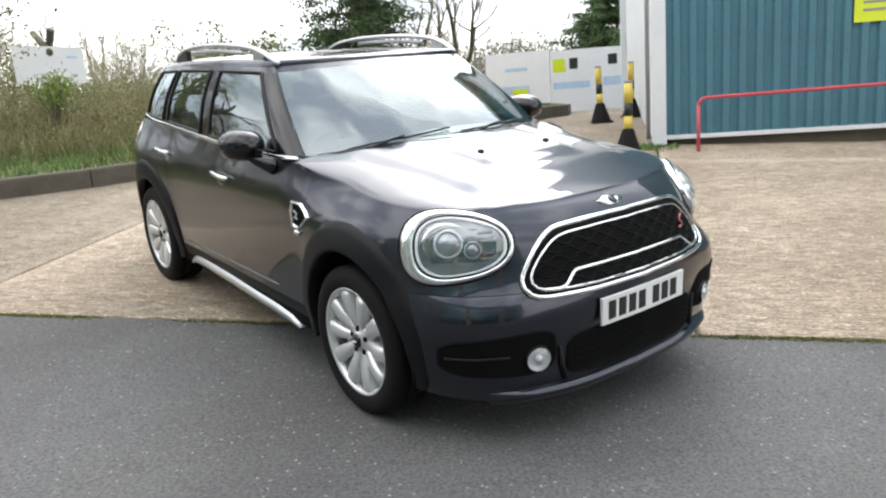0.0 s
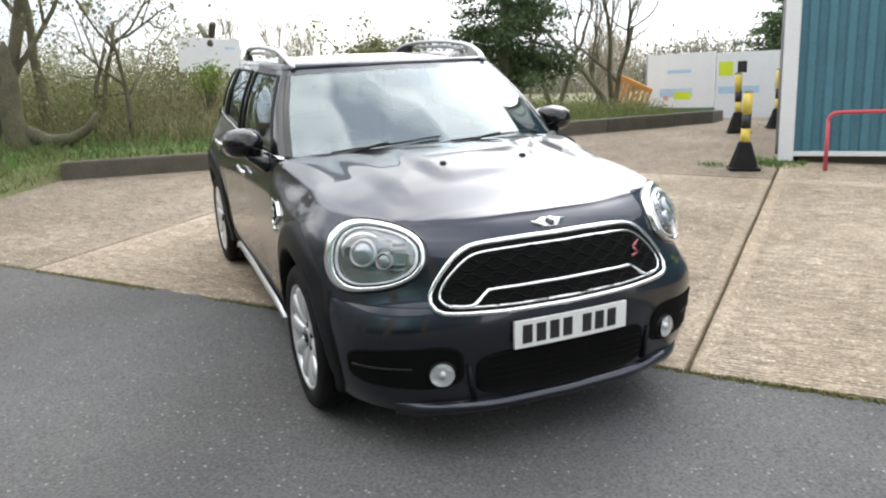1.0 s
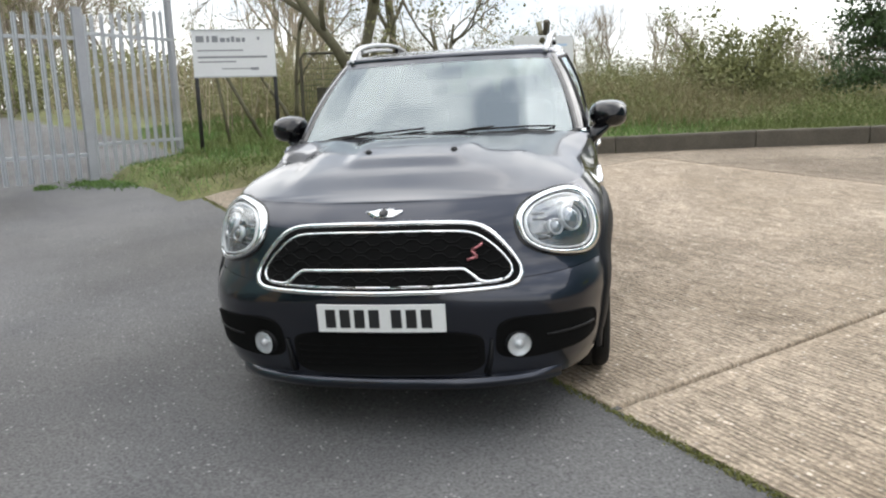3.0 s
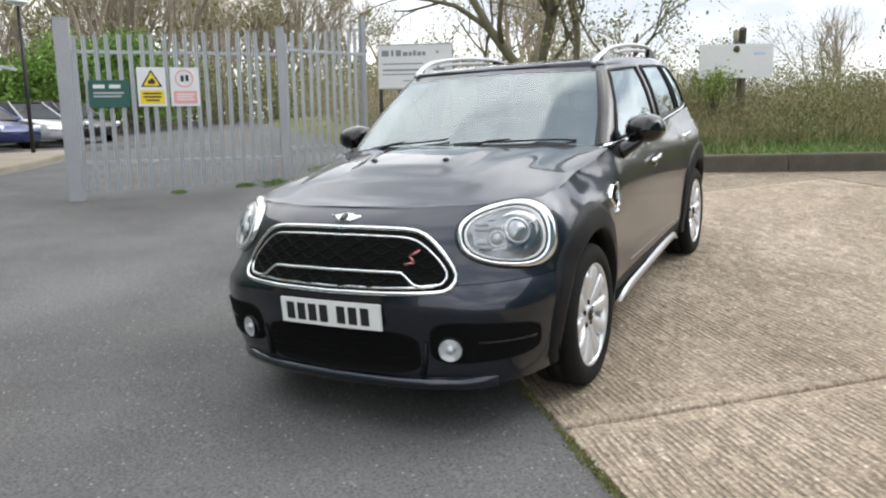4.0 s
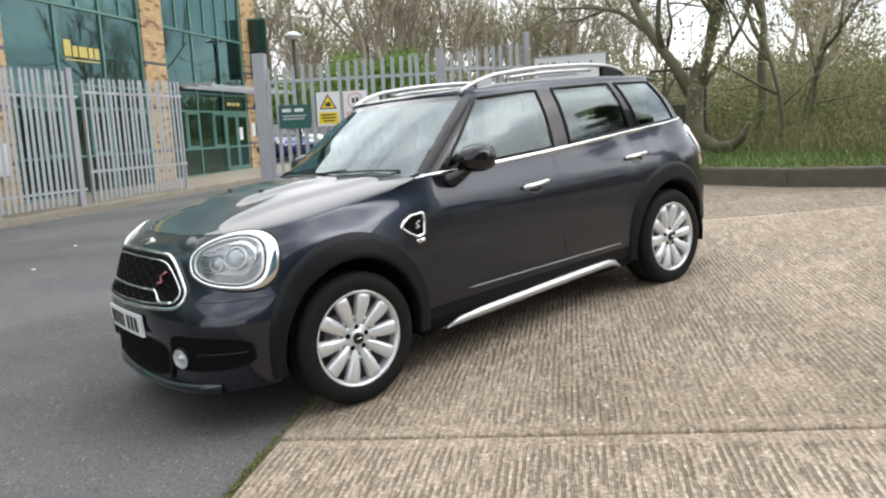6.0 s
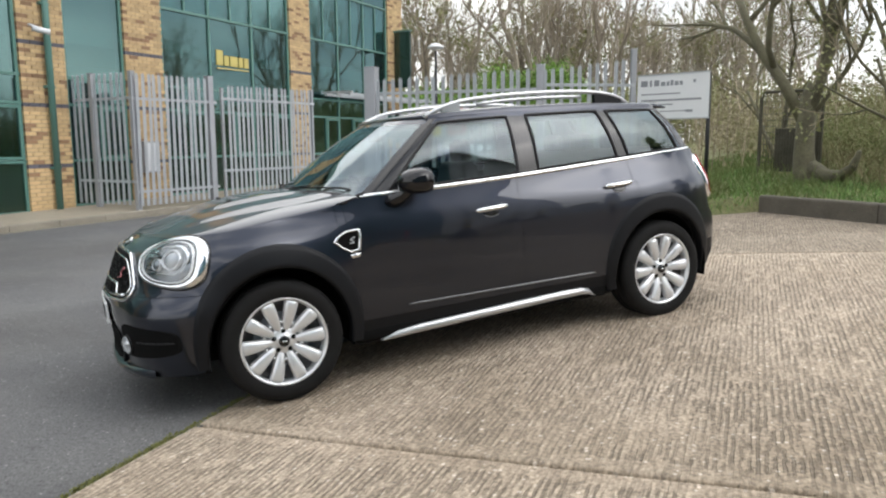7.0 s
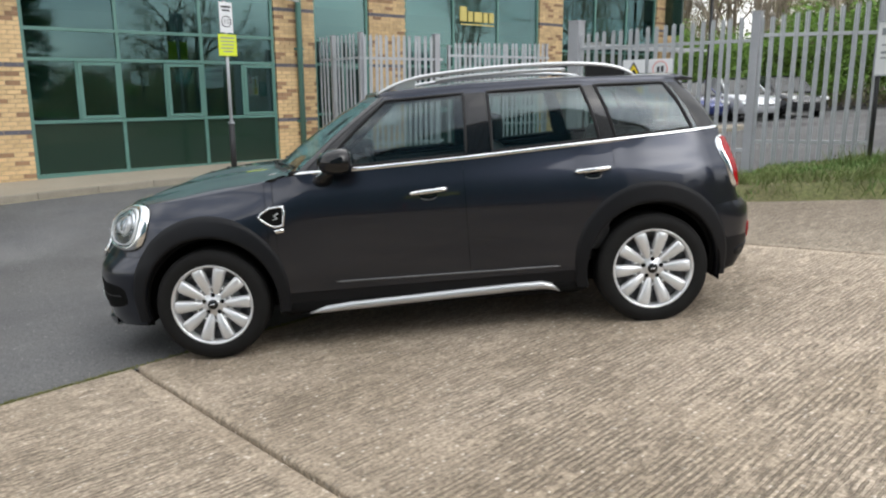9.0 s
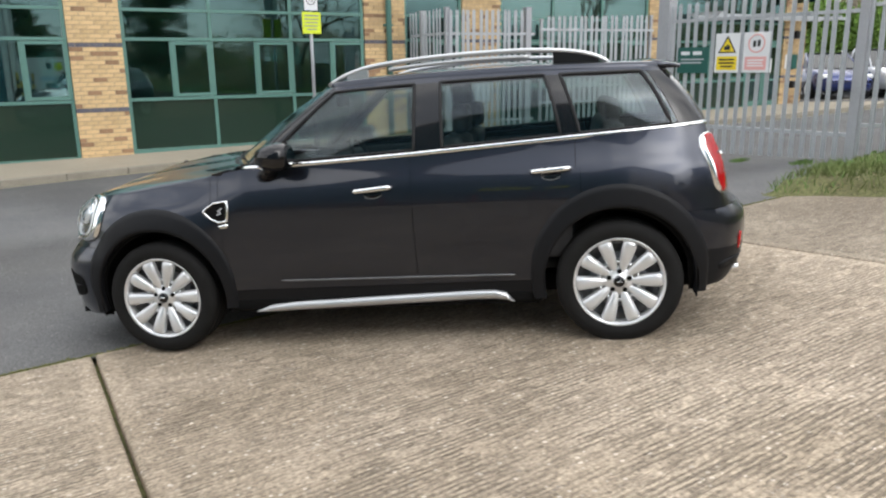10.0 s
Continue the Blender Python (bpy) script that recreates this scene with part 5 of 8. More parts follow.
# ---- sides: handles, scuttles, sill strips, mirrors, tail lamps
for side in (1, -1):
    def sided(vf):
        return vf if side > 0 else mirror_vf(vf)

    SIDE = (Vector((0, 0.9, 0)), Vector((0, 1, 0)), Vector((-1, 0, 0)), Vector((0, 0, 1)))
    for x0, x1, z0, z1 in ((0.10, -0.13, 0.908, 0.921), (-0.885, -1.11, 0.957, 0.967)):
        pts = drape_line([(-(x0 + (x1 - x0) * t), z0 + (z1 - z0) * t) for t in np.linspace(0, 1, 12)], SIDE, 0.0)
        pts = [p + Vector((0, 0.012 + 0.016 * math.sin(math.pi * i / 11) ** 0.5, 0)) for i, p in enumerate(pts)]
        h = cpart("door_handle", sided(tube(pts, [0.006] + [0.0115] * 10 + [0.006], 10, False, 1.2)), CHROME, None, "chrome door handle")
        xm, zm = (x0 + x1) / 2, (z0 + z1) / 2 - 0.026
        cup = [(-xm + a, zm + b) for a, b in super_oval(0.052, 0.026, 2.4, 24)]
        # flush oval: the cup's shade is black, its lower highlight a silver arc
        cpart("handle_recess", sided(drape(cup, SIDE, [(1.0, 0.001), (0.9, 0.0016), (0.1, 0.0012)])), GLOSS_BLACK, h)
        cpart("recess_lip", sided(tube(drape_line([(-xm + 0.052 * math.cos(t), zm + 0.026 * math.sin(t)) for t in np.linspace(math.pi * 1.12, math.pi * 1.88, 16)], SIDE, 0.001), [0.001] + [0.0032] * 14 + [0.001], 6)), SILVER_DULL, h)
    arrow = [(1.005, 0.838), (0.985, 0.862), (0.93, 0.893), (0.843, 0.899), (0.838, 0.850), (0.852, 0.775), (0.905, 0.768), (0.955, 0.795)]
    arrow = [(-a, b) for a, b in arrow]
    arrow = [tuple(p) for seg in zip(arrow, arrow[1:] + arrow[:1]) for p in np.linspace(seg[0], seg[1], 6)[:-1]]
    sc = cpart("side_scuttle", sided(drape(arrow, SIDE, [(1.0, 0.001), (0.98, 0.014), (0.84, 0.014), (0.80, 0.006)])), CHROME, None, "chrome arrow-shaped side vent")
    cpart("vent_mesh", sided(drape(arrow, SIDE, [(0.83, 0.006), (0.5, 0.005), (0.1, 0.005)])), DEEP, sc)
    foot = [(-a, b) for a, b in ((0.915, 0.757), (0.852, 0.764), (0.856, 0.742), (0.905, 0.737))]
    cpart("vent_foot", sided(drape(foot, SIDE, [(1.0, 0.001), (0.97, 0.013), (0.1, 0.013)])), CHROME, sc)
    cpart("vent_badge", sided(joined([tube(drape_line([(-a, b) for a, b in q], SIDE, 0.012), 0.004, 6) for q in ([(0.912, 0.820), (0.885, 0.826)], [(0.885, 0.826), (0.905, 0.842)], [(0.905, 0.842), (0.878, 0.856)])])), SILVER, sc)
    # silver sill strip, tapered at both ends
    verts, faces = [], []
    stations = [(0.76, 0.222, 0.230), (0.66, 0.222, 0.266), (0.5, 0.228, 0.280), (0.0, 0.243, 0.295), (-0.5, 0.257, 0.309), (-0.66, 0.258, 0.309), (-0.72, 0.250, 0.294), (-0.765, 0.234, 0.244)]
    for x, zl, zh in stations:
        y = 0.858
        verts += [(x, y - 0.03, zl), (x, y + 0.012, zl + 0.003), (x, y + 0.022, (zl + zh) / 2), (x, y + 0.010, zh - 0.002), (x, y - 0.03, zh + 0.004)]
    for i in range(len(stations) - 1):
        for k in range(4):
            faces.append((i * 5 + k, i * 5 + k + 1, (i + 1) * 5 + k + 1, (i + 1) * 5 + k))
    faces += [(4, 3, 2, 1, 0), tuple((len(stations) - 1) * 5 + k for k in range(5))]
    cpart("sill_strip", sided((verts, faces)), SILVER, None, "silver side sill strip")
    # highlight on the lower door crease, drawn as a thin silver tube
    cpart("door_moulding", sided(tube(drape_line([(-x, float(np.interp(x, (-0.78, 0.58), (0.396, 0.412)))) for x in np.linspace(0.58, -0.78, 40)], SIDE, -0.001), [0.002] + [0.0062] * 38 + [0.002], 8)), SILVER_DULL)
    # mirror
    secs = [(0.408, 0.6), (0.43, 0.92), (0.48, 1.0), (0.54, 0.9), (0.59, 0.62), (0.612, 0.15)]
    verts, faces = [], []
    for x, s in secs:
        for k in range(20):
            a = 2 * math.pi * k / 20
            c, sn = math.cos(a), math.sin(a)
            verts.append((x, 0.95 + 0.108 * s * math.copysign(abs(c) ** 0.8, c), 1.128 + 0.078 * s * math.copysign(abs(sn) ** 0.8, sn) + 0.004))
    for i in range(len(secs) - 1):
        for k in range(20):
            faces.append((i * 20 + k, i * 20 + (k + 1) % 20, (i + 1) * 20 + (k + 1) % 20, (i + 1) * 20 + k))
    faces += [tuple(range(19, -1, -1)), tuple(5 * 20 + k for k in range(20))]
    mir = cpart("door_mirror", sided((verts, faces)), GLOSS_BLACK, None, "gloss black door mirror")
    cpart("mirror_glass", sided(([(0.4075, 0.95 + 0.062 * math.cos(2 * math.pi * k / 24), 1.131 + 0.043 * math.sin(2 * math.pi * k / 24)) for k in range(24)], [tuple(range(23, -1, -1))])), CHROME, mir, "mirror glass")
    cpart("mirror_arm", sided(tube([(0.600, 0.822, 1.020), (0.585, 0.862, 1.035), (0.555, 0.905, 1.060), (0.53, 0.935, 1.085), (0.52, 0.955, 1.11)], [0.075, 0.060, 0.046, 0.040, 0.042], 12, False, 0.7)), GLOSS_BLACK, mir)
    # tail lamp
    fr = frame_of((-1.885, 0.755, 0.94), (-0.80, 0.60, 0.12))
    shape = super_oval(0.088, 0.165, 3.0, 44)
    tl = cpart("tail_lamp", sided(drape(shape, fr, [(1.0, 0.0), (0.99, 0.011), (0.975, 0.013), (0.96, 0.012)])), BEZEL, None, "red tail lamp in a chrome ring")
    cpart("lens", sided(drape(shape, fr, [(0.97, 0.009), (0.94, 0.018), (0.88, 0.023), (0.5, 0.027), (0.1, 0.028)])), RED_LENS, tl, "red lamp lens")
    strip = [(a if a < -0.055 else -0.055 + 0.004 * (1 - (b / 0.165) ** 2), b) for a, b in shape]
    cpart("front_strip", sided(drape(strip, fr, [(1.0, 0.012), (0.95, 0.020), (0.6, 0.022), (0.1, 0.022)])), BEZEL, tl, "bright strip along the lamp's front edge")
    for zc, hz in ((0.052, 0.010), (-0.052, 0.010)):
        cpart("lens_band", sided(drape([(0.014 + a * 0.62, zc + b * hz / 0.165) for a, b in shape], fr, [(1.0, 0.022), (0.8, 0.029), (0.1, 0.030)])), RED_DARK, tl)
    cpart("reverse_light", sided(drape([(0.02 + a * 0.4, b * 0.10) for a, b in shape], fr, [(1.0, 0.022), (0.8, 0.029), (0.1, 0.030)])), RED_DARK, tl)
    fr = frame_of((-2.0, 0.70, 0.50), (-0.80, 0.60, 0.0))
    cpart("rear_reflector", sided(drape(super_oval(0.022, 0.05, 3, 24), fr, [(1.0, 0.001), (0.9, 0.007), (0.1, 0.007)])), RED_LENS)
    cpart("bumper_insert", sided(drape(super_oval(0.16, 0.035, 3, 30), frame_of((-1.98, 0.70, 0.385), (-0.75, 0.66, 0.0)), [(1.0, 0.001), (0.95, 0.007), (0.1, 0.007)])), CLAD)
    cpart("exhaust_tip", sided(([Vector(v) + Vector((-1.96, 0.5, 0.30)) for v in [(p[2], p[0], p[1]) for p in [(a, b, h) for a, b, h in [(0.036 * math.cos(t), 0.036 * math.sin(t), h) for h in (-0.06, 0.08) for t in np.linspace(0, 2 * math.pi, 18, endpoint=False)]]]], [(k, (k + 1) % 18, 18 + (k + 1) % 18, 18 + k) for k in range(18)])), CHROME)
    # B post and shut line trims on the glass sides
    cpart("quarter_trim", sided(tube([HOUSE[i][0][1] + Vector((0, 0.004, 0)) for i in range(60, 67)] + [HOUSE[66][0][k] + Vector((0, 0.004, 0)) for k in range(2, 8)], 0.005, 6)), BLACK)
part("rear_plate", box_bm(-1.975, 0, 0.82, 0.012, 0.5, 0.1, bevel=0.003), PLATE_WHITE, car)
cpart("tailgate_handle", tube([(-1.972, -0.28, 0.93), (-1.985, 0, 0.935), (-1.972, 0.28, 0.93)], 0.016, 8), CHROME)

# ---- cabin
def seat_mesh(w=0.25):
    bm = bmesh.new()
    box(bm, 0.0, 0, 0.12, 0.52, 2 * w, 0.16, bevel=0.05)
    box(bm, -0.30, 0, 0.45, 0.14, 2 * w - 0.02, 0.62, Matrix.Translation((-0.30, 0, 0.2)) @ Matrix.Rotation(radians(-14), 4, "Y") @ Matrix.Translation((0.30, 0, -0.2)), bevel=0.05)
    return bm


for y in (-0.37, 0.37):
    bm = seat_mesh()
    bmesh.ops.translate(bm, verts=bm.verts, vec=(-0.02, y, 0.42))
    s = part("front_seat", bm, SEAT, car)
    hb = bmesh.new()
    box(hb, -0.475, y, 1.245, 0.10, 0.24, 0.17, bevel=0.04)
    part("headrest", hb, SEAT, s)
bm = seat_mesh(0.62)
bmesh.ops.translate(bm, verts=bm.verts, vec=(-0.92, 0, 0.44))
bench = part("rear_bench", bm, SEAT, car)
for y in (-0.38, 0.0, 0.38):
    hb = bmesh.new()
    box(hb, -1.35, y, 1.235, 0.09, 0.22, 0.14, bevel=0.04)
    part("headrest", hb, SEAT, bench)
dash = bmesh.new()
box(dash, 0.66, 0, 0.95, 0.52, 1.46, 0.20, bevel=0.06)
box(dash, 0.58, -0.37, 1.055, 0.16, 0.32, 0.09, bevel=0.03)
part("dashboard", dash, CABIN, car)
ringv = tube([(0.36 + 0.06 * math.sin(t), -0.37 + 0.18 * math.cos(t), 0.97 + 0.17 * math.sin(t)) for t in np.linspace(0, 2 * math.pi, 28, endpoint=False)], 0.016, 8, True)
sw = cpart("steering_wheel", ringv, SEAT)
part("steering_spokes", box_bm(0.37, -0.37, 0.97, 0.04, 0.33, 0.06, bevel=0.015), SEAT, sw)
part("cabin_floor", box_bm(-0.35, 0, 0.42, 2.2, 1.5, 0.06, bevel=0.02), CABIN, car)
for s in (1, -1):
    part("door_card", box_bm(-0.15, 0.80 * s, 0.76, 1.9, 0.05, 0.58, bevel=0.02), CABIN, car)
part("parcel_shelf", box_bm(-1.56, 0, 1.02, 0.42, 1.30, 0.03, bevel=0.01), CABIN, car)
rv = bmesh.new()
box(rv, 0.36, 0, 1.405, 0.03, 0.22, 0.07, bevel=0.012)
rod(rv, (0.36, 0, 1.43), (0.40, 0, 1.475), 0.012)
part("rear_view_mirror", rv, BLACK, car)


# ---------------------------------------------------------------- office building along the road
def facade_m(u, out, z):
    x, y = bxy(u, out)
    return Matrix.Translation((x, y, z)) @ Matrix.Rotation(math.atan2(BU.y, BU.x), 4, "Z")


FM = facade_m(0, 0, 0)          # x along the facade, y behind it, z up
ROOF_Z = 7.6
office = thing("office_building", FM, "two-storey office of buff brick piers and green curtain glazing", "building")


def fbox(name, u0, u1, out0, out1, z0, z1, material, parent=None, label="", bevel=0.0):
    """A box in facade terms: out runs from the wall line towards the road."""
    return part(name, box_bm((u0 + u1) / 2, -(out0 + out1) / 2, (z0 + z1) / 2, u1 - u0, out1 - out0, z1 - z0, bevel=bevel), material, parent or office, label, smooth=False)


# the wall line's y axis points behind the facade: out > 0 is towards the road
PIERS = [(-12.1, -11.2), (-6.5, -5.6), (-0.87, 0.0), (4.72, 5.66), (7.1, 8.13), (12.75, 13.7), (18.2, 19.2)]
BAYS = [(-11.2, -6.5), (-5.6, -0.87), (0.0, 4.72), (5.66, 7.1), (8.13, 12.75), (13.7, 18.2)]
for u0, u1 in PIERS:
    fbox("pier", u0 + 0.012, u1 - 0.012, -0.35, -0.012, 0.0, ROOF_Z, MORTAR, None, "buff brick pier")
fbox("back_wall", -12.1, 19.2, -9.2, -9.0, 0.0, ROOF_Z, MORTAR)
fbox("end_wall", 18.9, 19.2, -9.0, -0.36, 0.0, ROOF_Z, BRICK)
fbox("end_wall", -12.1, -11.8, -9.0, -0.36, 0.0, ROOF_Z, BRICK)
fbox("roof", -12.3, 19.4, -9.3, 0.25, ROOF_Z, ROOF_Z + 0.25, FRAME_GREEN)
fbox("upper_floor", -12.0, 19.0, -8.9, -0.42, 3.55, 3.85, ROOM)
fbox("ground_floor", -12.0, 19.0, -8.9, -0.30, 0.2, 0.42, ROOM)
fbox("room_wall", -12.0, 19.0, -4.2, -4.1, 0.4, ROOF_Z, ROOM)


def bar(u0, u1, z0, z1, parent, deep=0.07, out=-0.05, material=None):
    return fbox("frame_bar", u0, u1, out - deep, out, z0, z1, material or FRAME_GREEN, parent)


def pane(u0, u1, z0, z1, parent, out=-0.085):
    ob = fbox("pane", u0, u1, out - 0.008, out, z0, z1, WIN_GLASS, parent)
    ob.visible_shadow = False
    return ob


def glazed_bay(n, u0, u1, modules, door=None):
    """One bay of curtain walling: green base panels, a row of windows with casements, a transom row, tall glass, upper windows."""
    zb = base_z((u0 + u1) / 2) - 0.06
    win = thing(f"window_{n}", FM, "green-framed curtain wall window bay with dark tinted glass", "window", kind="structure")
    rows = [1.25, 2.32, 2.83, 4.52, 5.95, ROOF_Z - 0.05]
    w = (u1 - u0) / modules
    for z in rows:
        bar(u0, u1, z - 0.028, z + 0.028, win, 0.10, -0.035)
    bar(u0, u1, zb, zb + 0.09, win, 0.10, -0.035)
    for i in range(modules + 1):
        uu = min(max(u0 + i * w, u0 + 0.035), u1 - 0.035)
        bar(uu - 0.03, uu + 0.03, zb, ROOF_Z - 0.05, win)
    for i in range(modules):
        a, b = u0 + i * w + 0.03, u0 + (i + 1) * w - 0.03
        if not (door and a < door < b):
            fbox("base_panel", a, b, -0.10, -0.075, zb + 0.09, 1.222, PANEL_GREEN, win)
            m = a + (b - a) * 0.53
            bar(m - 0.022, m + 0.022, 1.278, 2.292, win)
            pane(a, m - 0.022, 1.278, 2.292, win)
            # casement
            for p in ((m + 0.022, m + 0.08, 1.29, 2.28), (b - 0.058, b, 1.29, 2.28), (m + 0.08, b - 0.058, 1.29, 1.345), (m + 0.08, b - 0.058, 2.225, 2.28)):
                bar(*p, win, 0.06, -0.03)
            pane(m + 0.08, b - 0.058, 1.345, 2.225, win, -0.06)
        else:
            bar(a, b, 2.28, 2.36, win, 0.1, -0.03)
            mid = (a + b) / 2
            for c, d in ((a, mid - 0.01), (mid + 0.01, b)):
                for p in ((c, c + 0.08, zb, 2.28), (d - 0.08, d, zb, 2.28), (c, d, zb, zb + 0.22), (c, d, 2.17, 2.28)):
                    bar(*p, win, 0.05, -0.04)
                pane(c + 0.08, d - 0.08, zb + 0.22, 2.17, win, -0.06)
            fbox("door_notice", mid + 0.14, mid + 0.36, -0.058, -0.055, 1.45, 1.85, SIGN_WHITE, win)
        pane(a, b, 2.348, 2.802, win)
        pane(a, b, 2.858, 4.492, win)
        m = (a + b) / 2
        bar(m - 0.022, m + 0.022, 4.55, 5.92, win)
        for c, d in ((a, m - 0.022), (m + 0.022, b)):
            pane(c, d, 4.548, 5.922, win)
            fbox("blind", c + 0.02, d - 0.02, -0.20, -0.19, 4.56, 5.9, BLIND, win)
        pane(a, b, 5.978, ROOF_Z - 0.06, win)
    return win


for n, (u0, u1) in enumerate(BAYS, 1):
    glazed_bay(n, u0, u1, 1 if u1 - u0 < 2 else 3, 17.4 if u0 > 13 else None)
# paper notices and a blind seen inside the ground-floor windows
for u0, u1, z0, z1 in ((2.62, 2.98, 1.92, 2.2), (3.10, 3.35, 1.85, 2.2), (-1.35, -1.08, 1.5, 2.1)):
    fbox("window_notice", u0, u1, -0.125, -0.12, z0, z1, BLIND)
# entrance canopy
canopy = thing("entrance_canopy", FM, "slim grey metal entrance canopy on the office front", "canopy")
for o in (0.15, 0.55, 0.95):
    fbox("canopy_rail", 14.2, 19.6, o - 0.04, o + 0.04, 2.92, 2.99, GALV, canopy)
for u in (14.3, 16.2, 18.1, 19.3):
    fbox("canopy_arm", u - 0.03, u + 0.03, -0.05, 1.0, 2.99, 3.05, GALV, canopy)
fbox("door_sign", 16.75, 17.75, -0.03, -0.02, 2.44, 2.68, PANEL_GREEN, None, "small green fascia sign with yellow bars")
for a, b in ((16.85, 17.1), (17.16, 17.36), (17.42, 17.65)):
    fbox("sign_bar", a, b, -0.02, -0.014, 2.51, 2.61, GOLD)
banner = thing("banner_sign", FM, "dark green blank upright banner sign fixed to the brick pier", "sign")
fbox("banner_panel", 18.62, 18.70, 0.02, 0.62, 3.42, 5.28, PANEL_GREEN, banner, "dark green panel")
fbox("banner_bracket", 18.60, 18.72, -0.05, 0.66, 5.28, 5.33, FRAME_GREEN, banner)
# plain shapes in place of the firm's lettering
letters = thing("wall_lettering", FM, "yellow lettering on the tall dark office glass, shown as plain bars", "sign")
for i, (a, b, h) in enumerate(((9.90, 10.13, 0.36), (10.17, 10.34, 0.25), (10.38, 10.66, 0.25), (10.70, 10.86, 0.25), (10.90, 11.07, 0.25))):
    fbox("letter_bar", a, b, -0.084, -0.06, 3.44, 3.44 + h, GOLD, letters, bevel=0.02)
fbox("underline", 9.92, 11.07, -0.084, -0.06, 3.36, 3.39, GOLD, letters)
downpipe = thing("downpipe", FM, "dark green round downpipe on the brick pier", "downpipe")
part("pipe", rod_bm((5.24, -0.09, base_z(5) - 0.08), (5.24, -0.09, ROOF_Z), 0.062, seg=14), FRAME_GREEN, downpipe)
for z in (1.1, 2.6, 4.1, 5.6):
    fbox("pipe_clip", 5.15, 5.33, 0.0, 0.10, z, z + 0.05, FRAME_GREEN, downpipe)
cctv = thing("security_camera", FM, "white bullet security camera on the pier", "camera")
part("camera_body", rod_bm((4.90, -0.16, 3.64), (5.12, -0.34, 3.58), 0.05, seg=14), WHITE_TRIM, cctv)
part("camera_bracket", rod_bm((4.95, 0.0, 3.72), (4.97, -0.2, 3.66), 0.022, seg=8), WHITE_TRIM, cctv)
meter = thing("meter_box", FM, "pale grey meter box on the brick pier", "meter box")
fbox("box_body", 7.35, 7.75, 0.0, 0.14, 0.95, 1.62, GALV_POST, meter, bevel=0.01)
fbox("box_door", 7.38, 7.72, 0.14, 0.150, 0.98, 1.59, WHITE_TRIM, meter)
for u, z, m in ((18.45, 1.55, SIGN_WHITE), (18.75, 1.55, SIGN_GREEN)):
    plate_thing = thing("wall_plate", FM, "small blank wall sign on the brick pier", "sign")
    fbox("plate", u - 0.12, u + 0.12, 0.0, 0.02, z, z + 0.42, m, plate_thing)
for z in (2.45, 1.0):
    lampthing = thing("wall_lamp", FM, "small dark bulkhead lamp on the brick pier", "lamp")
    fbox("lamp_body", 18.60, 18.80, 0.0, 0.13, z, z + 0.2, BLACK, lampthing, bevel=0.03)


# ---------------------------------------------------------------- palisade fences and gates
def pale_mesh(h):
    xs = (-0.034, -0.023, -0.011, 0.0, 0.011, 0.023, 0.034)
    ys = (0.0, 0.011, 0.011, 0.0, 0.011, 0.011, 0.0)
    tops = (-0.035, 0.0, -0.045, 0.02, -0.045, 0.0, -0.035)
    verts = [(x, y, 0.0) for x, y in zip(xs, ys)] + [(x, y, h + t) for x, y, t in zip(xs, ys, tops)]
    verts += [(x, y + 0.004, z) for x, y, z in verts]
    faces = []
    for k in range(6):
        faces += [(k, k + 1, k + 8, k + 7), (k + 15, k + 14, k + 21, k + 22), (k + 7, k + 8, k + 22, k + 21)]
    faces += [(0, 7, 21, 14), (6, 20, 27, 13)]
    return mesh_of("pale", verts, faces, GALV)


def palisade(name, label, category, a, b, z0, z1, h, rails, posts, pitch=0.155, lift=0.06, group=""):
    """A run of pales from a to b on two rails; posts as (metres along, size, height)."""
    (x1, y1), (x2, y2) = a, b
    L = math.hypot(x2 - x1, y2 - y1)
    ob = thing(name, Matrix.Translation((x1, y1, z0)) @ Matrix.Rotation(math.atan2(y2 - y1, x2 - x1), 4, "Z"), label, category, group)
    slope = (z1 - z0) / L
    me = pale_mesh(h)
    n = int(L / pitch)
    for i in range(n + 1):
        s = (L - n * pitch) / 2 + i * pitch
        if any(abs(s - p[0]) < p[1] / 2 + 0.03 for p in posts):
            continue
        o = new("pale", me)
        o.parent = ob
        o.location = (s, -0.028, lift + slope * s)
        o.rotation_euler = (radians(random.uniform(-0.5, 0.5)), radians(random.uniform(-0.7, 0.7)), 0)
    for r in rails:
        bm = bmesh.new()
        box(bm, L / 2, 0.006, r + slope * L / 2, L, 0.045, 0.05, bevel=0.004)
        part("rail", bm, GALV, ob, smooth=False)
    for s, size, ph in posts:
        bm = bmesh.new()
        box(bm, s, 0.03, ph / 2 + slope * s - 0.1, size, size, ph + 0.2, bevel=0.008)
        post = part("post", bm, GALV_POST, ob, smooth=False)
        cap = bmesh.new()
        box(cap, s, 0.03, ph + slope * s + 0.01, size + 0.012, size + 0.012, 0.02, bevel=0.004)
        part("post_cap", cap, GALV_POST, post, smooth=False)
    return ob


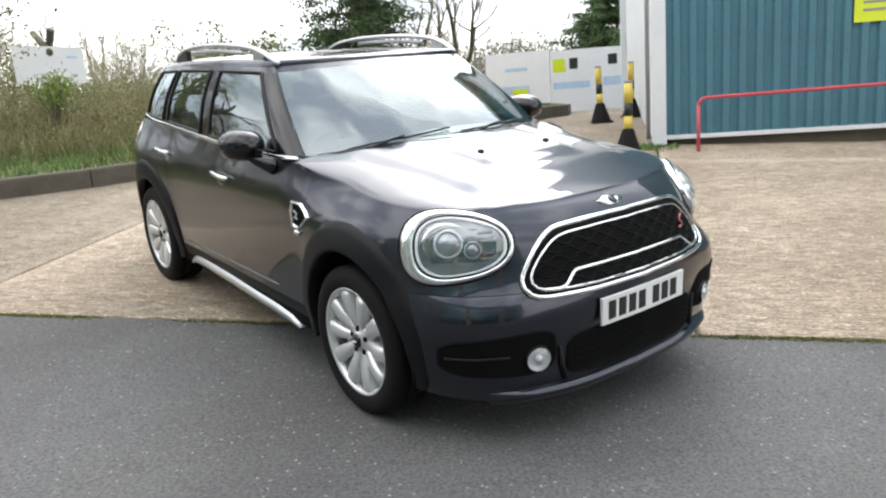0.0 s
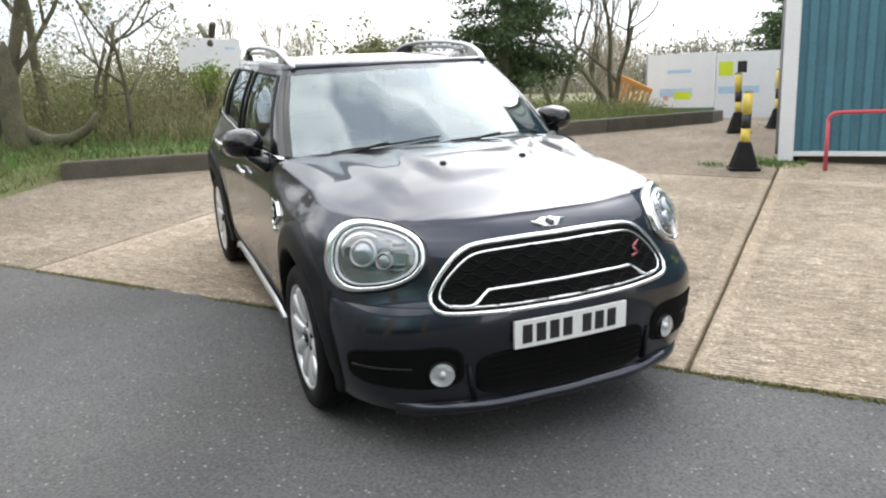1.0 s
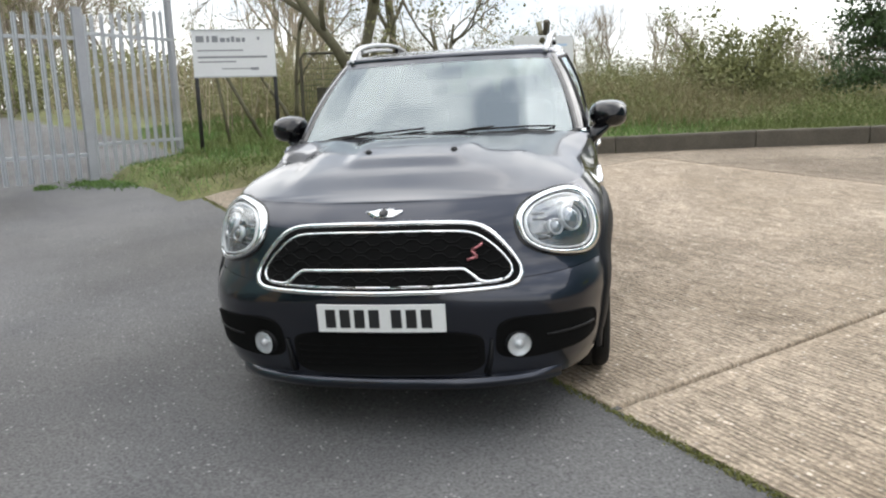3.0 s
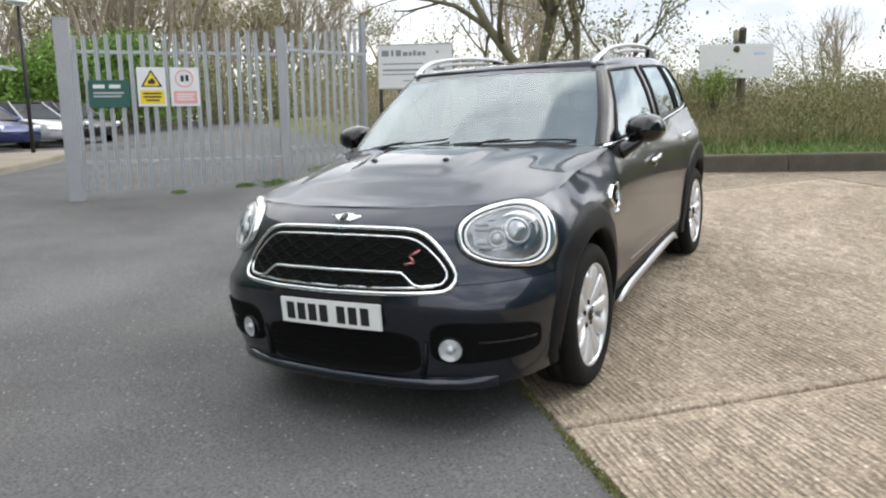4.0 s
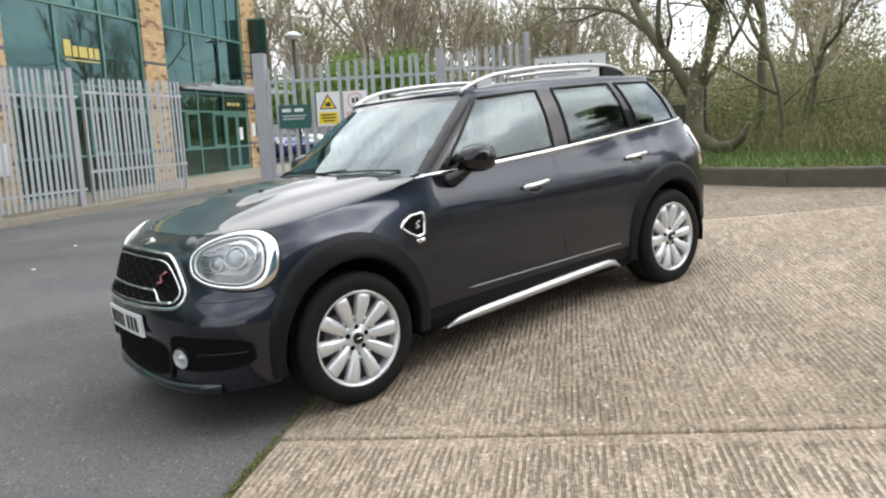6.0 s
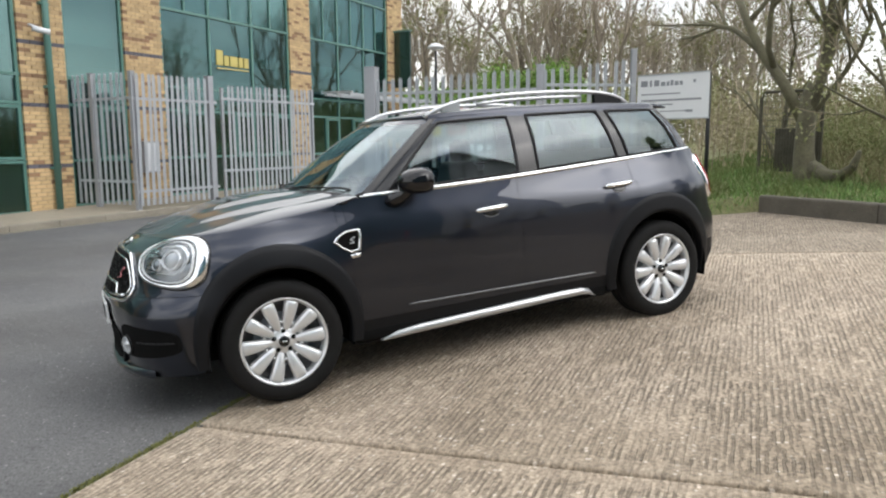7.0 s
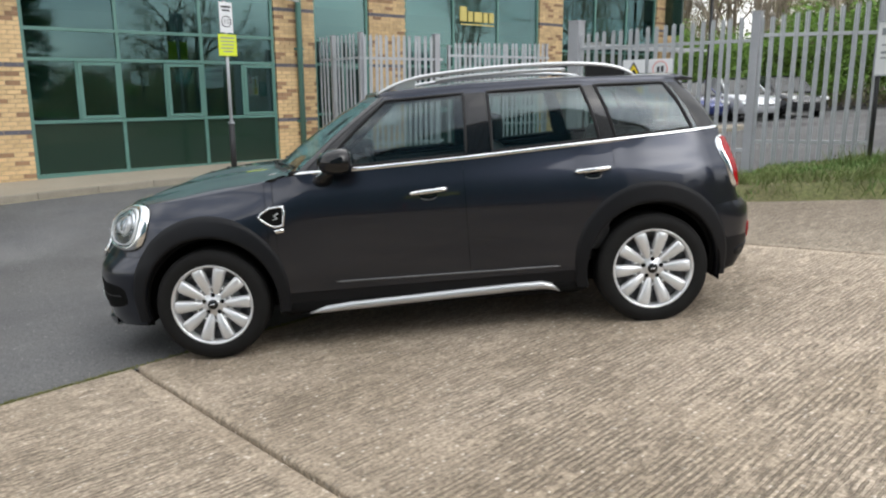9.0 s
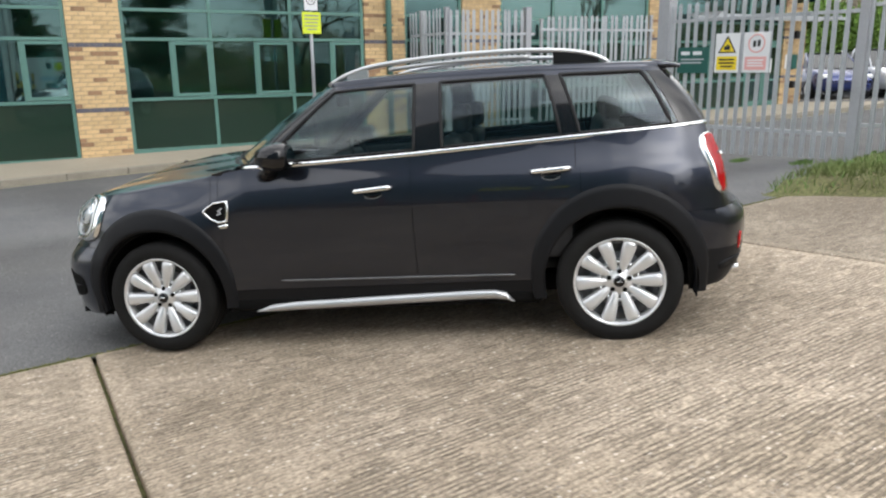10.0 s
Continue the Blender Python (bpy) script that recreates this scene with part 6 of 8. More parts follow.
GATE_A, GATE_B = (-8.72, 1.68), (-8.38, 4.85)
right_gate = palisade("palisade_gate", "galvanised steel palisade gate leaf between heavy square posts", "gate", GATE_A, GATE_B, 0.30, 0.42, 2.32, (0.45, 2.08), [(0.06, 0.21, 2.60), (3.19, 0.13, 2.42)])
palisade("palisade_fence", "galvanised palisade fence running back from the gate post", "fence", GATE_B, (-8.93, 6.44), 0.44, 0.66, 2.26, (0.40, 1.96), [(1.66, 0.09, 2.45)], group="palisade fencing")
palisade("palisade_fence", "galvanised palisade fence from the office wall to the road", "fence", (-8.36, -4.2), (-7.9, -2.6), 0.36, 0.36, 2.46, (0.5, 2.05), [(0.52, 0.10, 2.52), (1.62, 0.09, 2.52)], group="palisade fencing")
palisade("palisade_fence", "galvanised palisade fence panel along the pavement edge", "fence", (-7.9, -2.6), (-9.8, -1.95), 0.34, 0.36, 2.46, (0.32, 2.05), [(1.86, 0.13, 2.55)], 0.135, group="palisade fencing")
palisade("palisade_gate", "galvanised palisade gate leaf standing open along the pavement", "gate", (-9.93, -1.905), (-12.72, -0.94), 0.34, 0.40, 2.36, (0.62, 2.12), [(0.05, 0.06, 2.35), (2.90, 0.06, 2.40)], 0.135)


def board(name, m, w, h, material, label, category, parent=None):
    ob = thing(name, m, label, category)
    part("panel", box_bm(0, 0, 0, w, 0.012, h, bevel=0.002), material, ob, smooth=False)
    return ob


def bars_on(ob, rects, material, front=-0.0075, name="print_bar"):
    for x0, x1, z0, z1 in rects:
        part(name, box_bm((x0 + x1) / 2, front, (z0 + z1) / 2, x1 - x0, 0.003, z1 - z0), material, ob, smooth=False)


def gate_m(s, z):
    L = math.hypot(GATE_B[0] - GATE_A[0], GATE_B[1] - GATE_A[1])
    x, y = GATE_A[0] + (GATE_B[0] - GATE_A[0]) * s / L, GATE_A[1] + (GATE_B[1] - GATE_A[1]) * s / L
    return Matrix.Translation((x, y, z)) @ Matrix.Rotation(math.atan2(GATE_B[1] - GATE_A[1], GATE_B[0] - GATE_A[0]), 4, "Z") @ Matrix.Translation((0, -0.045, 0))


park = board("car_park_sign", gate_m(0.64, 1.83), 0.56, 0.40, SIGN_GREEN, "dark green sign with pale lettering wired to the gate", "sign")
bars_on(park, [(-0.22, -0.06, 0.08, 0.135), (0.0, 0.16, 0.08, 0.135)], SIGN_WHITE)
bars_on(park, [(-0.22, 0.2, 0.0, 0.025), (-0.22, 0.16, -0.05, -0.025)], GALV)
warn = board("warning_sign", gate_m(1.24, 1.93), 0.41, 0.58, SIGN_WHITE, "white sign with yellow warning triangle and yellow panel", "sign")
part("triangle_edge", mesh_of("triangle_edge", [(-0.155, -0.008, 0.0), (0.155, -0.008, 0.0), (0, -0.008, 0.26), (-0.155, -0.004, 0.0), (0.155, -0.004, 0.0), (0, -0.004, 0.26)], [(0, 1, 2), (0, 3, 4, 1), (1, 4, 5, 2), (2, 5, 3, 0)], PRINT), None, warn)
part("triangle", mesh_of("triangle", [(-0.118, -0.010, 0.02), (0.118, -0.010, 0.02), (0, -0.010, 0.215), (-0.118, -0.008, 0.02), (0.118, -0.008, 0.02), (0, -0.008, 0.215)], [(0, 1, 2), (0, 3, 4, 1), (1, 4, 5, 2), (2, 5, 3, 0)], SIGN_YELLOW), None, warn)
bars_on(warn, [(-0.05, 0.05, 0.045, 0.10), (-0.012, 0.03, 0.10, 0.125)], PRINT, -0.0115)
bars_on(warn, [(-0.17, 0.17, -0.25, -0.05)], SIGN_YELLOW)
bars_on(warn, [(-0.13, 0.13, -0.11, -0.085), (-0.13, 0.13, -0.16, -0.135), (-0.10, 0.10, -0.21, -0.185)], PRINT, -0.0095)
child = board("prohibition_sign", gate_m(1.715, 1.93), 0.42, 0.58, SIGN_WHITE, "white sign with faded round pictogram and pale red panel", "sign")
rg = tube([(0.125 * math.cos(t), -0.008, 0.13 + 0.125 * math.sin(t)) for t in np.linspace(0, 2 * math.pi, 32, endpoint=False)], 0.010, 6, True)
part("ring", mesh_of("ring", *rg, SIGN_PINK), None, child)
bars_on(child, [(-0.055, -0.01, 0.08, 0.17), (0.015, 0.06, 0.085, 0.18)], PRINT)
bars_on(child, [(-0.17, 0.17, -0.25, -0.06)], SIGN_PINK)
bars_on(child, [(-0.13, 0.13, -0.12, -0.10), (-0.13, 0.11, -0.16, -0.14), (-0.13, 0.13, -0.20, -0.18)], SIGN_WHITE, -0.0095)

# the company board on two posts beside the fence
SA, SB = Vector((-8.3, 6.46)), Vector((-7.6, 7.5))
sd = (SB - SA).normalized()
sm = Matrix.Translation((*((SA + SB) / 2), 2.255)) @ Matrix.Rotation(math.atan2(sd.y, sd.x), 4, "Z")
name_board = board("company_board", sm, 1.25, 0.70, SIGN_WHITE, "white company name board with dark text bars on black posts", "sign board")
bars_on(name_board, [(-0.56, -0.44, 0.17, 0.265), (-0.40, -0.36, 0.17, 0.265), (-0.32, -0.23, 0.17, 0.265), (-0.20, -0.12, 0.17, 0.235), (-0.10, -0.05, 0.17, 0.235), (-0.03, 0.02, 0.17, 0.255), (0.04, 0.11, 0.17, 0.235), (0.13, 0.18, 0.17, 0.235), (0.36, 0.40, 0.20, 0.245)], GREY_PRINT)
bars_on(name_board, [(-0.55, 0.14, 0.035, 0.055), (-0.55, 0.50, -0.07, -0.04), (-0.55, 0.02, -0.135, -0.115), (-0.2, 0.3, -0.24, -0.225), (0.24, 0.36, -0.255, -0.215)], GREY_PRINT)
for z in (0.352, -0.352):
    part("frame_edge", box_bm(0, 0, z, 1.27, 0.03, 0.02), GALV, name_board, smooth=False)
for s in (-0.60, 0.60):
    px, py = (SA + SB) / 2 + sd * s
    part("post", rod_bm((s, 0.045, lz(px, py) - 2.455), (s, 0.045, 0.33), 0.032, seg=10), POST_BLACK, name_board, "black round post")
part("brace", rod_bm((-0.15, 0.08, -0.35), (0.35, 0.12, -1.36), 0.03, seg=8), BARK, name_board)
part("brace", rod_bm((-0.30, 0.08, -0.35), (-0.18, 0.12, -1.36), 0.025, seg=8), BARK, name_board)

# blank white board on a stout post in the bank
WA, WB = Vector((-6.41, 11.63)), Vector((-5.88, 12.77))
wd = (WB - WA).normalized()
wm = Matrix.Translation((*((WA + WB) / 2), 2.30)) @ Matrix.Rotation(math.atan2(wd.y, wd.x), 4, "Z")
blank = board("blank_board", wm, 1.27, 0.57, SIGN_WHITE, "weathered white blank board on a wooden post in the scrub", "sign board")
bars_on(blank, [(0.3, 0.5, 0.10, 0.14)], PALE_BLUE)
part("post", box_bm(-0.02, 0.09, -0.80, 0.10, 0.10, 2.14, bevel=0.01), BARK, blank, "grey timber post")
part("post_head", rod_bm(wm.inverted() @ Vector((-6.12, 12.18, 2.48)), wm.inverted() @ Vector((-6.53, 12.56, 2.84)), 0.055, 0.05, seg=8), BARK, blank, "leaning dark timber end above the board")
stake = thing("fence_stake", Matrix.Translation((-6.3, 12.5, 0.6)), "leaning concrete fence stake behind the board", "post")
part("stake", box_bm(0, 0, 0.95, 0.10, 0.10, 1.95, bevel=0.01), KERB, stake)
part("stake_arm", box_bm(0, 0, 0, 0.09, 0.09, 0.5, Matrix.Translation((0.10, -0.12, 2.05)) @ Matrix.Rotation(radians(40), 4, (0.6, 0.6, 0)), bevel=0.01), KERB, stake)

# speed sign on its pole by the kerb
pole = thing("speed_sign_post", Matrix.Translation((-5.47, -3.70, 0.24)) @ Matrix.Rotation(math.atan2(BU.y, BU.x) + radians(8), 4, "Z"), "sign post with white speed limit plate over a lime notice", "sign post")
part("pole", rod_bm((0, 0, -0.05), (0, 0, 3.12), 0.030, seg=12), GALV_POST, pole)
part("pole_base", rod_bm((0, 0, -0.05), (0, 0, 0.92), 0.055, seg=12), POST_BLACK, pole, "black base sleeve")
part("base_collar", rod_bm((0, 0, 0.92), (0, 0, 0.96), 0.060, seg=12), GALV_POST, pole)
part("speed_plate", box_bm(0, -0.04, 2.83, 0.27, 0.008, 0.53, bevel=0.002), SIGN_WHITE, pole, smooth=False)
part("notice_plate", box_bm(0, -0.04, 2.345, 0.38, 0.008, 0.38, bevel=0.002), LIME, pole, "lime notice plate", smooth=False)
rg = tube([(0.095 * math.cos(t), -0.046, 2.76 + 0.095 * math.sin(t)) for t in np.linspace(0, 2 * math.pi, 28, endpoint=False)], 0.008, 6, True)
part("ring", mesh_of("ring", *rg, PRINT), None, pole)


def text_mesh(body, size, material, name="lettering"):
    cu = bpy.data.curves.new(name, "FONT")
    cu.body, cu.size, cu.extrude, cu.align_x, cu.align_y = body, size, 0.001, "CENTER", "CENTER"
    tmp = bpy.data.objects.new(name, cu)
    me = bpy.data.meshes.new_from_object(tmp)
    bpy.data.objects.remove(tmp)
    me.materials.clear()
    me.materials.append(material)
    return me


t15 = part("speed_figure", text_mesh("15", 0.13, PRINT), None, pole)
t15.matrix_basis = Matrix.Translation((0, -0.047, 2.76)) @ Matrix.Rotation(radians(90), 4, "X")
bars_on(pole, [(-0.10, 0.10, 3.0, 3.035), (-0.08, 0.08, 2.94, 2.97)], PRINT, -0.0455)
bars_on(pole, [(-0.15, 0.15, 2.46, 2.485), (-0.15, 0.15, 2.40, 2.42), (-0.13, 0.13, 2.34, 2.36), (-0.15, 0.12, 2.28, 2.30), (-0.10, 0.10, 2.22, 2.24)], GREY_PRINT, -0.0455)

# street lamp of the car park
lamp_post = thing("street_lamp", Matrix.Translation((-20.95, 0.3, gz(-20.95, 0.3))), "dark car park lamp post with pale domed head", "street lamp")
part("pole", rod_bm((0, 0, 0), (0, 0, 4.15), 0.06, 0.045, 12), POST_BLACK, lamp_post)
hd = lathe([(0.0, 0.16), (0.14, 0.13), (0.27, 0.04), (0.29, 0.0), (0.24, -0.02), (0.12, -0.03), (0.05, -0.08)], 24, "Z")
part("lamp_head", mesh_of("lamp_head", [(x, y, z + 4.25) for x, y, z in hd[0]], hd[1], SIGN_WHITE, True), None, lamp_post)

# ---------------------------------------------------------------- blue workshop, rail, bollards, hoardings
CM = Matrix.Translation((2.91, 9.93, 0.62)) @ Matrix.Rotation(math.atan2(EA.y, EA.x), 4, "Z")
unit = thing("workshop_unit", CM, "blue profiled steel workshop unit with white corner posts and base rail", "workshop")
# the far length is unseen, added to darken reflections in the office glass
CL, CH, CD = 26.0, 5.6, 9.0
verts, faces, s = [], [], 0.0
prof = []
while s < CL - 0.25:
    for d, o in ((0.0, 0.0), (0.075, 0.0), (0.10, 0.042), (0.175, 0.042)):
        prof.append((s + d, o))
    s += 0.20
for x, o in prof:
    verts += [(x, -o + 0.03, 0.06), (x, -o + 0.03, CH)]
faces = [(2 * i, 2 * i + 2, 2 * i + 3, 2 * i + 1) for i in range(len(prof) - 1)]
part("front_sheet", mesh_of("front_sheet", verts, faces, CLADDING_BLUE), None, unit, "blue ribbed wall sheet")
part("core", box_bm(CL / 2 - 0.1, CD / 2 + 0.1, CH / 2 + 0.02, CL - 0.05, CD - 0.15, CH - 0.02), CLADDING_BLUE, unit, smooth=False)
part("corner_post", box_bm(-0.085, 0.10, CH / 2 - 0.02, 0.17, 0.26, CH + 0.08, bevel=0.012), WHITE_TRIM, unit, "white corner post", smooth=False)
part("corner_post", box_bm(CL - 0.1, 0.10, CH / 2 - 0.02, 0.26, 0.26, CH + 0.08, bevel=0.012), WHITE_TRIM, unit, smooth=False)
part("corner_post", box_bm(-0.13, CD, CH / 2 - 0.02, 0.26, 0.26, CH + 0.08, bevel=0.012), WHITE_TRIM, unit, smooth=False)
part("skirt", box_bm(CL / 2, 0.03, 0.03, CL, 0.10, 0.055, bevel=0.006), WHITE_TRIM, unit, "white base rail", smooth=False)
part("roof", box_bm(CL / 2 - 0.1, CD / 2, CH + 0.08, CL + 0.3, CD + 0.3, 0.12, bevel=0.02), WHITE_TRIM, unit, smooth=False)
part("end_wall", box_bm(-0.10, CD / 2, CH / 2, 0.06, CD - 0.2, CH), WHITE_TRIM, unit, smooth=False)
part("end_pipe", rod_bm((-0.19, 0.6, -0.05), (-0.19, 0.6, CH), 0.03), GALV_POST, unit)
part("plinth", box_bm(CL / 2, CD / 2 + 0.06, -0.3, CL - 0.1, CD - 0.1, 0.62), KERB, unit, smooth=False)
notice = thing("lime_notice", CM @ Matrix.Translation((2.75, -0.012, 2.15)), "lime yellow notice fixed to the blue cladding", "sign")
part("panel", box_bm(0, 0, -0.55, 1.1, 0.014, 0.62, bevel=0.002), LIME, notice, smooth=False)
for dz in (-0.36, -0.45, -0.54, -0.63, -0.72):
    part("print_bar", box_bm(0.0, -0.009, dz, 0.9, 0.003, 0.03), GREY_PRINT, notice, smooth=False)

RM = Matrix.Translation((3.15, 9.39, 0.0)) @ Matrix.Rotation(math.atan2(EA.y, EA.x), 4, "Z")
guard = thing("guard_rail", RM, "red painted tubular guard rail in front of the blue cladding", "railing")
pts = [(0, 0, 1.06), (0.015, 0, 1.105), (0.05, 0, 1.14), (0.1, 0, 1.15)] + [(x, 0, 1.15 + 0.012 * x) for x in (1.5, 3.0, 4.5)]
part("top_rail", mesh_of("top_rail", *tube(pts, 0.023, 10), RAIL_RED, True), None, guard)
for x in (0.0, 2.4, 4.5):
    q = RM @ Vector((x, 0, 0))
    part("upright", rod_bm((x, 0, gz(q.x, q.y) - 0.02), (x, 0, 1.08 if x == 0 else 1.15 + 0.012 * x), 0.023, seg=10), RAIL_RED, guard)


def bollard(x, y, h=0.92, lean=0.0):
    z = gz(x, y) + 0.012
    ob = thing("bollard", Matrix.Translation((x, y, z)) @ Matrix.Rotation(radians(lean), 4, "Y"), "yellow and black banded bollard with a splayed black base", "bollard", "bollards by the lane")
    part("base_plate", box_bm(0, 0, 0.012, 0.34, 0.34, 0.024, bevel=0.006), RUBBER, ob, smooth=False)
    base = lathe([(0.165, 0.02), (0.155, 0.06), (0.075, 0.30), (0.058, 0.32)], 8, "Z")
    part("base", mesh_of("base", *base, RUBBER), None, ob, "black splayed base")
    bands = [(0.30, 0.47, YELLOW), (0.47, 0.63, PRINT), (0.63, h - 0.03, YELLOW), (h - 0.03, h, GREY_PRINT)]
    for a, b, m in bands:
        part("band", rod_bm((0, 0, a), (0, 0, b), 0.052, seg=14), m, ob)
    return ob


bollard(2.28, 9.42, 0.90, 1.5)
bollard(2.62, 12.7, 0.92, -2)
bollard(3.30, 13.4, 0.95)

hoard = thing("site_hoarding", Matrix.Translation((1.44, 24.95, 0)) @ Matrix.Rotation(math.atan2(-1.35, 1.96), 4, "Z"), "white site hoarding with faded blue print on a teal base", "hoarding")
part("panel", box_bm(1.12, 0, 1.63, 2.26, 0.05, 1.6, bevel=0.005), HOARD_WHITE, hoard, smooth=False)
part("base_board", box_bm(1.12, 0.01, 0.66, 2.26, 0.05, 0.40), HOARD_TEAL, hoard, smooth=False)
part("post", box_bm(-0.02, 0.04, 1.4, 0.09, 0.09, 2.1), GALV_POST, hoard, smooth=False)
bars_on(hoard, [(0.45, 1.55, 1.15, 1.4), (0.7, 1.5, 1.85, 1.95)], PALE_BLUE, -0.028)
bars_on(hoard, [(0.95, 1.5, 1.08, 1.3)], LIME, -0.031)
bars_on(hoard, [(0.58, 0.74, 1.05, 1.2)], SIGN_PINK, -0.031)
hoard2 = thing("site_hoarding", Matrix.Translation((3.3, 23.65, 0)) @ Matrix.Rotation(math.atan2(-0.7, 3.6), 4, "Z"), "tall white site gate panels with small lime and dark notices", "hoarding")
for x in (1.3, 3.9, 6.5):
    part("panel", box_bm(x, 0, 1.42, 2.56, 0.05, 1.9, bevel=0.005), HOARD_WHITE, hoard2, smooth=False)
bars_on(hoard2, [(0.1, 0.48, 1.72, 2.12)], LIME, -0.028)
bars_on(hoard2, [(0.6, 0.85, 1.80, 2.12), (1.75, 2.02, 1.86, 2.16)], PRINT, -0.028)
bars_on(hoard2, [(2.5, 2.7, 1.75, 2.0)], GREY_PRINT, -0.028)
bars_on(hoard2, [(0.1, 1.2, 1.22, 1.42), (1.6, 2.3, 1.25, 1.5)], PALE_BLUE, -0.027)
barrier = thing("plastic_barrier", Matrix.Translation((0.75, 23.6, 0.75)) @ Matrix.Rotation(radians(-35), 4, "Z") @ Matrix.Rotation(radians(22), 4, "Y"), "orange plastic barrier leaning among bare branches", "barrier")
for z in (0.08, 0.92):
    part("rail", box_bm(0, 0, z, 1.3, 0.06, 0.14, bevel=0.02), ORANGE, barrier, smooth=False)
for i in range(8):
    part("slat", box_bm(-0.6 + i * 0.171, 0, 0.5, 0.075, 0.045, 0.75, bevel=0.01), ORANGE, barrier, smooth=False)


# ---------------------------------------------------------------- cars in the car park
def parked(m, paint, label, h=1.5, L=4.2):
    """A plain hatchback: lofted body, dark glass band, four wheels, lamps."""
    ob = thing("background_car", m, label, "car", "cars in the car park")
    xs = [(-0.5, 0.55, 0.78, 0.80), (-0.47, 0.30, 0.98, 0.86), (-0.38, 0.24, 1.0, 0.9), (-0.2, 0.22, 0.98, 0.91), (0.1, 0.22, 0.95, 0.91), (0.28, 0.22, 0.93, 0.9), (0.40, 0.24, 0.86, 0.87), (0.47, 0.28, 0.74, 0.78), (0.5, 0.4, 0.58, 0.66)]
    verts, faces = [], []
    for f, zl, zh, hw in xs:
        x = f * L
        sec = [(-hw * 0.92, zl), (-hw, zl + 0.2), (-hw * 0.97, zh - 0.06), (-hw * 0.88, zh), (hw * 0.88, zh), (hw * 0.97, zh - 0.06), (hw, zl + 0.2), (hw * 0.92, zl)]
        verts += [(x, y, z) for y, z in sec]
    for i in range(len(xs) - 1):
        for k in range(8):
            faces.append((i * 8 + k, (i + 1) * 8 + k, (i + 1) * 8 + (k + 1) % 8, i * 8 + (k + 1) % 8))
    faces += [tuple(range(8)), tuple(range(len(xs) * 8 - 1, len(xs) * 8 - 9, -1))]
    part("body", mesh_of("body", verts, faces, paint, True), None, ob)
    cab = [(-0.47, 0.95, 0.76, 0.98, 0.70), (-0.40, 0.95, 0.80, h - 0.06, 0.62), (-0.15, 0.93, 0.82, h, 0.64), (0.05, 0.92, 0.82, h - 0.05, 0.62), (0.24, 0.92, 0.80, 0.96, 0.74)]
    verts, faces = [], []
    for f, z0, w0, z1, w1 in cab:
        verts += [(f * L, -w0, z0), (f * L, -w1, z1), (f * L, w1, z1), (f * L, w0, z0)]
    for i in range(len(cab) - 1):
        for k in range(3):
            faces.append((i * 4 + k, i * 4 + k + 1, (i + 1) * 4 + k + 1, (i + 1) * 4 + k))
    part("glasshouse", mesh_of("glasshouse", verts, faces, CAR_GLASS_DARK), None, ob, "dark tinted glass")
    verts = [(x * L, y, z) for x, z in ((-0.41, h - 0.055), (-0.15, h + 0.012), (0.06, h - 0.04)) for y in (-0.64, -0.3, 0.3, 0.64)]
    part("roof", mesh_of("roof", verts, [(i * 4 + k, (i + 1) * 4 + k, (i + 1) * 4 + k + 1, i * 4 + k + 1) for i in range(2) for k in range(3)], paint, True), None, ob)
    for s in (1, -1):
        for p, q in (((0.24, 0.80, 0.93), (0.05, 0.635, h - 0.05)), ((-0.15, 0.83, 0.93), (-0.15, 0.655, h - 0.01)), ((-0.40, 0.81, 0.95), (-0.40, 0.64, h - 0.06))):
            part("pillar", rod_bm((p[0] * L, p[1] * s, p[2]), (q[0] * L, q[1] * s, q[2]), 0.035, seg=6), paint, ob)
        for x in (-0.30, 0.31):
            w = part("wheel", rod_bm((x * L, 0.72 * s, 0.31), (x * L, 0.92 * s, 0.31), 0.31, seg=24), RUBBER, ob)
            part("rim", rod_bm((x * L, 0.9 * s, 0.31), (x * L, 0.935 * s, 0.31), 0.20, 0.18, seg=20), ALLOY, w)
        part("headlight", box_bm(0.462 * L, 0.62 * s, 0.72, 0.16, 0.30, 0.13, bevel=0.04), LAMP_WHITE, ob)
        part("tail_lamp", box_bm(-0.485 * L, 0.66 * s, 0.86, 0.10, 0.2, 0.22, bevel=0.04), RED_LENS, ob)
        part("door_mirror", box_bm(0.17 * L, 0.96 * s, 1.0, 0.12, 0.18, 0.12, bevel=0.03), paint, ob)
    return ob


for x, y, rz, paint, label, h in ((-24.2, -1.5, 42, CAR_BLUE, "blue hatchback parked by the office corner", 1.48), (-26.2, -0.3, 42, CAR_WHITE, "pale silver car parked in the car park", 1.55), (-28.2, 0.9, 42, CAR_BLACK, "black car parked in the car park", 1.58)):
    parked(Matrix.Translation((x, y, gz(x, y) + 0.01)) @ Matrix.Rotation(radians(rz), 4, "Z"), paint, label, h)


# ---------------------------------------------------------------- trees, scrub, grass
RNG = np.random.default_rng(7)


def limb(p, d, length, r0, r1, out, sides=6, bends=4, wander=0.12, lift=0.05):
    """One tapering, wandering limb; returns points along it."""
    pts, p, d = [np.array(p, float)], np.array(p, float), np.array(d, float)
    for i in range(bends):
        d = d + RNG.normal(0, wander, 3) + np.array([0, 0, lift])
        d /= np.linalg.norm(d)
        p = p + d * length / bends
        pts.append(p.copy())
    n = len(pts)
    out.append(tube([tuple(q) for q in pts], [r0 + (r1 - r0) * i / (n - 1) for i in range(n)], sides))
    return pts, d


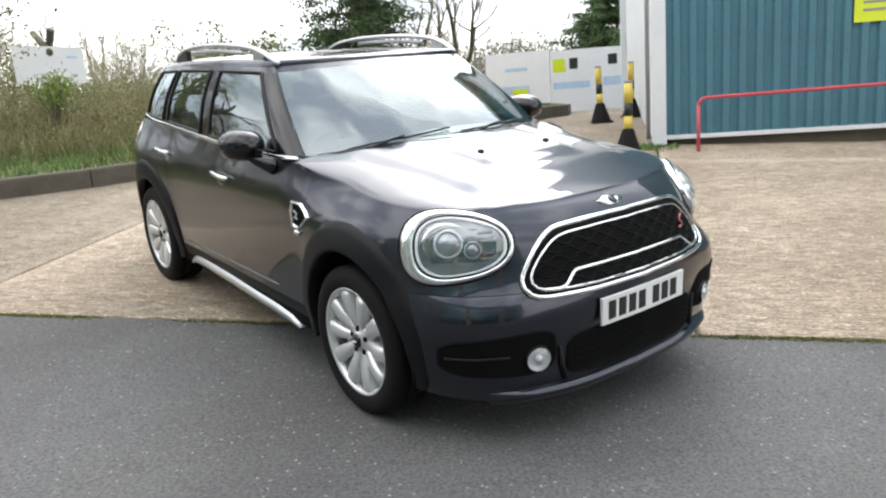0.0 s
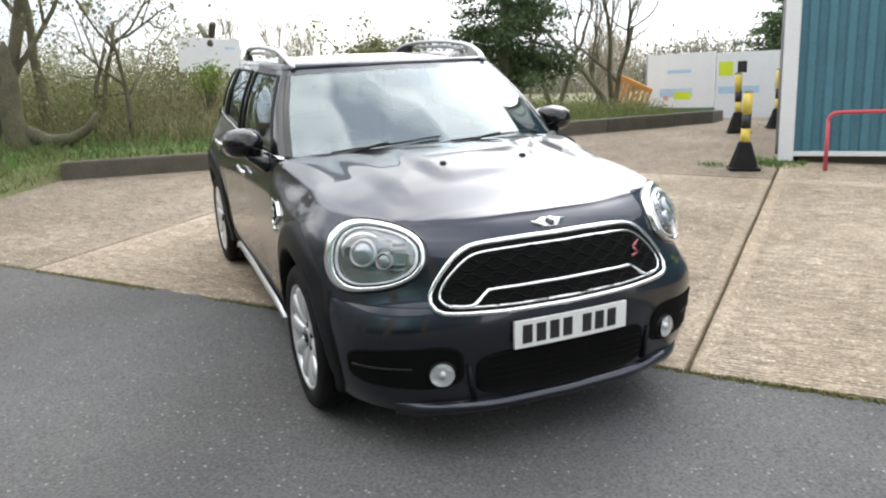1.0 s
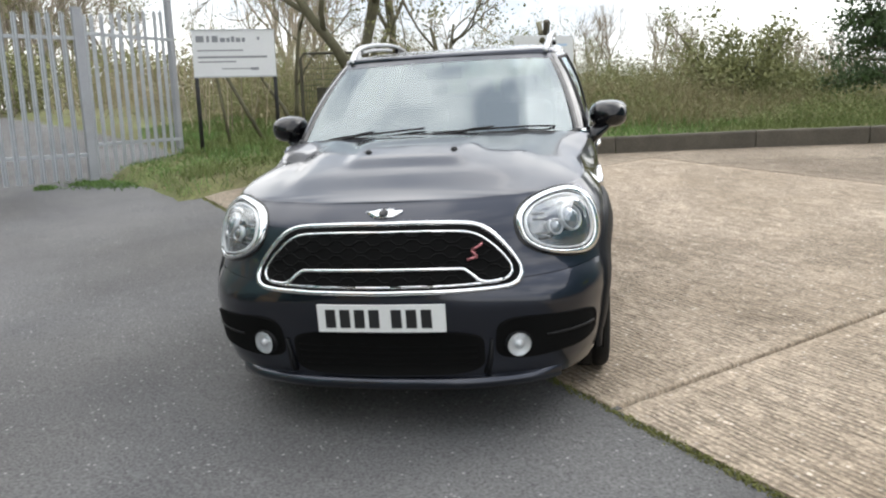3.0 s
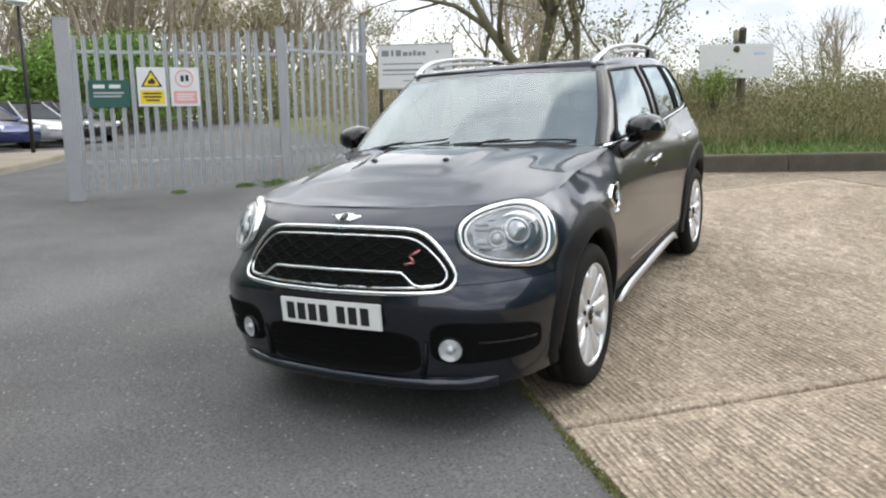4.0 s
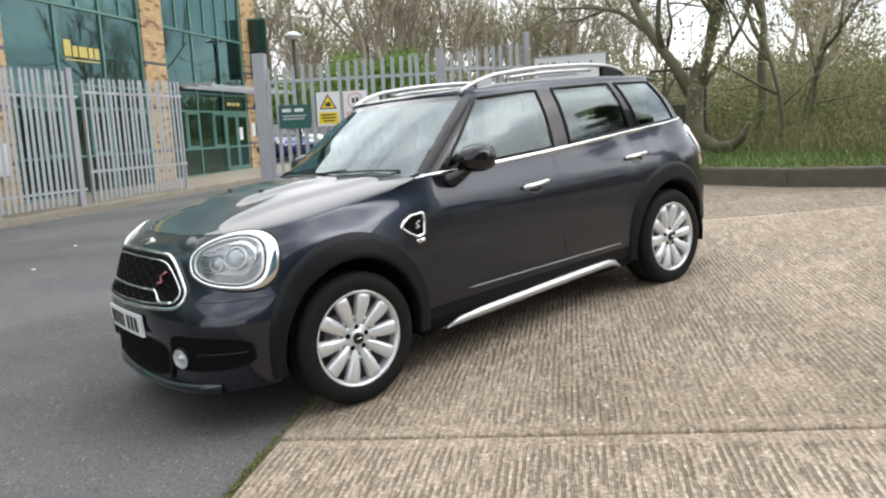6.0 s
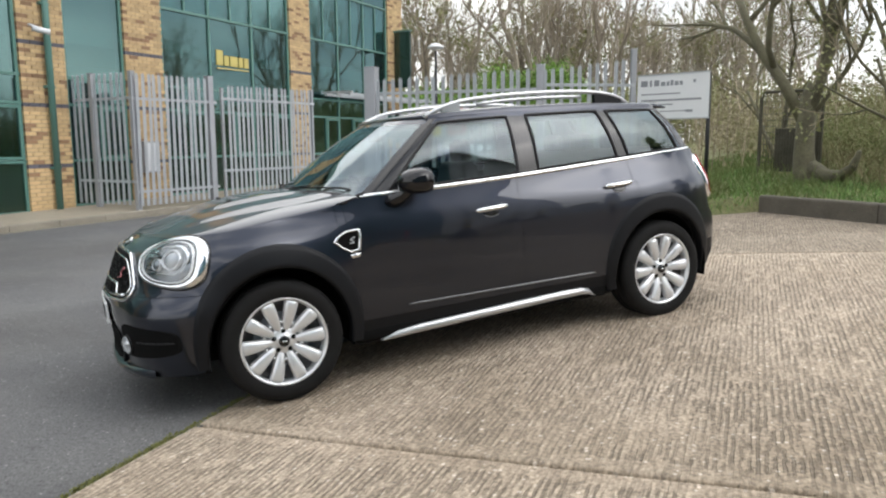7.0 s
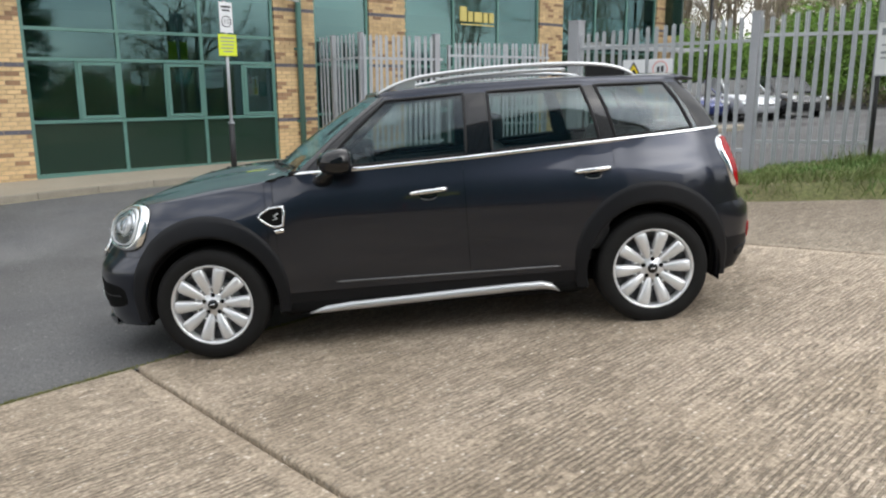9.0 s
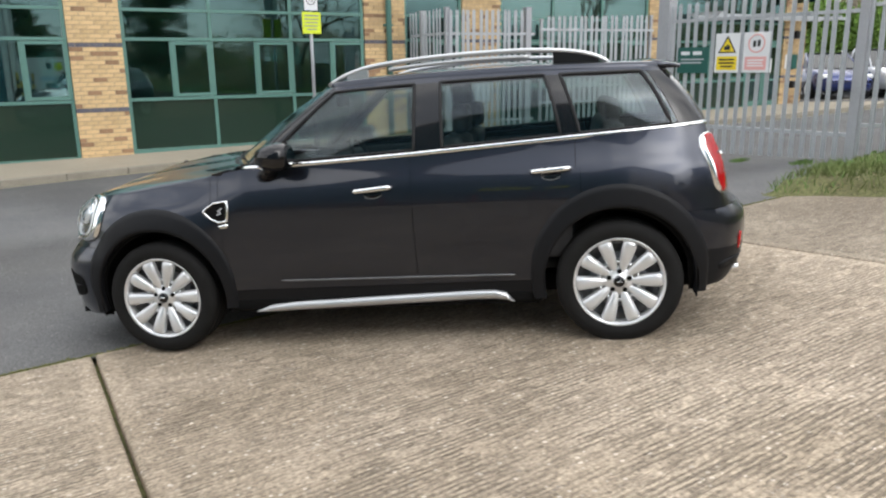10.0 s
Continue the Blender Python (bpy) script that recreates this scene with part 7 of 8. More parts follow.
def grow(p, d, length, r, depth, wood, twigs, spread_a=0.6, sides=6, lift=0.06, kids=(3, 4)):
    pts, end = limb(p, d, length, r, r * 0.55, wood if r > 0.012 else twigs, sides if r > 0.03 else 4 if r > 0.012 else 3, 4 if r > 0.03 else 3, 0.13, lift)
    if depth == 0:
        return
    for k in range(RNG.integers(*kids) + (1 if depth == 1 else 0)):
        t = RNG.uniform(0.35, 1.0)
        i = min(int(t * (len(pts) - 1)), len(pts) - 2)
        q = pts[i] + (pts[i + 1] - pts[i]) * (t * (len(pts) - 1) - i)
        nd = end + RNG.normal(0, spread_a, 3)
        nd /= np.linalg.norm(nd)
        grow(q, nd, length * RNG.uniform(0.5, 0.75), r * RNG.uniform(0.42, 0.6), depth - 1, wood, twigs, spread_a, sides, lift, kids)


def leaf_cloud(centres, radius, count, size, flat=0.8):
    """Small leaf pieces scattered round centres: one quad each, turned every way."""
    C = np.array(centres, float)
    idx = RNG.integers(0, len(C), count)
    P = C[idx] + RNG.normal(0, 1, (count, 3)) * radius * np.array([1, 1, flat])
    A = RNG.normal(0, 1, (count, 3))
    A /= np.linalg.norm(A, axis=1, keepdims=True)
    B = np.cross(A, RNG.normal(0, 1, (count, 3)))
    B /= np.linalg.norm(B, axis=1, keepdims=True)
    s = size * RNG.uniform(0.5, 1.4, (count, 1))
    A, B = A * s, B * s * 0.6
    V = np.stack([P - A, P + B * 0.9, P + A, P - B * 0.9], 1).reshape(-1, 3)
    return V.tolist(), [(4 * i, 4 * i + 1, 4 * i + 2, 4 * i + 3) for i in range(count)]


def tips(pieces, every=1):
    """End points of limbs, for hanging leaves on."""
    return [tuple(v[-1]) for v, f in pieces[::every]]


def tree(x, y, label, stems, depth, r, length, bark, leaves=None, spread_a=0.55, lift=0.08, kids=(3, 4), name="tree", group="", sink=0.05, base_pts=()):
    ob = thing(name, Matrix.Translation((x, y, lz(x, y) - sink)), label, "tree", group)
    wood, twigs = [], []
    for (dx, dy, dz), f in stems:
        d = np.array([dx, dy, dz], float)
        grow((dx * 0.12, dy * 0.12, 0), d / np.linalg.norm(d), length * f, r * (0.6 + 0.4 * f), depth, wood, twigs, spread_a, 8, lift, kids)
    for v, f in base_pts:
        wood.append((v, f))
    part("trunk", mesh_of("trunk", *joined(wood), bark, True), None, ob)
    if twigs:
        part("crown", mesh_of("crown", *joined(twigs), TWIG), None, ob)
    if leaves:
        material, count, size, rad = leaves
        src = tips(twigs or wood)
        part("foliage", mesh_of("foliage", *leaf_cloud(src, rad, count, size), material), None, ob)
    return ob


# the many-stemmed tree on the verge, with its low crooked bough
bole = tube([(0.05, 0.05, -0.1), (0.02, 0.02, 0.2), (0.0, 0.0, 0.5), (0.02, 0.0, 0.85), (0.0, 0.02, 1.1), (0.0, 0.03, 1.32), (0.0, 0.03, 1.5)], [0.22, 0.165, 0.14, 0.13, 0.13, 0.10, 0.02], 12)
bough = tube([(0.1, 0.1, 0.25), (0.35, 0.25, 0.13), (0.62, 0.35, 0.15), (0.85, 0.42, 0.28), (1.0, 0.45, 0.5)], [0.12, 0.10, 0.085, 0.06, 0.03], 8)
t1 = tree(-7.28, 8.82, "bare many-stemmed roadside tree with mossy grey bark and budding twigs", [], 0, 0.1, 1, BARK)
wood, twigs = [], []
for d, L, r in (((-0.30, -0.50, 1.0), 2.4, 0.095), ((-0.05, 0.0, 1.0), 2.4, 0.07), ((0.16, 0.26, 1.0), 2.5, 0.085), ((0.30, 0.45, 0.9), 1.6, 0.045)):
    d = np.array(d) / np.linalg.norm(d)
    grow((d[0] * 0.06, d[1] * 0.06, 0.92), d, L, r, 4, wood, twigs, 0.55, 8, 0.03, (3, 4))
for o in list(t1.children):
    bpy.data.objects.remove(o)
part("trunk", mesh_of("trunk", *joined([bole, bough] + wood), BARK, True), None, t1)
part("crown", mesh_of("crown", *joined(twigs), TWIG), None, t1)
part("foliage", mesh_of("foliage", *leaf_cloud(tips(twigs, 3), 0.10, 900, 0.035), LEAF_SPRING), None, t1, "sparse yellow-green spring buds")
tree(-8.0, 10.2, "bare grey tree standing behind the verge", [((0.05, 0.02, 1), 1.0)], 3, 0.09, 2.4, BARK, (LEAF_SPRING, 500, 0.035, 0.12), name="tree", group="verge trees")
tree(-7.2, 10.55, "thin bare sapling in the scrub", [((0.1, 0.1, 1), 1.0), ((-0.2, 0.15, 1), 0.8)], 3, 0.045, 1.7, BARK, (LEAF_SPRING, 500, 0.035, 0.12), name="sapling", group="verge saplings")
tree(-9.6, 9.0, "thin bare sapling in the scrub", [((0.1, 0.1, 1), 1.0), ((-0.2, -0.15, 1), 0.9)], 3, 0.05, 2.0, BARK, (LEAF_SPRING, 500, 0.035, 0.15), name="sapling", group="verge saplings")
tree(-7.3, 12.6, "thin bare sapling in the scrub", [((0.1, 0.1, 1), 0.8), ((-0.25, 0.1, 1), 0.7)], 3, 0.03, 1.0, BARK, (LEAF_SPRING, 500, 0.035, 0.12), name="sapling", group="verge saplings")
tree(-6.0, 9.6, "slender dark budding sapling near the kerb", [((0.05, 0.12, 1), 1.0)], 3, 0.04, 1.7, BARK, (LEAF_SPRING, 700, 0.03, 0.10), name="sapling", group="verge saplings")
tree(0.48, 21.2, "bare crooked tree with a leaning bough by the lane", [((0.35, -0.1, 1), 1.0), ((-0.5, 0.1, 1), 1.0), ((-0.9, 0.4, 1.1), 0.9), ((-0.2, -0.2, 1), 1.1)], 3, 0.08, 2.4, BARK, None, 0.5, name="tree", group="lane trees")
tree(-1.2, 22.5, "bare tree behind the lane verge", [((0.2, 0.1, 1), 1.0), ((-0.4, 0.1, 1), 1.0)], 4, 0.09, 2.3, BARK, None, 0.5, name="tree", group="lane trees")


def conifer(x, y, h, rad, label, lean=0.0, start=0.9, n=150, count=17000, size=0.075):
    """A dense evergreen: trunk, drooping sprays in uneven layers, gaps left between them."""
    ob = thing("evergreen_tree", Matrix.Translation((x, y, lz(x, y) - 0.05)), label, "tree")
    part("trunk", mesh_of("trunk", *tube([(0, 0, 0), (0.05, 0, h * 0.3), (lean * 0.5, 0, h * 0.6), (lean, 0, h * 0.97)], [0.17, 0.14, 0.09, 0.02], 10), BARK, True), None, ob)
    limbs, centres = [], []
    for i in range(n):
        f = RNG.uniform(0, 1) ** 0.9
        z = start + (h - start) * f
        a = RNG.uniform(0, 2 * math.pi)
        R = rad * (0.35 + 0.65 * math.sin(math.pi * min(1, (0.30 + 0.72 * f)))) * RNG.uniform(0.5, 1.1)
        p = np.array([lean * f, 0, z])
        e = p + np.array([math.cos(a) * R, math.sin(a) * R, -0.12 * R + 0.25 * f * R])
        limbs.append(tube([tuple(p), tuple((p + e) / 2 + np.array([0, 0, 0.08 * R])), tuple(e)], [0.03, 0.02, 0.006], 4))
        for t in (0.35, 0.55, 0.7, 0.85, 1.0):
            centres.append(tuple(p + (e - p) * t + np.array([0, 0, 0.05])))
    part("crown", mesh_of("crown", *joined(limbs), BARK), None, ob)
    part("foliage", mesh_of("foliage", *leaf_cloud(centres, 0.17, count, size, 0.55), LEAF_DARK), None, ob, "dark green foliage")
    return ob


conifer(-1.9, 17.7, 6.4, 1.65, "dark evergreen tree with a bare lower trunk on the lane verge", 0.1, 0.75, 170, 52000, 0.042)
conifer(9.5, 42, 5.9, 3.4, "broad dark evergreen tree beyond the site hoarding", 0.0, 1.0, 150, 45000, 0.08)

# a rusty upright sheet leaning behind the many-stemmed tree
sheet = thing("rusty_mesh_panel", Matrix.Translation((-8.03, 8.78, lz(-8.03, 8.78) - 0.05)) @ Matrix.Rotation(math.atan2(0.73, 0.54), 4, "Z"), "dark rusty wire mesh panel standing in the undergrowth", "mesh panel")
RUST = mat("rusty_steel", (0.085, 0.080, 0.058), 0.8, 0.2, 0.45, 4, 40, 0.3, 60)
part("sheet", box_bm(0.12, 0.02, 0.34, 0.70, 0.03, 0.78, bevel=0.012), RUST, sheet, smooth=False)
for k in range(21):
    part("wire", rod_bm((-0.45 + 0.045 * k, 0, 0.02), (-0.45 + 0.045 * k, 0, 1.29), 0.005, seg=4), RUST, sheet)
for k in range(13):
    part("wire", rod_bm((-0.47, 0.006, 0.1 + 0.095 * k), (0.47, 0.006, 0.1 + 0.095 * k), 0.005, seg=4), RUST, sheet)
part("sheet_frame", mesh_of("sheet_frame", *tube([(-0.48, 0, 0), (-0.48, 0, 1.2), (-0.42, 0, 1.3), (0.42, 0, 1.3), (0.48, 0, 1.2), (0.48, 0, 0)], 0.025, 6), RUST), None, sheet)


def far_tree(label, h, seed, leaves=None, stems=2):
    global RNG
    RNG = np.random.default_rng(seed)
    ob = thing("bare_tree", Matrix.Translation((0, 0, 0)), label, "tree", "bare woodland trees")
    wood, twigs = [], []
    for k in range(stems):
        a = RNG.uniform(0, 2 * math.pi)
        d = np.array([0.16 * math.cos(a), 0.16 * math.sin(a), 1.0])
        grow((0.2 * math.cos(a), 0.2 * math.sin(a), 0), d / np.linalg.norm(d), h * 0.42, 0.095 * h / 9, 4, wood, twigs, 0.40, 5, 0.14, (3, 5))
    part("trunk", mesh_of("trunk", *joined(wood), BARK_HAZED), None, ob)
    part("crown", mesh_of("crown", *joined(twigs), TWIG), None, ob)
    if leaves:
        part("foliage", mesh_of("foliage", *leaf_cloud(tips(twigs, 2), 0.25, leaves, 0.07), LEAF_SPRING), None, ob, "thin haze of spring leaves")
    return ob


KINDS = [far_tree("tall bare woodland tree with fine grey twigs", 11.5, 11), far_tree("bare woodland tree with a haze of spring leaf", 9.5, 12, 1700), far_tree("slender bare woodland tree", 10.5, 13, 700, 3)]
RNG = np.random.default_rng(5)
SPOTS = []
for i in range(64):          # wood beyond the car park
    SPOTS.append((RNG.uniform(-58, -33), RNG.uniform(-14, 34), RNG.uniform(0.9, 1.45)))
for i in range(4):          # thin belt behind the fence and board
    SPOTS.append((RNG.uniform(-30, -13), RNG.uniform(15, 26), RNG.uniform(0.55, 0.85)))
for i in range(18):          # low, far thicket beyond the scrub
    SPOTS.append((RNG.uniform(-26, 2), RNG.uniform(33, 55), RNG.uniform(0.3, 0.5)))
for i in range(4):
    SPOTS.append((RNG.uniform(-17, -12), RNG.uniform(13, 18), RNG.uniform(0.3, 0.42)))
for x, y, s in ((-18.5, 12.5, 0.8), (-21, 15, 0.95)):
    SPOTS.append((x, y, s))
slope = lambda q: (q[1] - 3.3) / (4.4 - q[0])
SPOTS = [q for i, q in enumerate(SPOTS) if q[1] > 34.5 or q[0] > 0 or slope(q) < 0.30 or (slope(q) < 0.70 and i % 4 == 0)]
for x, y, s in ((-8.2, 20.5, 0.30), (-9.6, 22, 0.34), (-11.2, 20.5, 0.33), (-7.4, 24.5, 0.33), (-12.6, 22, 0.36), (-10.2, 25, 0.38), (-6.2, 22, 0.25), (-9.2, 18.6, 0.27), (-12.2, 18.4, 0.30)):      # small trees behind the bank
    SPOTS.append((x, y, s))
for i, (x, y, s) in enumerate(SPOTS):
    m = Matrix.Translation((x, y, lz(x, y) - 0.1)) @ Matrix.Rotation(RNG.uniform(0, 6.28), 4, "Z") @ Matrix.Diagonal((s, s, s * RNG.uniform(0.9, 1.15), 1))
    k = KINDS[i % 3]
    if i < 3:
        k.matrix_world = m
    else:
        c = copy_thing(k, m)
        c.matrix_world = m


def stuff(name, vf, material, label, category):
    return tagged(new(name, mesh_of(name, *vf, material)), label, category, kind="stuff")


def stems(points, height, width, lean=0.35, seg=2):
    """Thin bending blades or stems rising from points."""
    P = np.array(points, float)
    n = len(P)
    H = height * RNG.uniform(0.45, 1.25, (n, 1)) if np.isscalar(height) else np.array(height).reshape(-1, 1)
    a = RNG.uniform(0, 2 * math.pi, n)
    side = np.stack([np.cos(a), np.sin(a), np.zeros(n)], 1) * width
    b = RNG.uniform(0, 2 * math.pi, n)
    bend = np.stack([np.cos(b), np.sin(b), np.zeros(n)], 1) * RNG.uniform(0.1, 1.0, (n, 1)) * lean
    up = np.array([0, 0, 1.0])
    V = np.stack([P - side, P + side, P + (up * 0.55 + bend * 0.35) * H + side * 0.7, P + (up * 0.55 + bend * 0.35) * H - side * 0.7, P + (up + bend) * H], 1).reshape(-1, 3)
    F = []
    for i in range(n):
        o = 5 * i
        F += [(o, o + 1, o + 2, o + 3), (o + 3, o + 2, o + 4)]
    return V.tolist(), F


def verge_points(n, d0, d1, x0=-14, x1=3, y0=4.8, y1=26):
    """Random points on the verge, between two distances from its edge."""
    out = []
    while len(out) < n:
        X, Y = RNG.uniform(x0, x1, 4000), RNG.uniform(y0, y1, 4000)
        d = line_distance(X, Y, VERGE[:-1])
        ok = inside(X, Y, VERGE) & (d > d0) & (d < d1)
        X, Y = X[ok], Y[ok]
        out += np.stack([X, Y, land_z(X, Y)], 1).tolist()
    return out[:n]


vp = np.array(verge_points(38000, 0.05, 2.0))
vh = 0.17 * RNG.uniform(0.45, 1.25, len(vp)) * np.where((vp[:, 0] < -6.9) & (vp[:, 1] < 6.2), 0.4, 1.0)
lane = vp[:, 0] > -2.2
stuff("lane_grass", stems(vp[lane], vh[lane] * 0.7, 0.006, 0.9), MOSS, "low dull moss-green grass behind the lane kerb", "grass")
dry = np.array([noise.noise((x * 0.9, y * 0.9, 31.0)) + 0.5 * noise.noise((x * 3.1, y * 3.1, 8.0)) for x, y, _ in vp]) + RNG.normal(0, 0.12, len(vp)) > 0.08
vh = vh * np.where(dry, 0.85, 0.68)
stuff("verge_grass", stems(vp[~lane & ~dry], vh[~lane & ~dry], 0.006, 1.3), GRASS, "rough green grass along the kerb and verge", "grass")
stuff("dull_verge_grass", stems(vp[~lane & dry], vh[~lane & dry], 0.006, 1.5), MOSS, "dull yellowish grass along the kerb and verge", "grass")
stuff("long_grass", stems([p for p in verge_points(13000, 0.9, 5.0, -14, -2.5) if p[1] > 9.2 or line_distance(np.array([p[0]]), np.array([p[1]]), VERGE[:-1])[0] > 2.5], 0.4, 0.005, 1.2), STRAW, "long dry straw-coloured grass on the bank", "grass")
stuff("bank_grass", stems(verge_points(14000, 1.0, 6.0), 0.26, 0.006, 1.0), MOSS, "green grass on the bank", "grass")
# brambles and dead stalks, taller towards the back
pts = np.array(verge_points(9500, 1.2, 10.0, -19, 2, 5, 26))
dd = line_distance(pts[:, 0], pts[:, 1], VERGE[:-1])
keep = (dd > 2.6) | (pts[:, 1] > 9.4) | (pts[:, 0] > -5.0)          # mown grass round the many-stemmed tree
pts, dd = pts[keep], dd[keep]
hh = np.clip(0.35 + 0.28 * (dd - 1.3), 0.3, np.where(pts[:, 0] < -7.5, 1.9, 1.5)) * RNG.uniform(0.4, 1.15, len(pts)) * np.where(pts[:, 1] > 13.5, 0.6, 1.0)
hh = np.where((pts[:, 0] > -6.6) & (pts[:, 1] > 8.5) & (pts[:, 1] < 13.2), hh * 0.55, hh)
hh = np.where(pts[:, 0] > -3.2, hh * 0.22, hh * 0.9)
# the bank grows in clumps: each patch is taller or lower, greener or drier than the next
clump = np.array([noise.noise((x * 0.55, y * 0.55, 4.0)) + 0.5 * noise.noise((x * 1.6, y * 1.6, 9.0)) for x, y, _ in pts])
green = np.array([noise.noise((x * 0.42, y * 0.42, 21.0)) + 0.4 * noise.noise((x * 1.3, y * 1.3, 2.0)) for x, y, _ in pts])
hh = hh * np.clip(1.0 + 0.9 * clump, 0.45, 1.6)
stuff("scrub_stalks", stems(pts[::2], hh[::2], 0.004, 2.0), SCRUB, "tangle of dry bramble stalks on the bank", "scrub")
low_high = lambda sel, n: [(x, y, z + h * f) for (x, y, z), h in zip(pts[sel][:n], hh[sel][:n]) for f in RNG.uniform(0.15, 1.0, 2)]
stuff("scrub_leaves", leaf_cloud(low_high(green > -0.25, 7000), 0.19, 230000, 0.016), LEAF_SPRING, "yellow-green bramble leaves on the bank", "scrub")
stuff("scrub_dead_leaves", leaf_cloud(low_high(green < 0.02, 4000), 0.18, 90000, 0.017), SCRUB, "dry brown bramble leaves on the bank", "scrub")
stuff("scrub_green_leaves", leaf_cloud(low_high(green > 0.10, 3500), 0.19, 110000, 0.017), MOSS, "dull green shrub leaves on the bank", "scrub")
stuff("fallen_leaves", leaf_cloud([(x, y, z + 0.02) for x, y, z in verge_points(900, 0.02, 0.9)], 0.02, 1800, 0.02, 0.2), SCRUB, "dry leaves and litter in the verge edge", "leaves")
# evergreen bush among the scrub
bush = [(-4.2 + RNG.normal(0, 0.5), 15.8 + RNG.normal(0, 0.5), 2.0 + RNG.normal(0, 0.4)) for _ in range(90)]
for b, n in ((bush, 8000),):
    c = np.mean(np.array(b), 0)
    ob = thing("bush", Matrix.Translation((c[0], c[1], lz(c[0], c[1]))), "rounded olive-green bush on the bank behind the kerb", "bush", "bushes on the bank")
    rel = [(p[0] - c[0], p[1] - c[1], max(0.05, p[2] - lz(c[0], c[1]))) for p in b]
    part("foliage", mesh_of("foliage", *leaf_cloud(rel, 0.16, n, 0.04), LEAF_SPRING), None, ob)
    part("stem", mesh_of("stem", *joined([tube([(0, 0, 0), tuple(np.array(rel[i]) * 0.6), rel[i]], [0.03, 0.02, 0.006], 4) for i in range(0, len(rel), 4)]), BARK), None, ob)
# young shrub coming into leaf before the blank board
sx, sy = -5.79, 11.39
sz = lz(sx, sy)
young = thing("shrub", Matrix.Translation((sx, sy, sz)), "slender shrub with fresh yellow-green leaves before the white board", "shrub")
shoots = []
for i in range(11):
    a, r = RNG.uniform(0, 2 * math.pi), RNG.uniform(0.05, 0.34)
    h = RNG.uniform(0.9, 1.0) * (2.16 - sz) * (1.0 - 0.35 * r)
    shoots.append([(0, 0, 0), (r * 0.35 * math.cos(a), r * 0.35 * math.sin(a), h * 0.5), (r * math.cos(a), r * math.sin(a), h)])
part("stem", mesh_of("stem", *joined([tube(q, [0.014, 0.009, 0.003], 4) for q in shoots]), BARK), None, young)
part("foliage", mesh_of("foliage", *leaf_cloud([tuple(Vector(q[1]).lerp(Vector(q[2]), f)) for q in shoots for f in (0.2, 0.5, 0.75, 0.95)], 0.07, 1500, 0.022), LEAF_FRESH), None, young)
# hedge at the far side of the car park
hc = []
for i in range(900):
    t = RNG.uniform(0, 1)
    x, y = -31.5 - 1.5 * t + RNG.normal(0, 0.5), -9 + 14 * t + RNG.normal(0, 0.3)
    hc.append((x, y, gz(x, y) + RNG.uniform(0.1, 1.0) ** 0.7 * (3.5 + 0.6 * math.sin(y * 0.7) + 0.3 * math.sin(y * 2.1))))
stuff("hedge", leaf_cloud(hc, 0.34, 60000, 0.075), LEAF_BRIGHT, "bright green hedge along the far side of the car park", "hedge")
# undergrowth below the wood
uc = [(x, y, gz(-40, 5) + RNG.uniform(0.05, 1) * 3.0) for x, y in zip(RNG.uniform(-46, -33, 2600), RNG.uniform(-14, 34, 2600))]
stuff("wood_undergrowth", leaf_cloud(uc, 0.5, 70000, 0.10), LEAF_SPRING, "yellow-green spring undergrowth below the wood", "undergrowth")
pts = np.stack([RNG.uniform(-60, -33, 1700), RNG.uniform(-16, 36, 1700), np.full(1700, 0.6)], 1)
pts = pts[(pts[:, 1] - 3.3) / (4.4 - pts[:, 0]) < 0.30]
stuff("wood_saplings", stems(pts, RNG.uniform(2.5, 9.0, len(pts)), 0.03, 0.12), BARK_HAZED, "dense thin grey saplings in the wood", "saplings")
pts = np.stack([RNG.uniform(-32, -9.6, 1500), RNG.uniform(7.4, 28, 1500), np.full(1500, 0.8)], 1)
pts = pts[((pts[:, 1] - 3.3) / (4.4 - pts[:, 0]) < 0.72) & inside(pts[:, 0], pts[:, 1] - 0.6, VERGE)]
brush = [(x, y, z + h) for x, y, z in pts for h in RNG.uniform(0.2, 1.9, 4)]
stuff("thicket_leaves", leaf_cloud(brush, 0.35, 40000, 0.035), SCRUB, "dry brown leaf and bramble among the thicket stems", "thicket")
stuff("thicket", stems(pts, RNG.uniform(1.2, 3.8, len(pts)), 0.013, 0.5), TWIG, "thin bare thicket stems behind the fence", "thicket")
far_pts = np.stack([RNG.uniform(-90, 60, 15000), RNG.uniform(52, 75, 15000), np.full(15000, 1.2)], 1)
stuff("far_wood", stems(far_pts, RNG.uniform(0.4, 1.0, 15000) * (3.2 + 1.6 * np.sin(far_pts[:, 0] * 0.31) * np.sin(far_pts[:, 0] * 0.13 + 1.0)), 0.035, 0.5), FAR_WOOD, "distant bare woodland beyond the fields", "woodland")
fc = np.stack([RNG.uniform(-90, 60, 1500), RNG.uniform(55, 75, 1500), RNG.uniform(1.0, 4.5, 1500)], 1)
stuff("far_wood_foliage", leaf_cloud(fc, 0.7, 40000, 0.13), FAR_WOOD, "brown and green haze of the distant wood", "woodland")
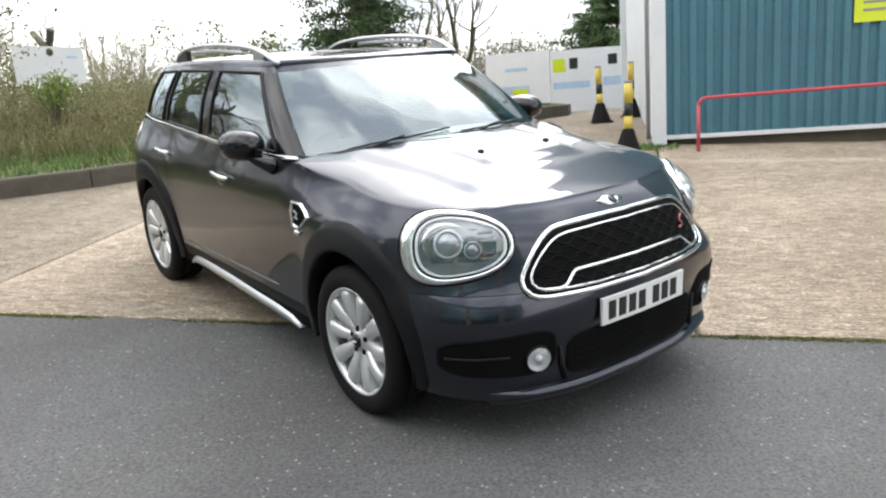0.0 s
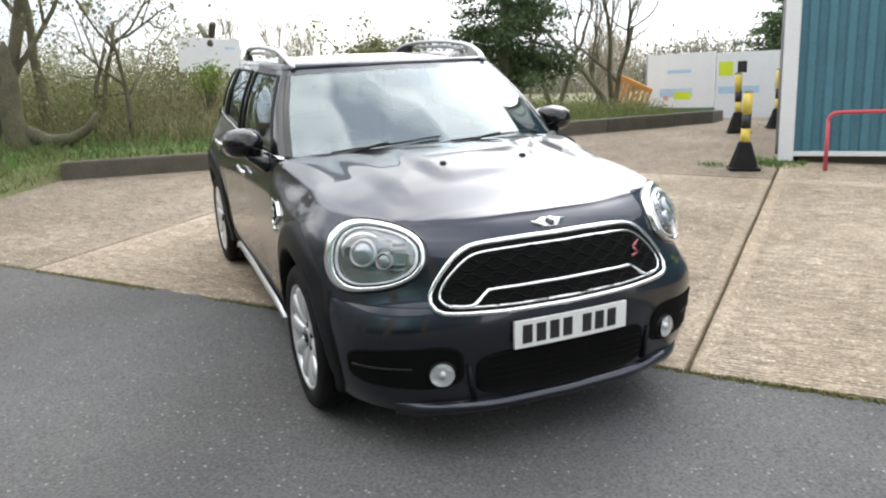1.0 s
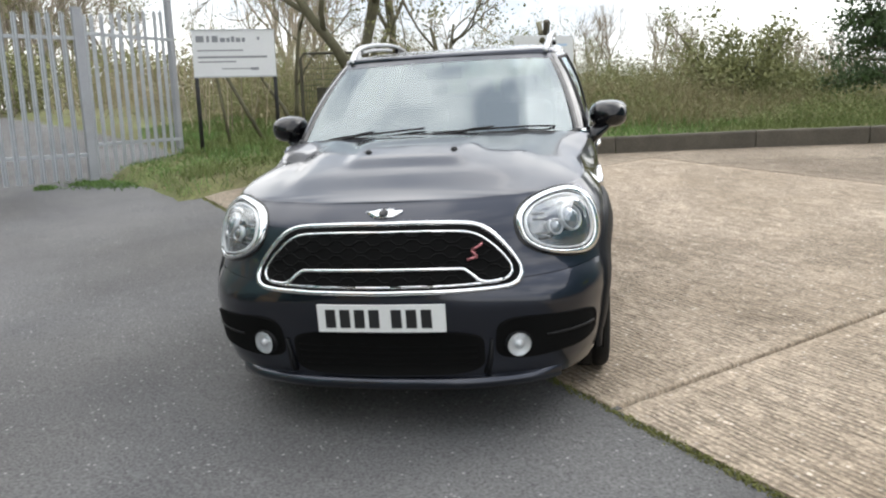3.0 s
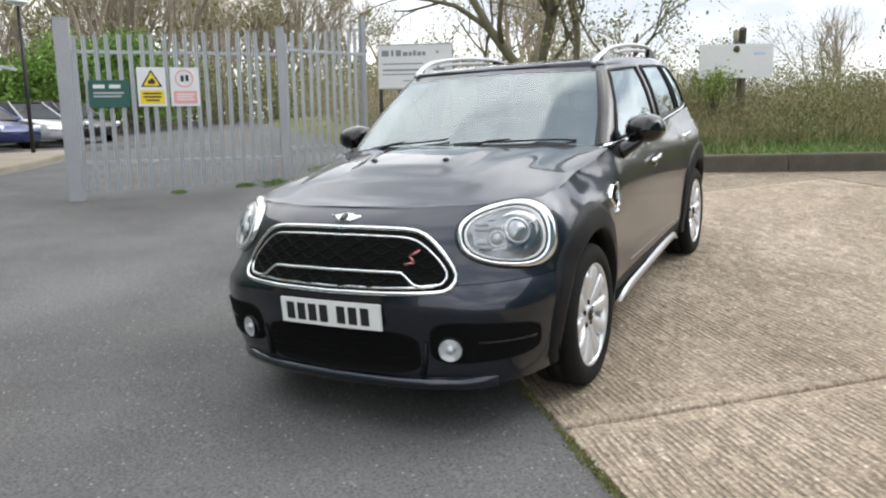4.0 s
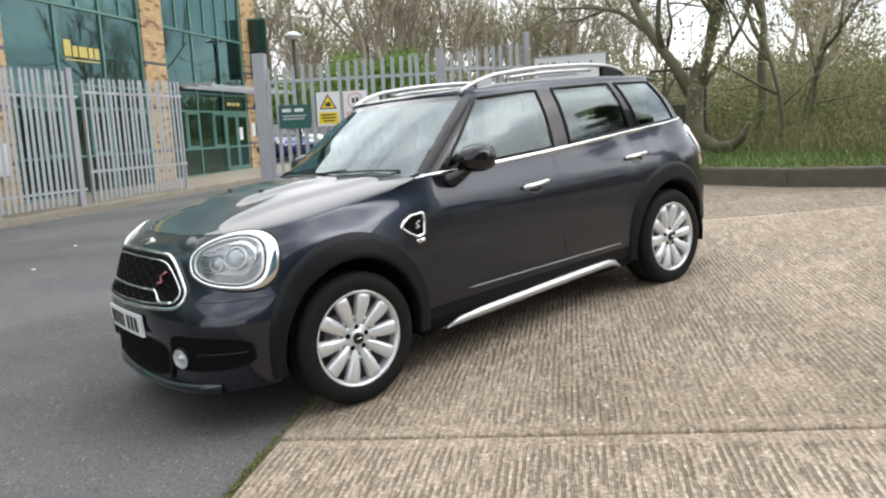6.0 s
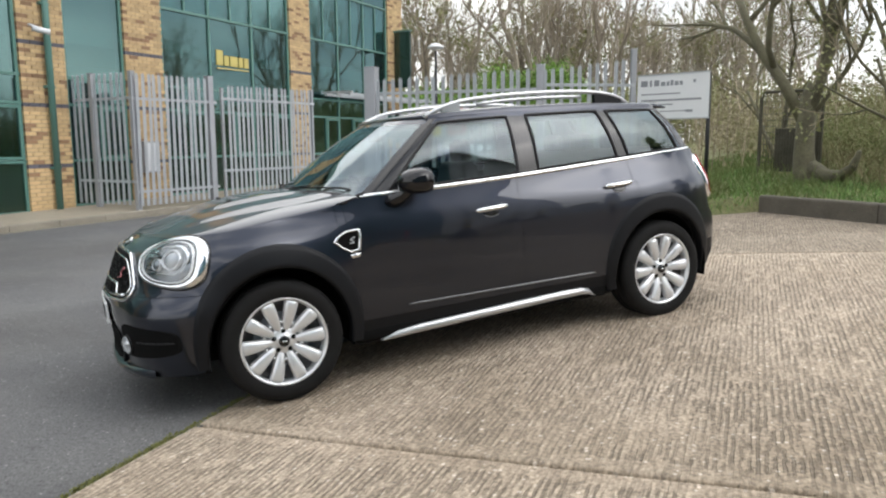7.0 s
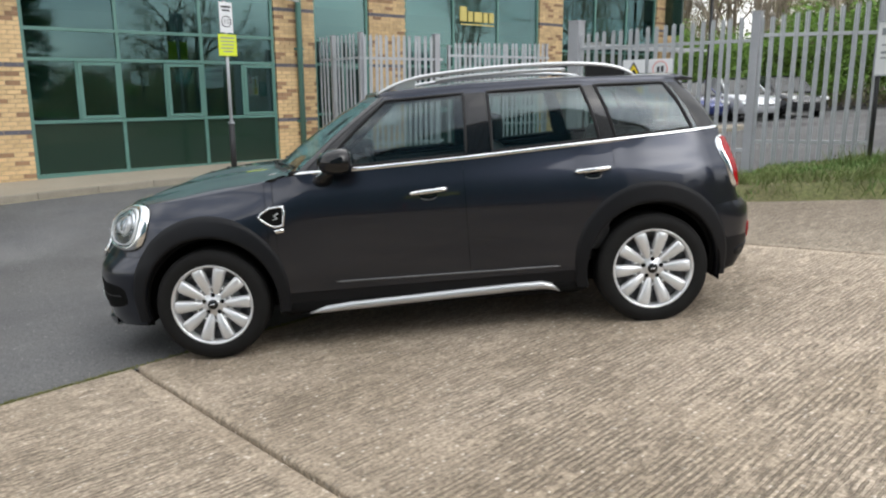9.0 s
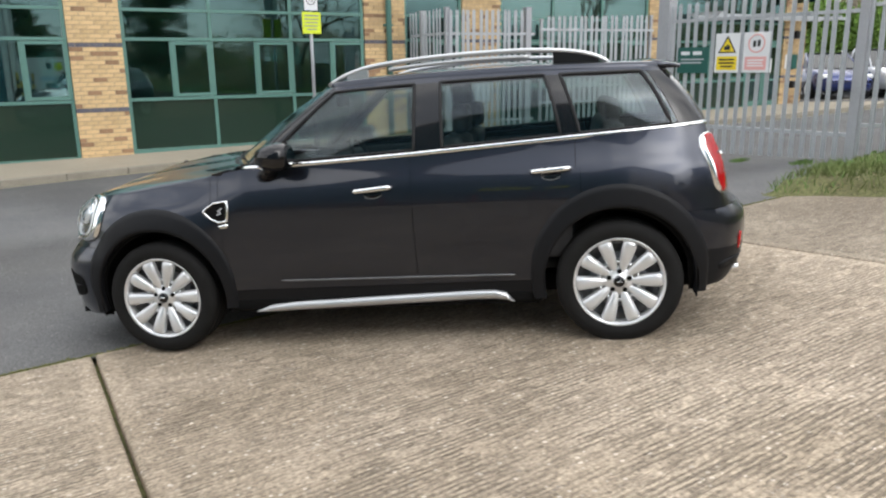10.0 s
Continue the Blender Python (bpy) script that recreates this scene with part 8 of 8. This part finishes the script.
# moss and weeds in the joint between asphalt and concrete, and by the workshop
mp = []
for i in range(16000):
    x = RNG.uniform(-5.8, 8)
    if noise.noise((x * 1.3, 0, 0)) + RNG.uniform(-0.3, 0.5) > (-0.35 if 0.9 < x < 4.2 else 0.2):
        y = edge_y(x) + RNG.normal(-0.003, 0.014)
        mp.append((x, y, gz(x, y) + 0.004))
stuff("joint_moss", stems(mp, 0.012, 0.005, 1.4), MOSS_DULL, "moss and short weeds in the asphalt joint", "moss")
wp = []
for cx, cy, r, n in ((2.72, 9.85, 0.16, 260), (2.55, 9.75, 0.10, 120), (1.95, 9.65, 0.08, 50)):
    for i in range(n):
        x, y = cx + RNG.normal(0, r), cy + RNG.normal(0, r)
        wp.append((x, y, gz(x, y) + 0.008))
for cx, cy, r, n in ((-8.2, 4.75, 0.25, 500), (-7.6, 4.95, 0.2, 300), (-8.5, 4.2, 0.12, 200), (-8.6, 3.2, 0.1, 120)):
    for i in range(n):
        x, y = cx + RNG.normal(0, r), cy + RNG.normal(0, r * 0.5)
        wp.append((x, y, gz(x, y) + 0.004))
stuff("weeds", stems(wp + wp, 0.05, 0.006, 1.0), GRASS, "weeds by the workshop corner and the gate post", "weeds")


for x, y, r in ((-5.40, -0.2, 0.4), (-3.78, 0.07, 1.3), (-4.5, 1.1, 2.2)):
    scrap = thing("paper_scrap", Matrix.Translation((x, y, gz(x, y) + 0.006)) @ Matrix.Rotation(r, 4, "Z"), "small crumpled white paper scrap lying on the asphalt", "litter", "litter on the road")
    pv = [(0.035 * math.cos(t) * (0.7 + 0.3 * math.sin(3 * t)), 0.028 * math.sin(t), 0.004 + 0.008 * (k % 2)) for k, t in enumerate(np.linspace(0, 2 * math.pi, 10, endpoint=False))] + [(0, 0, 0.018)]
    part("paper", mesh_of("paper", pv, [(k, (k + 1) % 10, 10) for k in range(10)], SIGN_WHITE), None, scrap)


# ---------------------------------------------------------------- bricks of the office piers
def brick_mesh(L, material, name="brick"):
    bm = bmesh.new()
    box(bm, 0, 0, 0, L, 0.10, 0.065, bevel=0.0)
    me = bpy.data.meshes.new(name)
    bm.to_mesh(me)
    bm.free()
    me.materials.append(material)
    return me


random.seed(3)
KINDS_B = {}
pier_bricks, rest = 0, {BRICK: [], BRICK_DARK: [], BRICK_BLUE: []}
CUBE_F = [(0, 1, 2, 3), (7, 6, 5, 4), (0, 4, 5, 1), (1, 5, 6, 2), (2, 6, 7, 3), (3, 7, 4, 0)]
pier_objects = [o for o in office.children if o.name.split(".")[0] == "pier"]
for (u0, u1), pier in zip(PIERS, pier_objects):
    if u0 < -7:
        continue
    z, course = base_z(u0) - 0.12, 0
    near = -1 < u0 < 5
    while z < ROOF_Z - 0.04:
        pitch, row = 0.225, course % 2
        u = u0 - (0.1125 if row else 0)
        while u < u1 - 0.02:
            a, b = max(u, u0), min(u + 0.215, u1)
            if b - a > 0.03:
                r = random.random()
                blue = course in (12, 27, 42)
                m = BRICK_BLUE if blue else BRICK_DARK if r < 0.16 else BRICK
                out = 0.0 + random.uniform(-0.002, 0.002)
                if near and z < 3.0 and pier_bricks < 300:
                    key = (round(b - a, 3), m.name)
                    if key not in KINDS_B:
                        KINDS_B[key] = brick_mesh(b - a, m)
                    o = new("brick", KINDS_B[key])
                    o.parent = pier
                    o.location = ((a + b) / 2, out + 0.05, z + 0.0325)
                    pier_bricks += 1
                else:
                    rest[m].append((a, b, z, out))
            u += pitch
        z += 0.075
        course += 1
for m, items in rest.items():
    verts, faces = [], []
    for a, b, z, o in items:
        k = len(verts)
        verts += [(a, o, z), (b, o, z), (b, o, z + 0.065), (a, o, z + 0.065), (a, o + 0.1, z), (b, o + 0.1, z), (b, o + 0.1, z + 0.065), (a, o + 0.1, z + 0.065)]
        faces += [tuple(k + i for i in f) for f in CUBE_F]
    ob = part("brickwork", mesh_of("brickwork", verts, faces, m), None, office)
    ob["kind"] = "stuff"
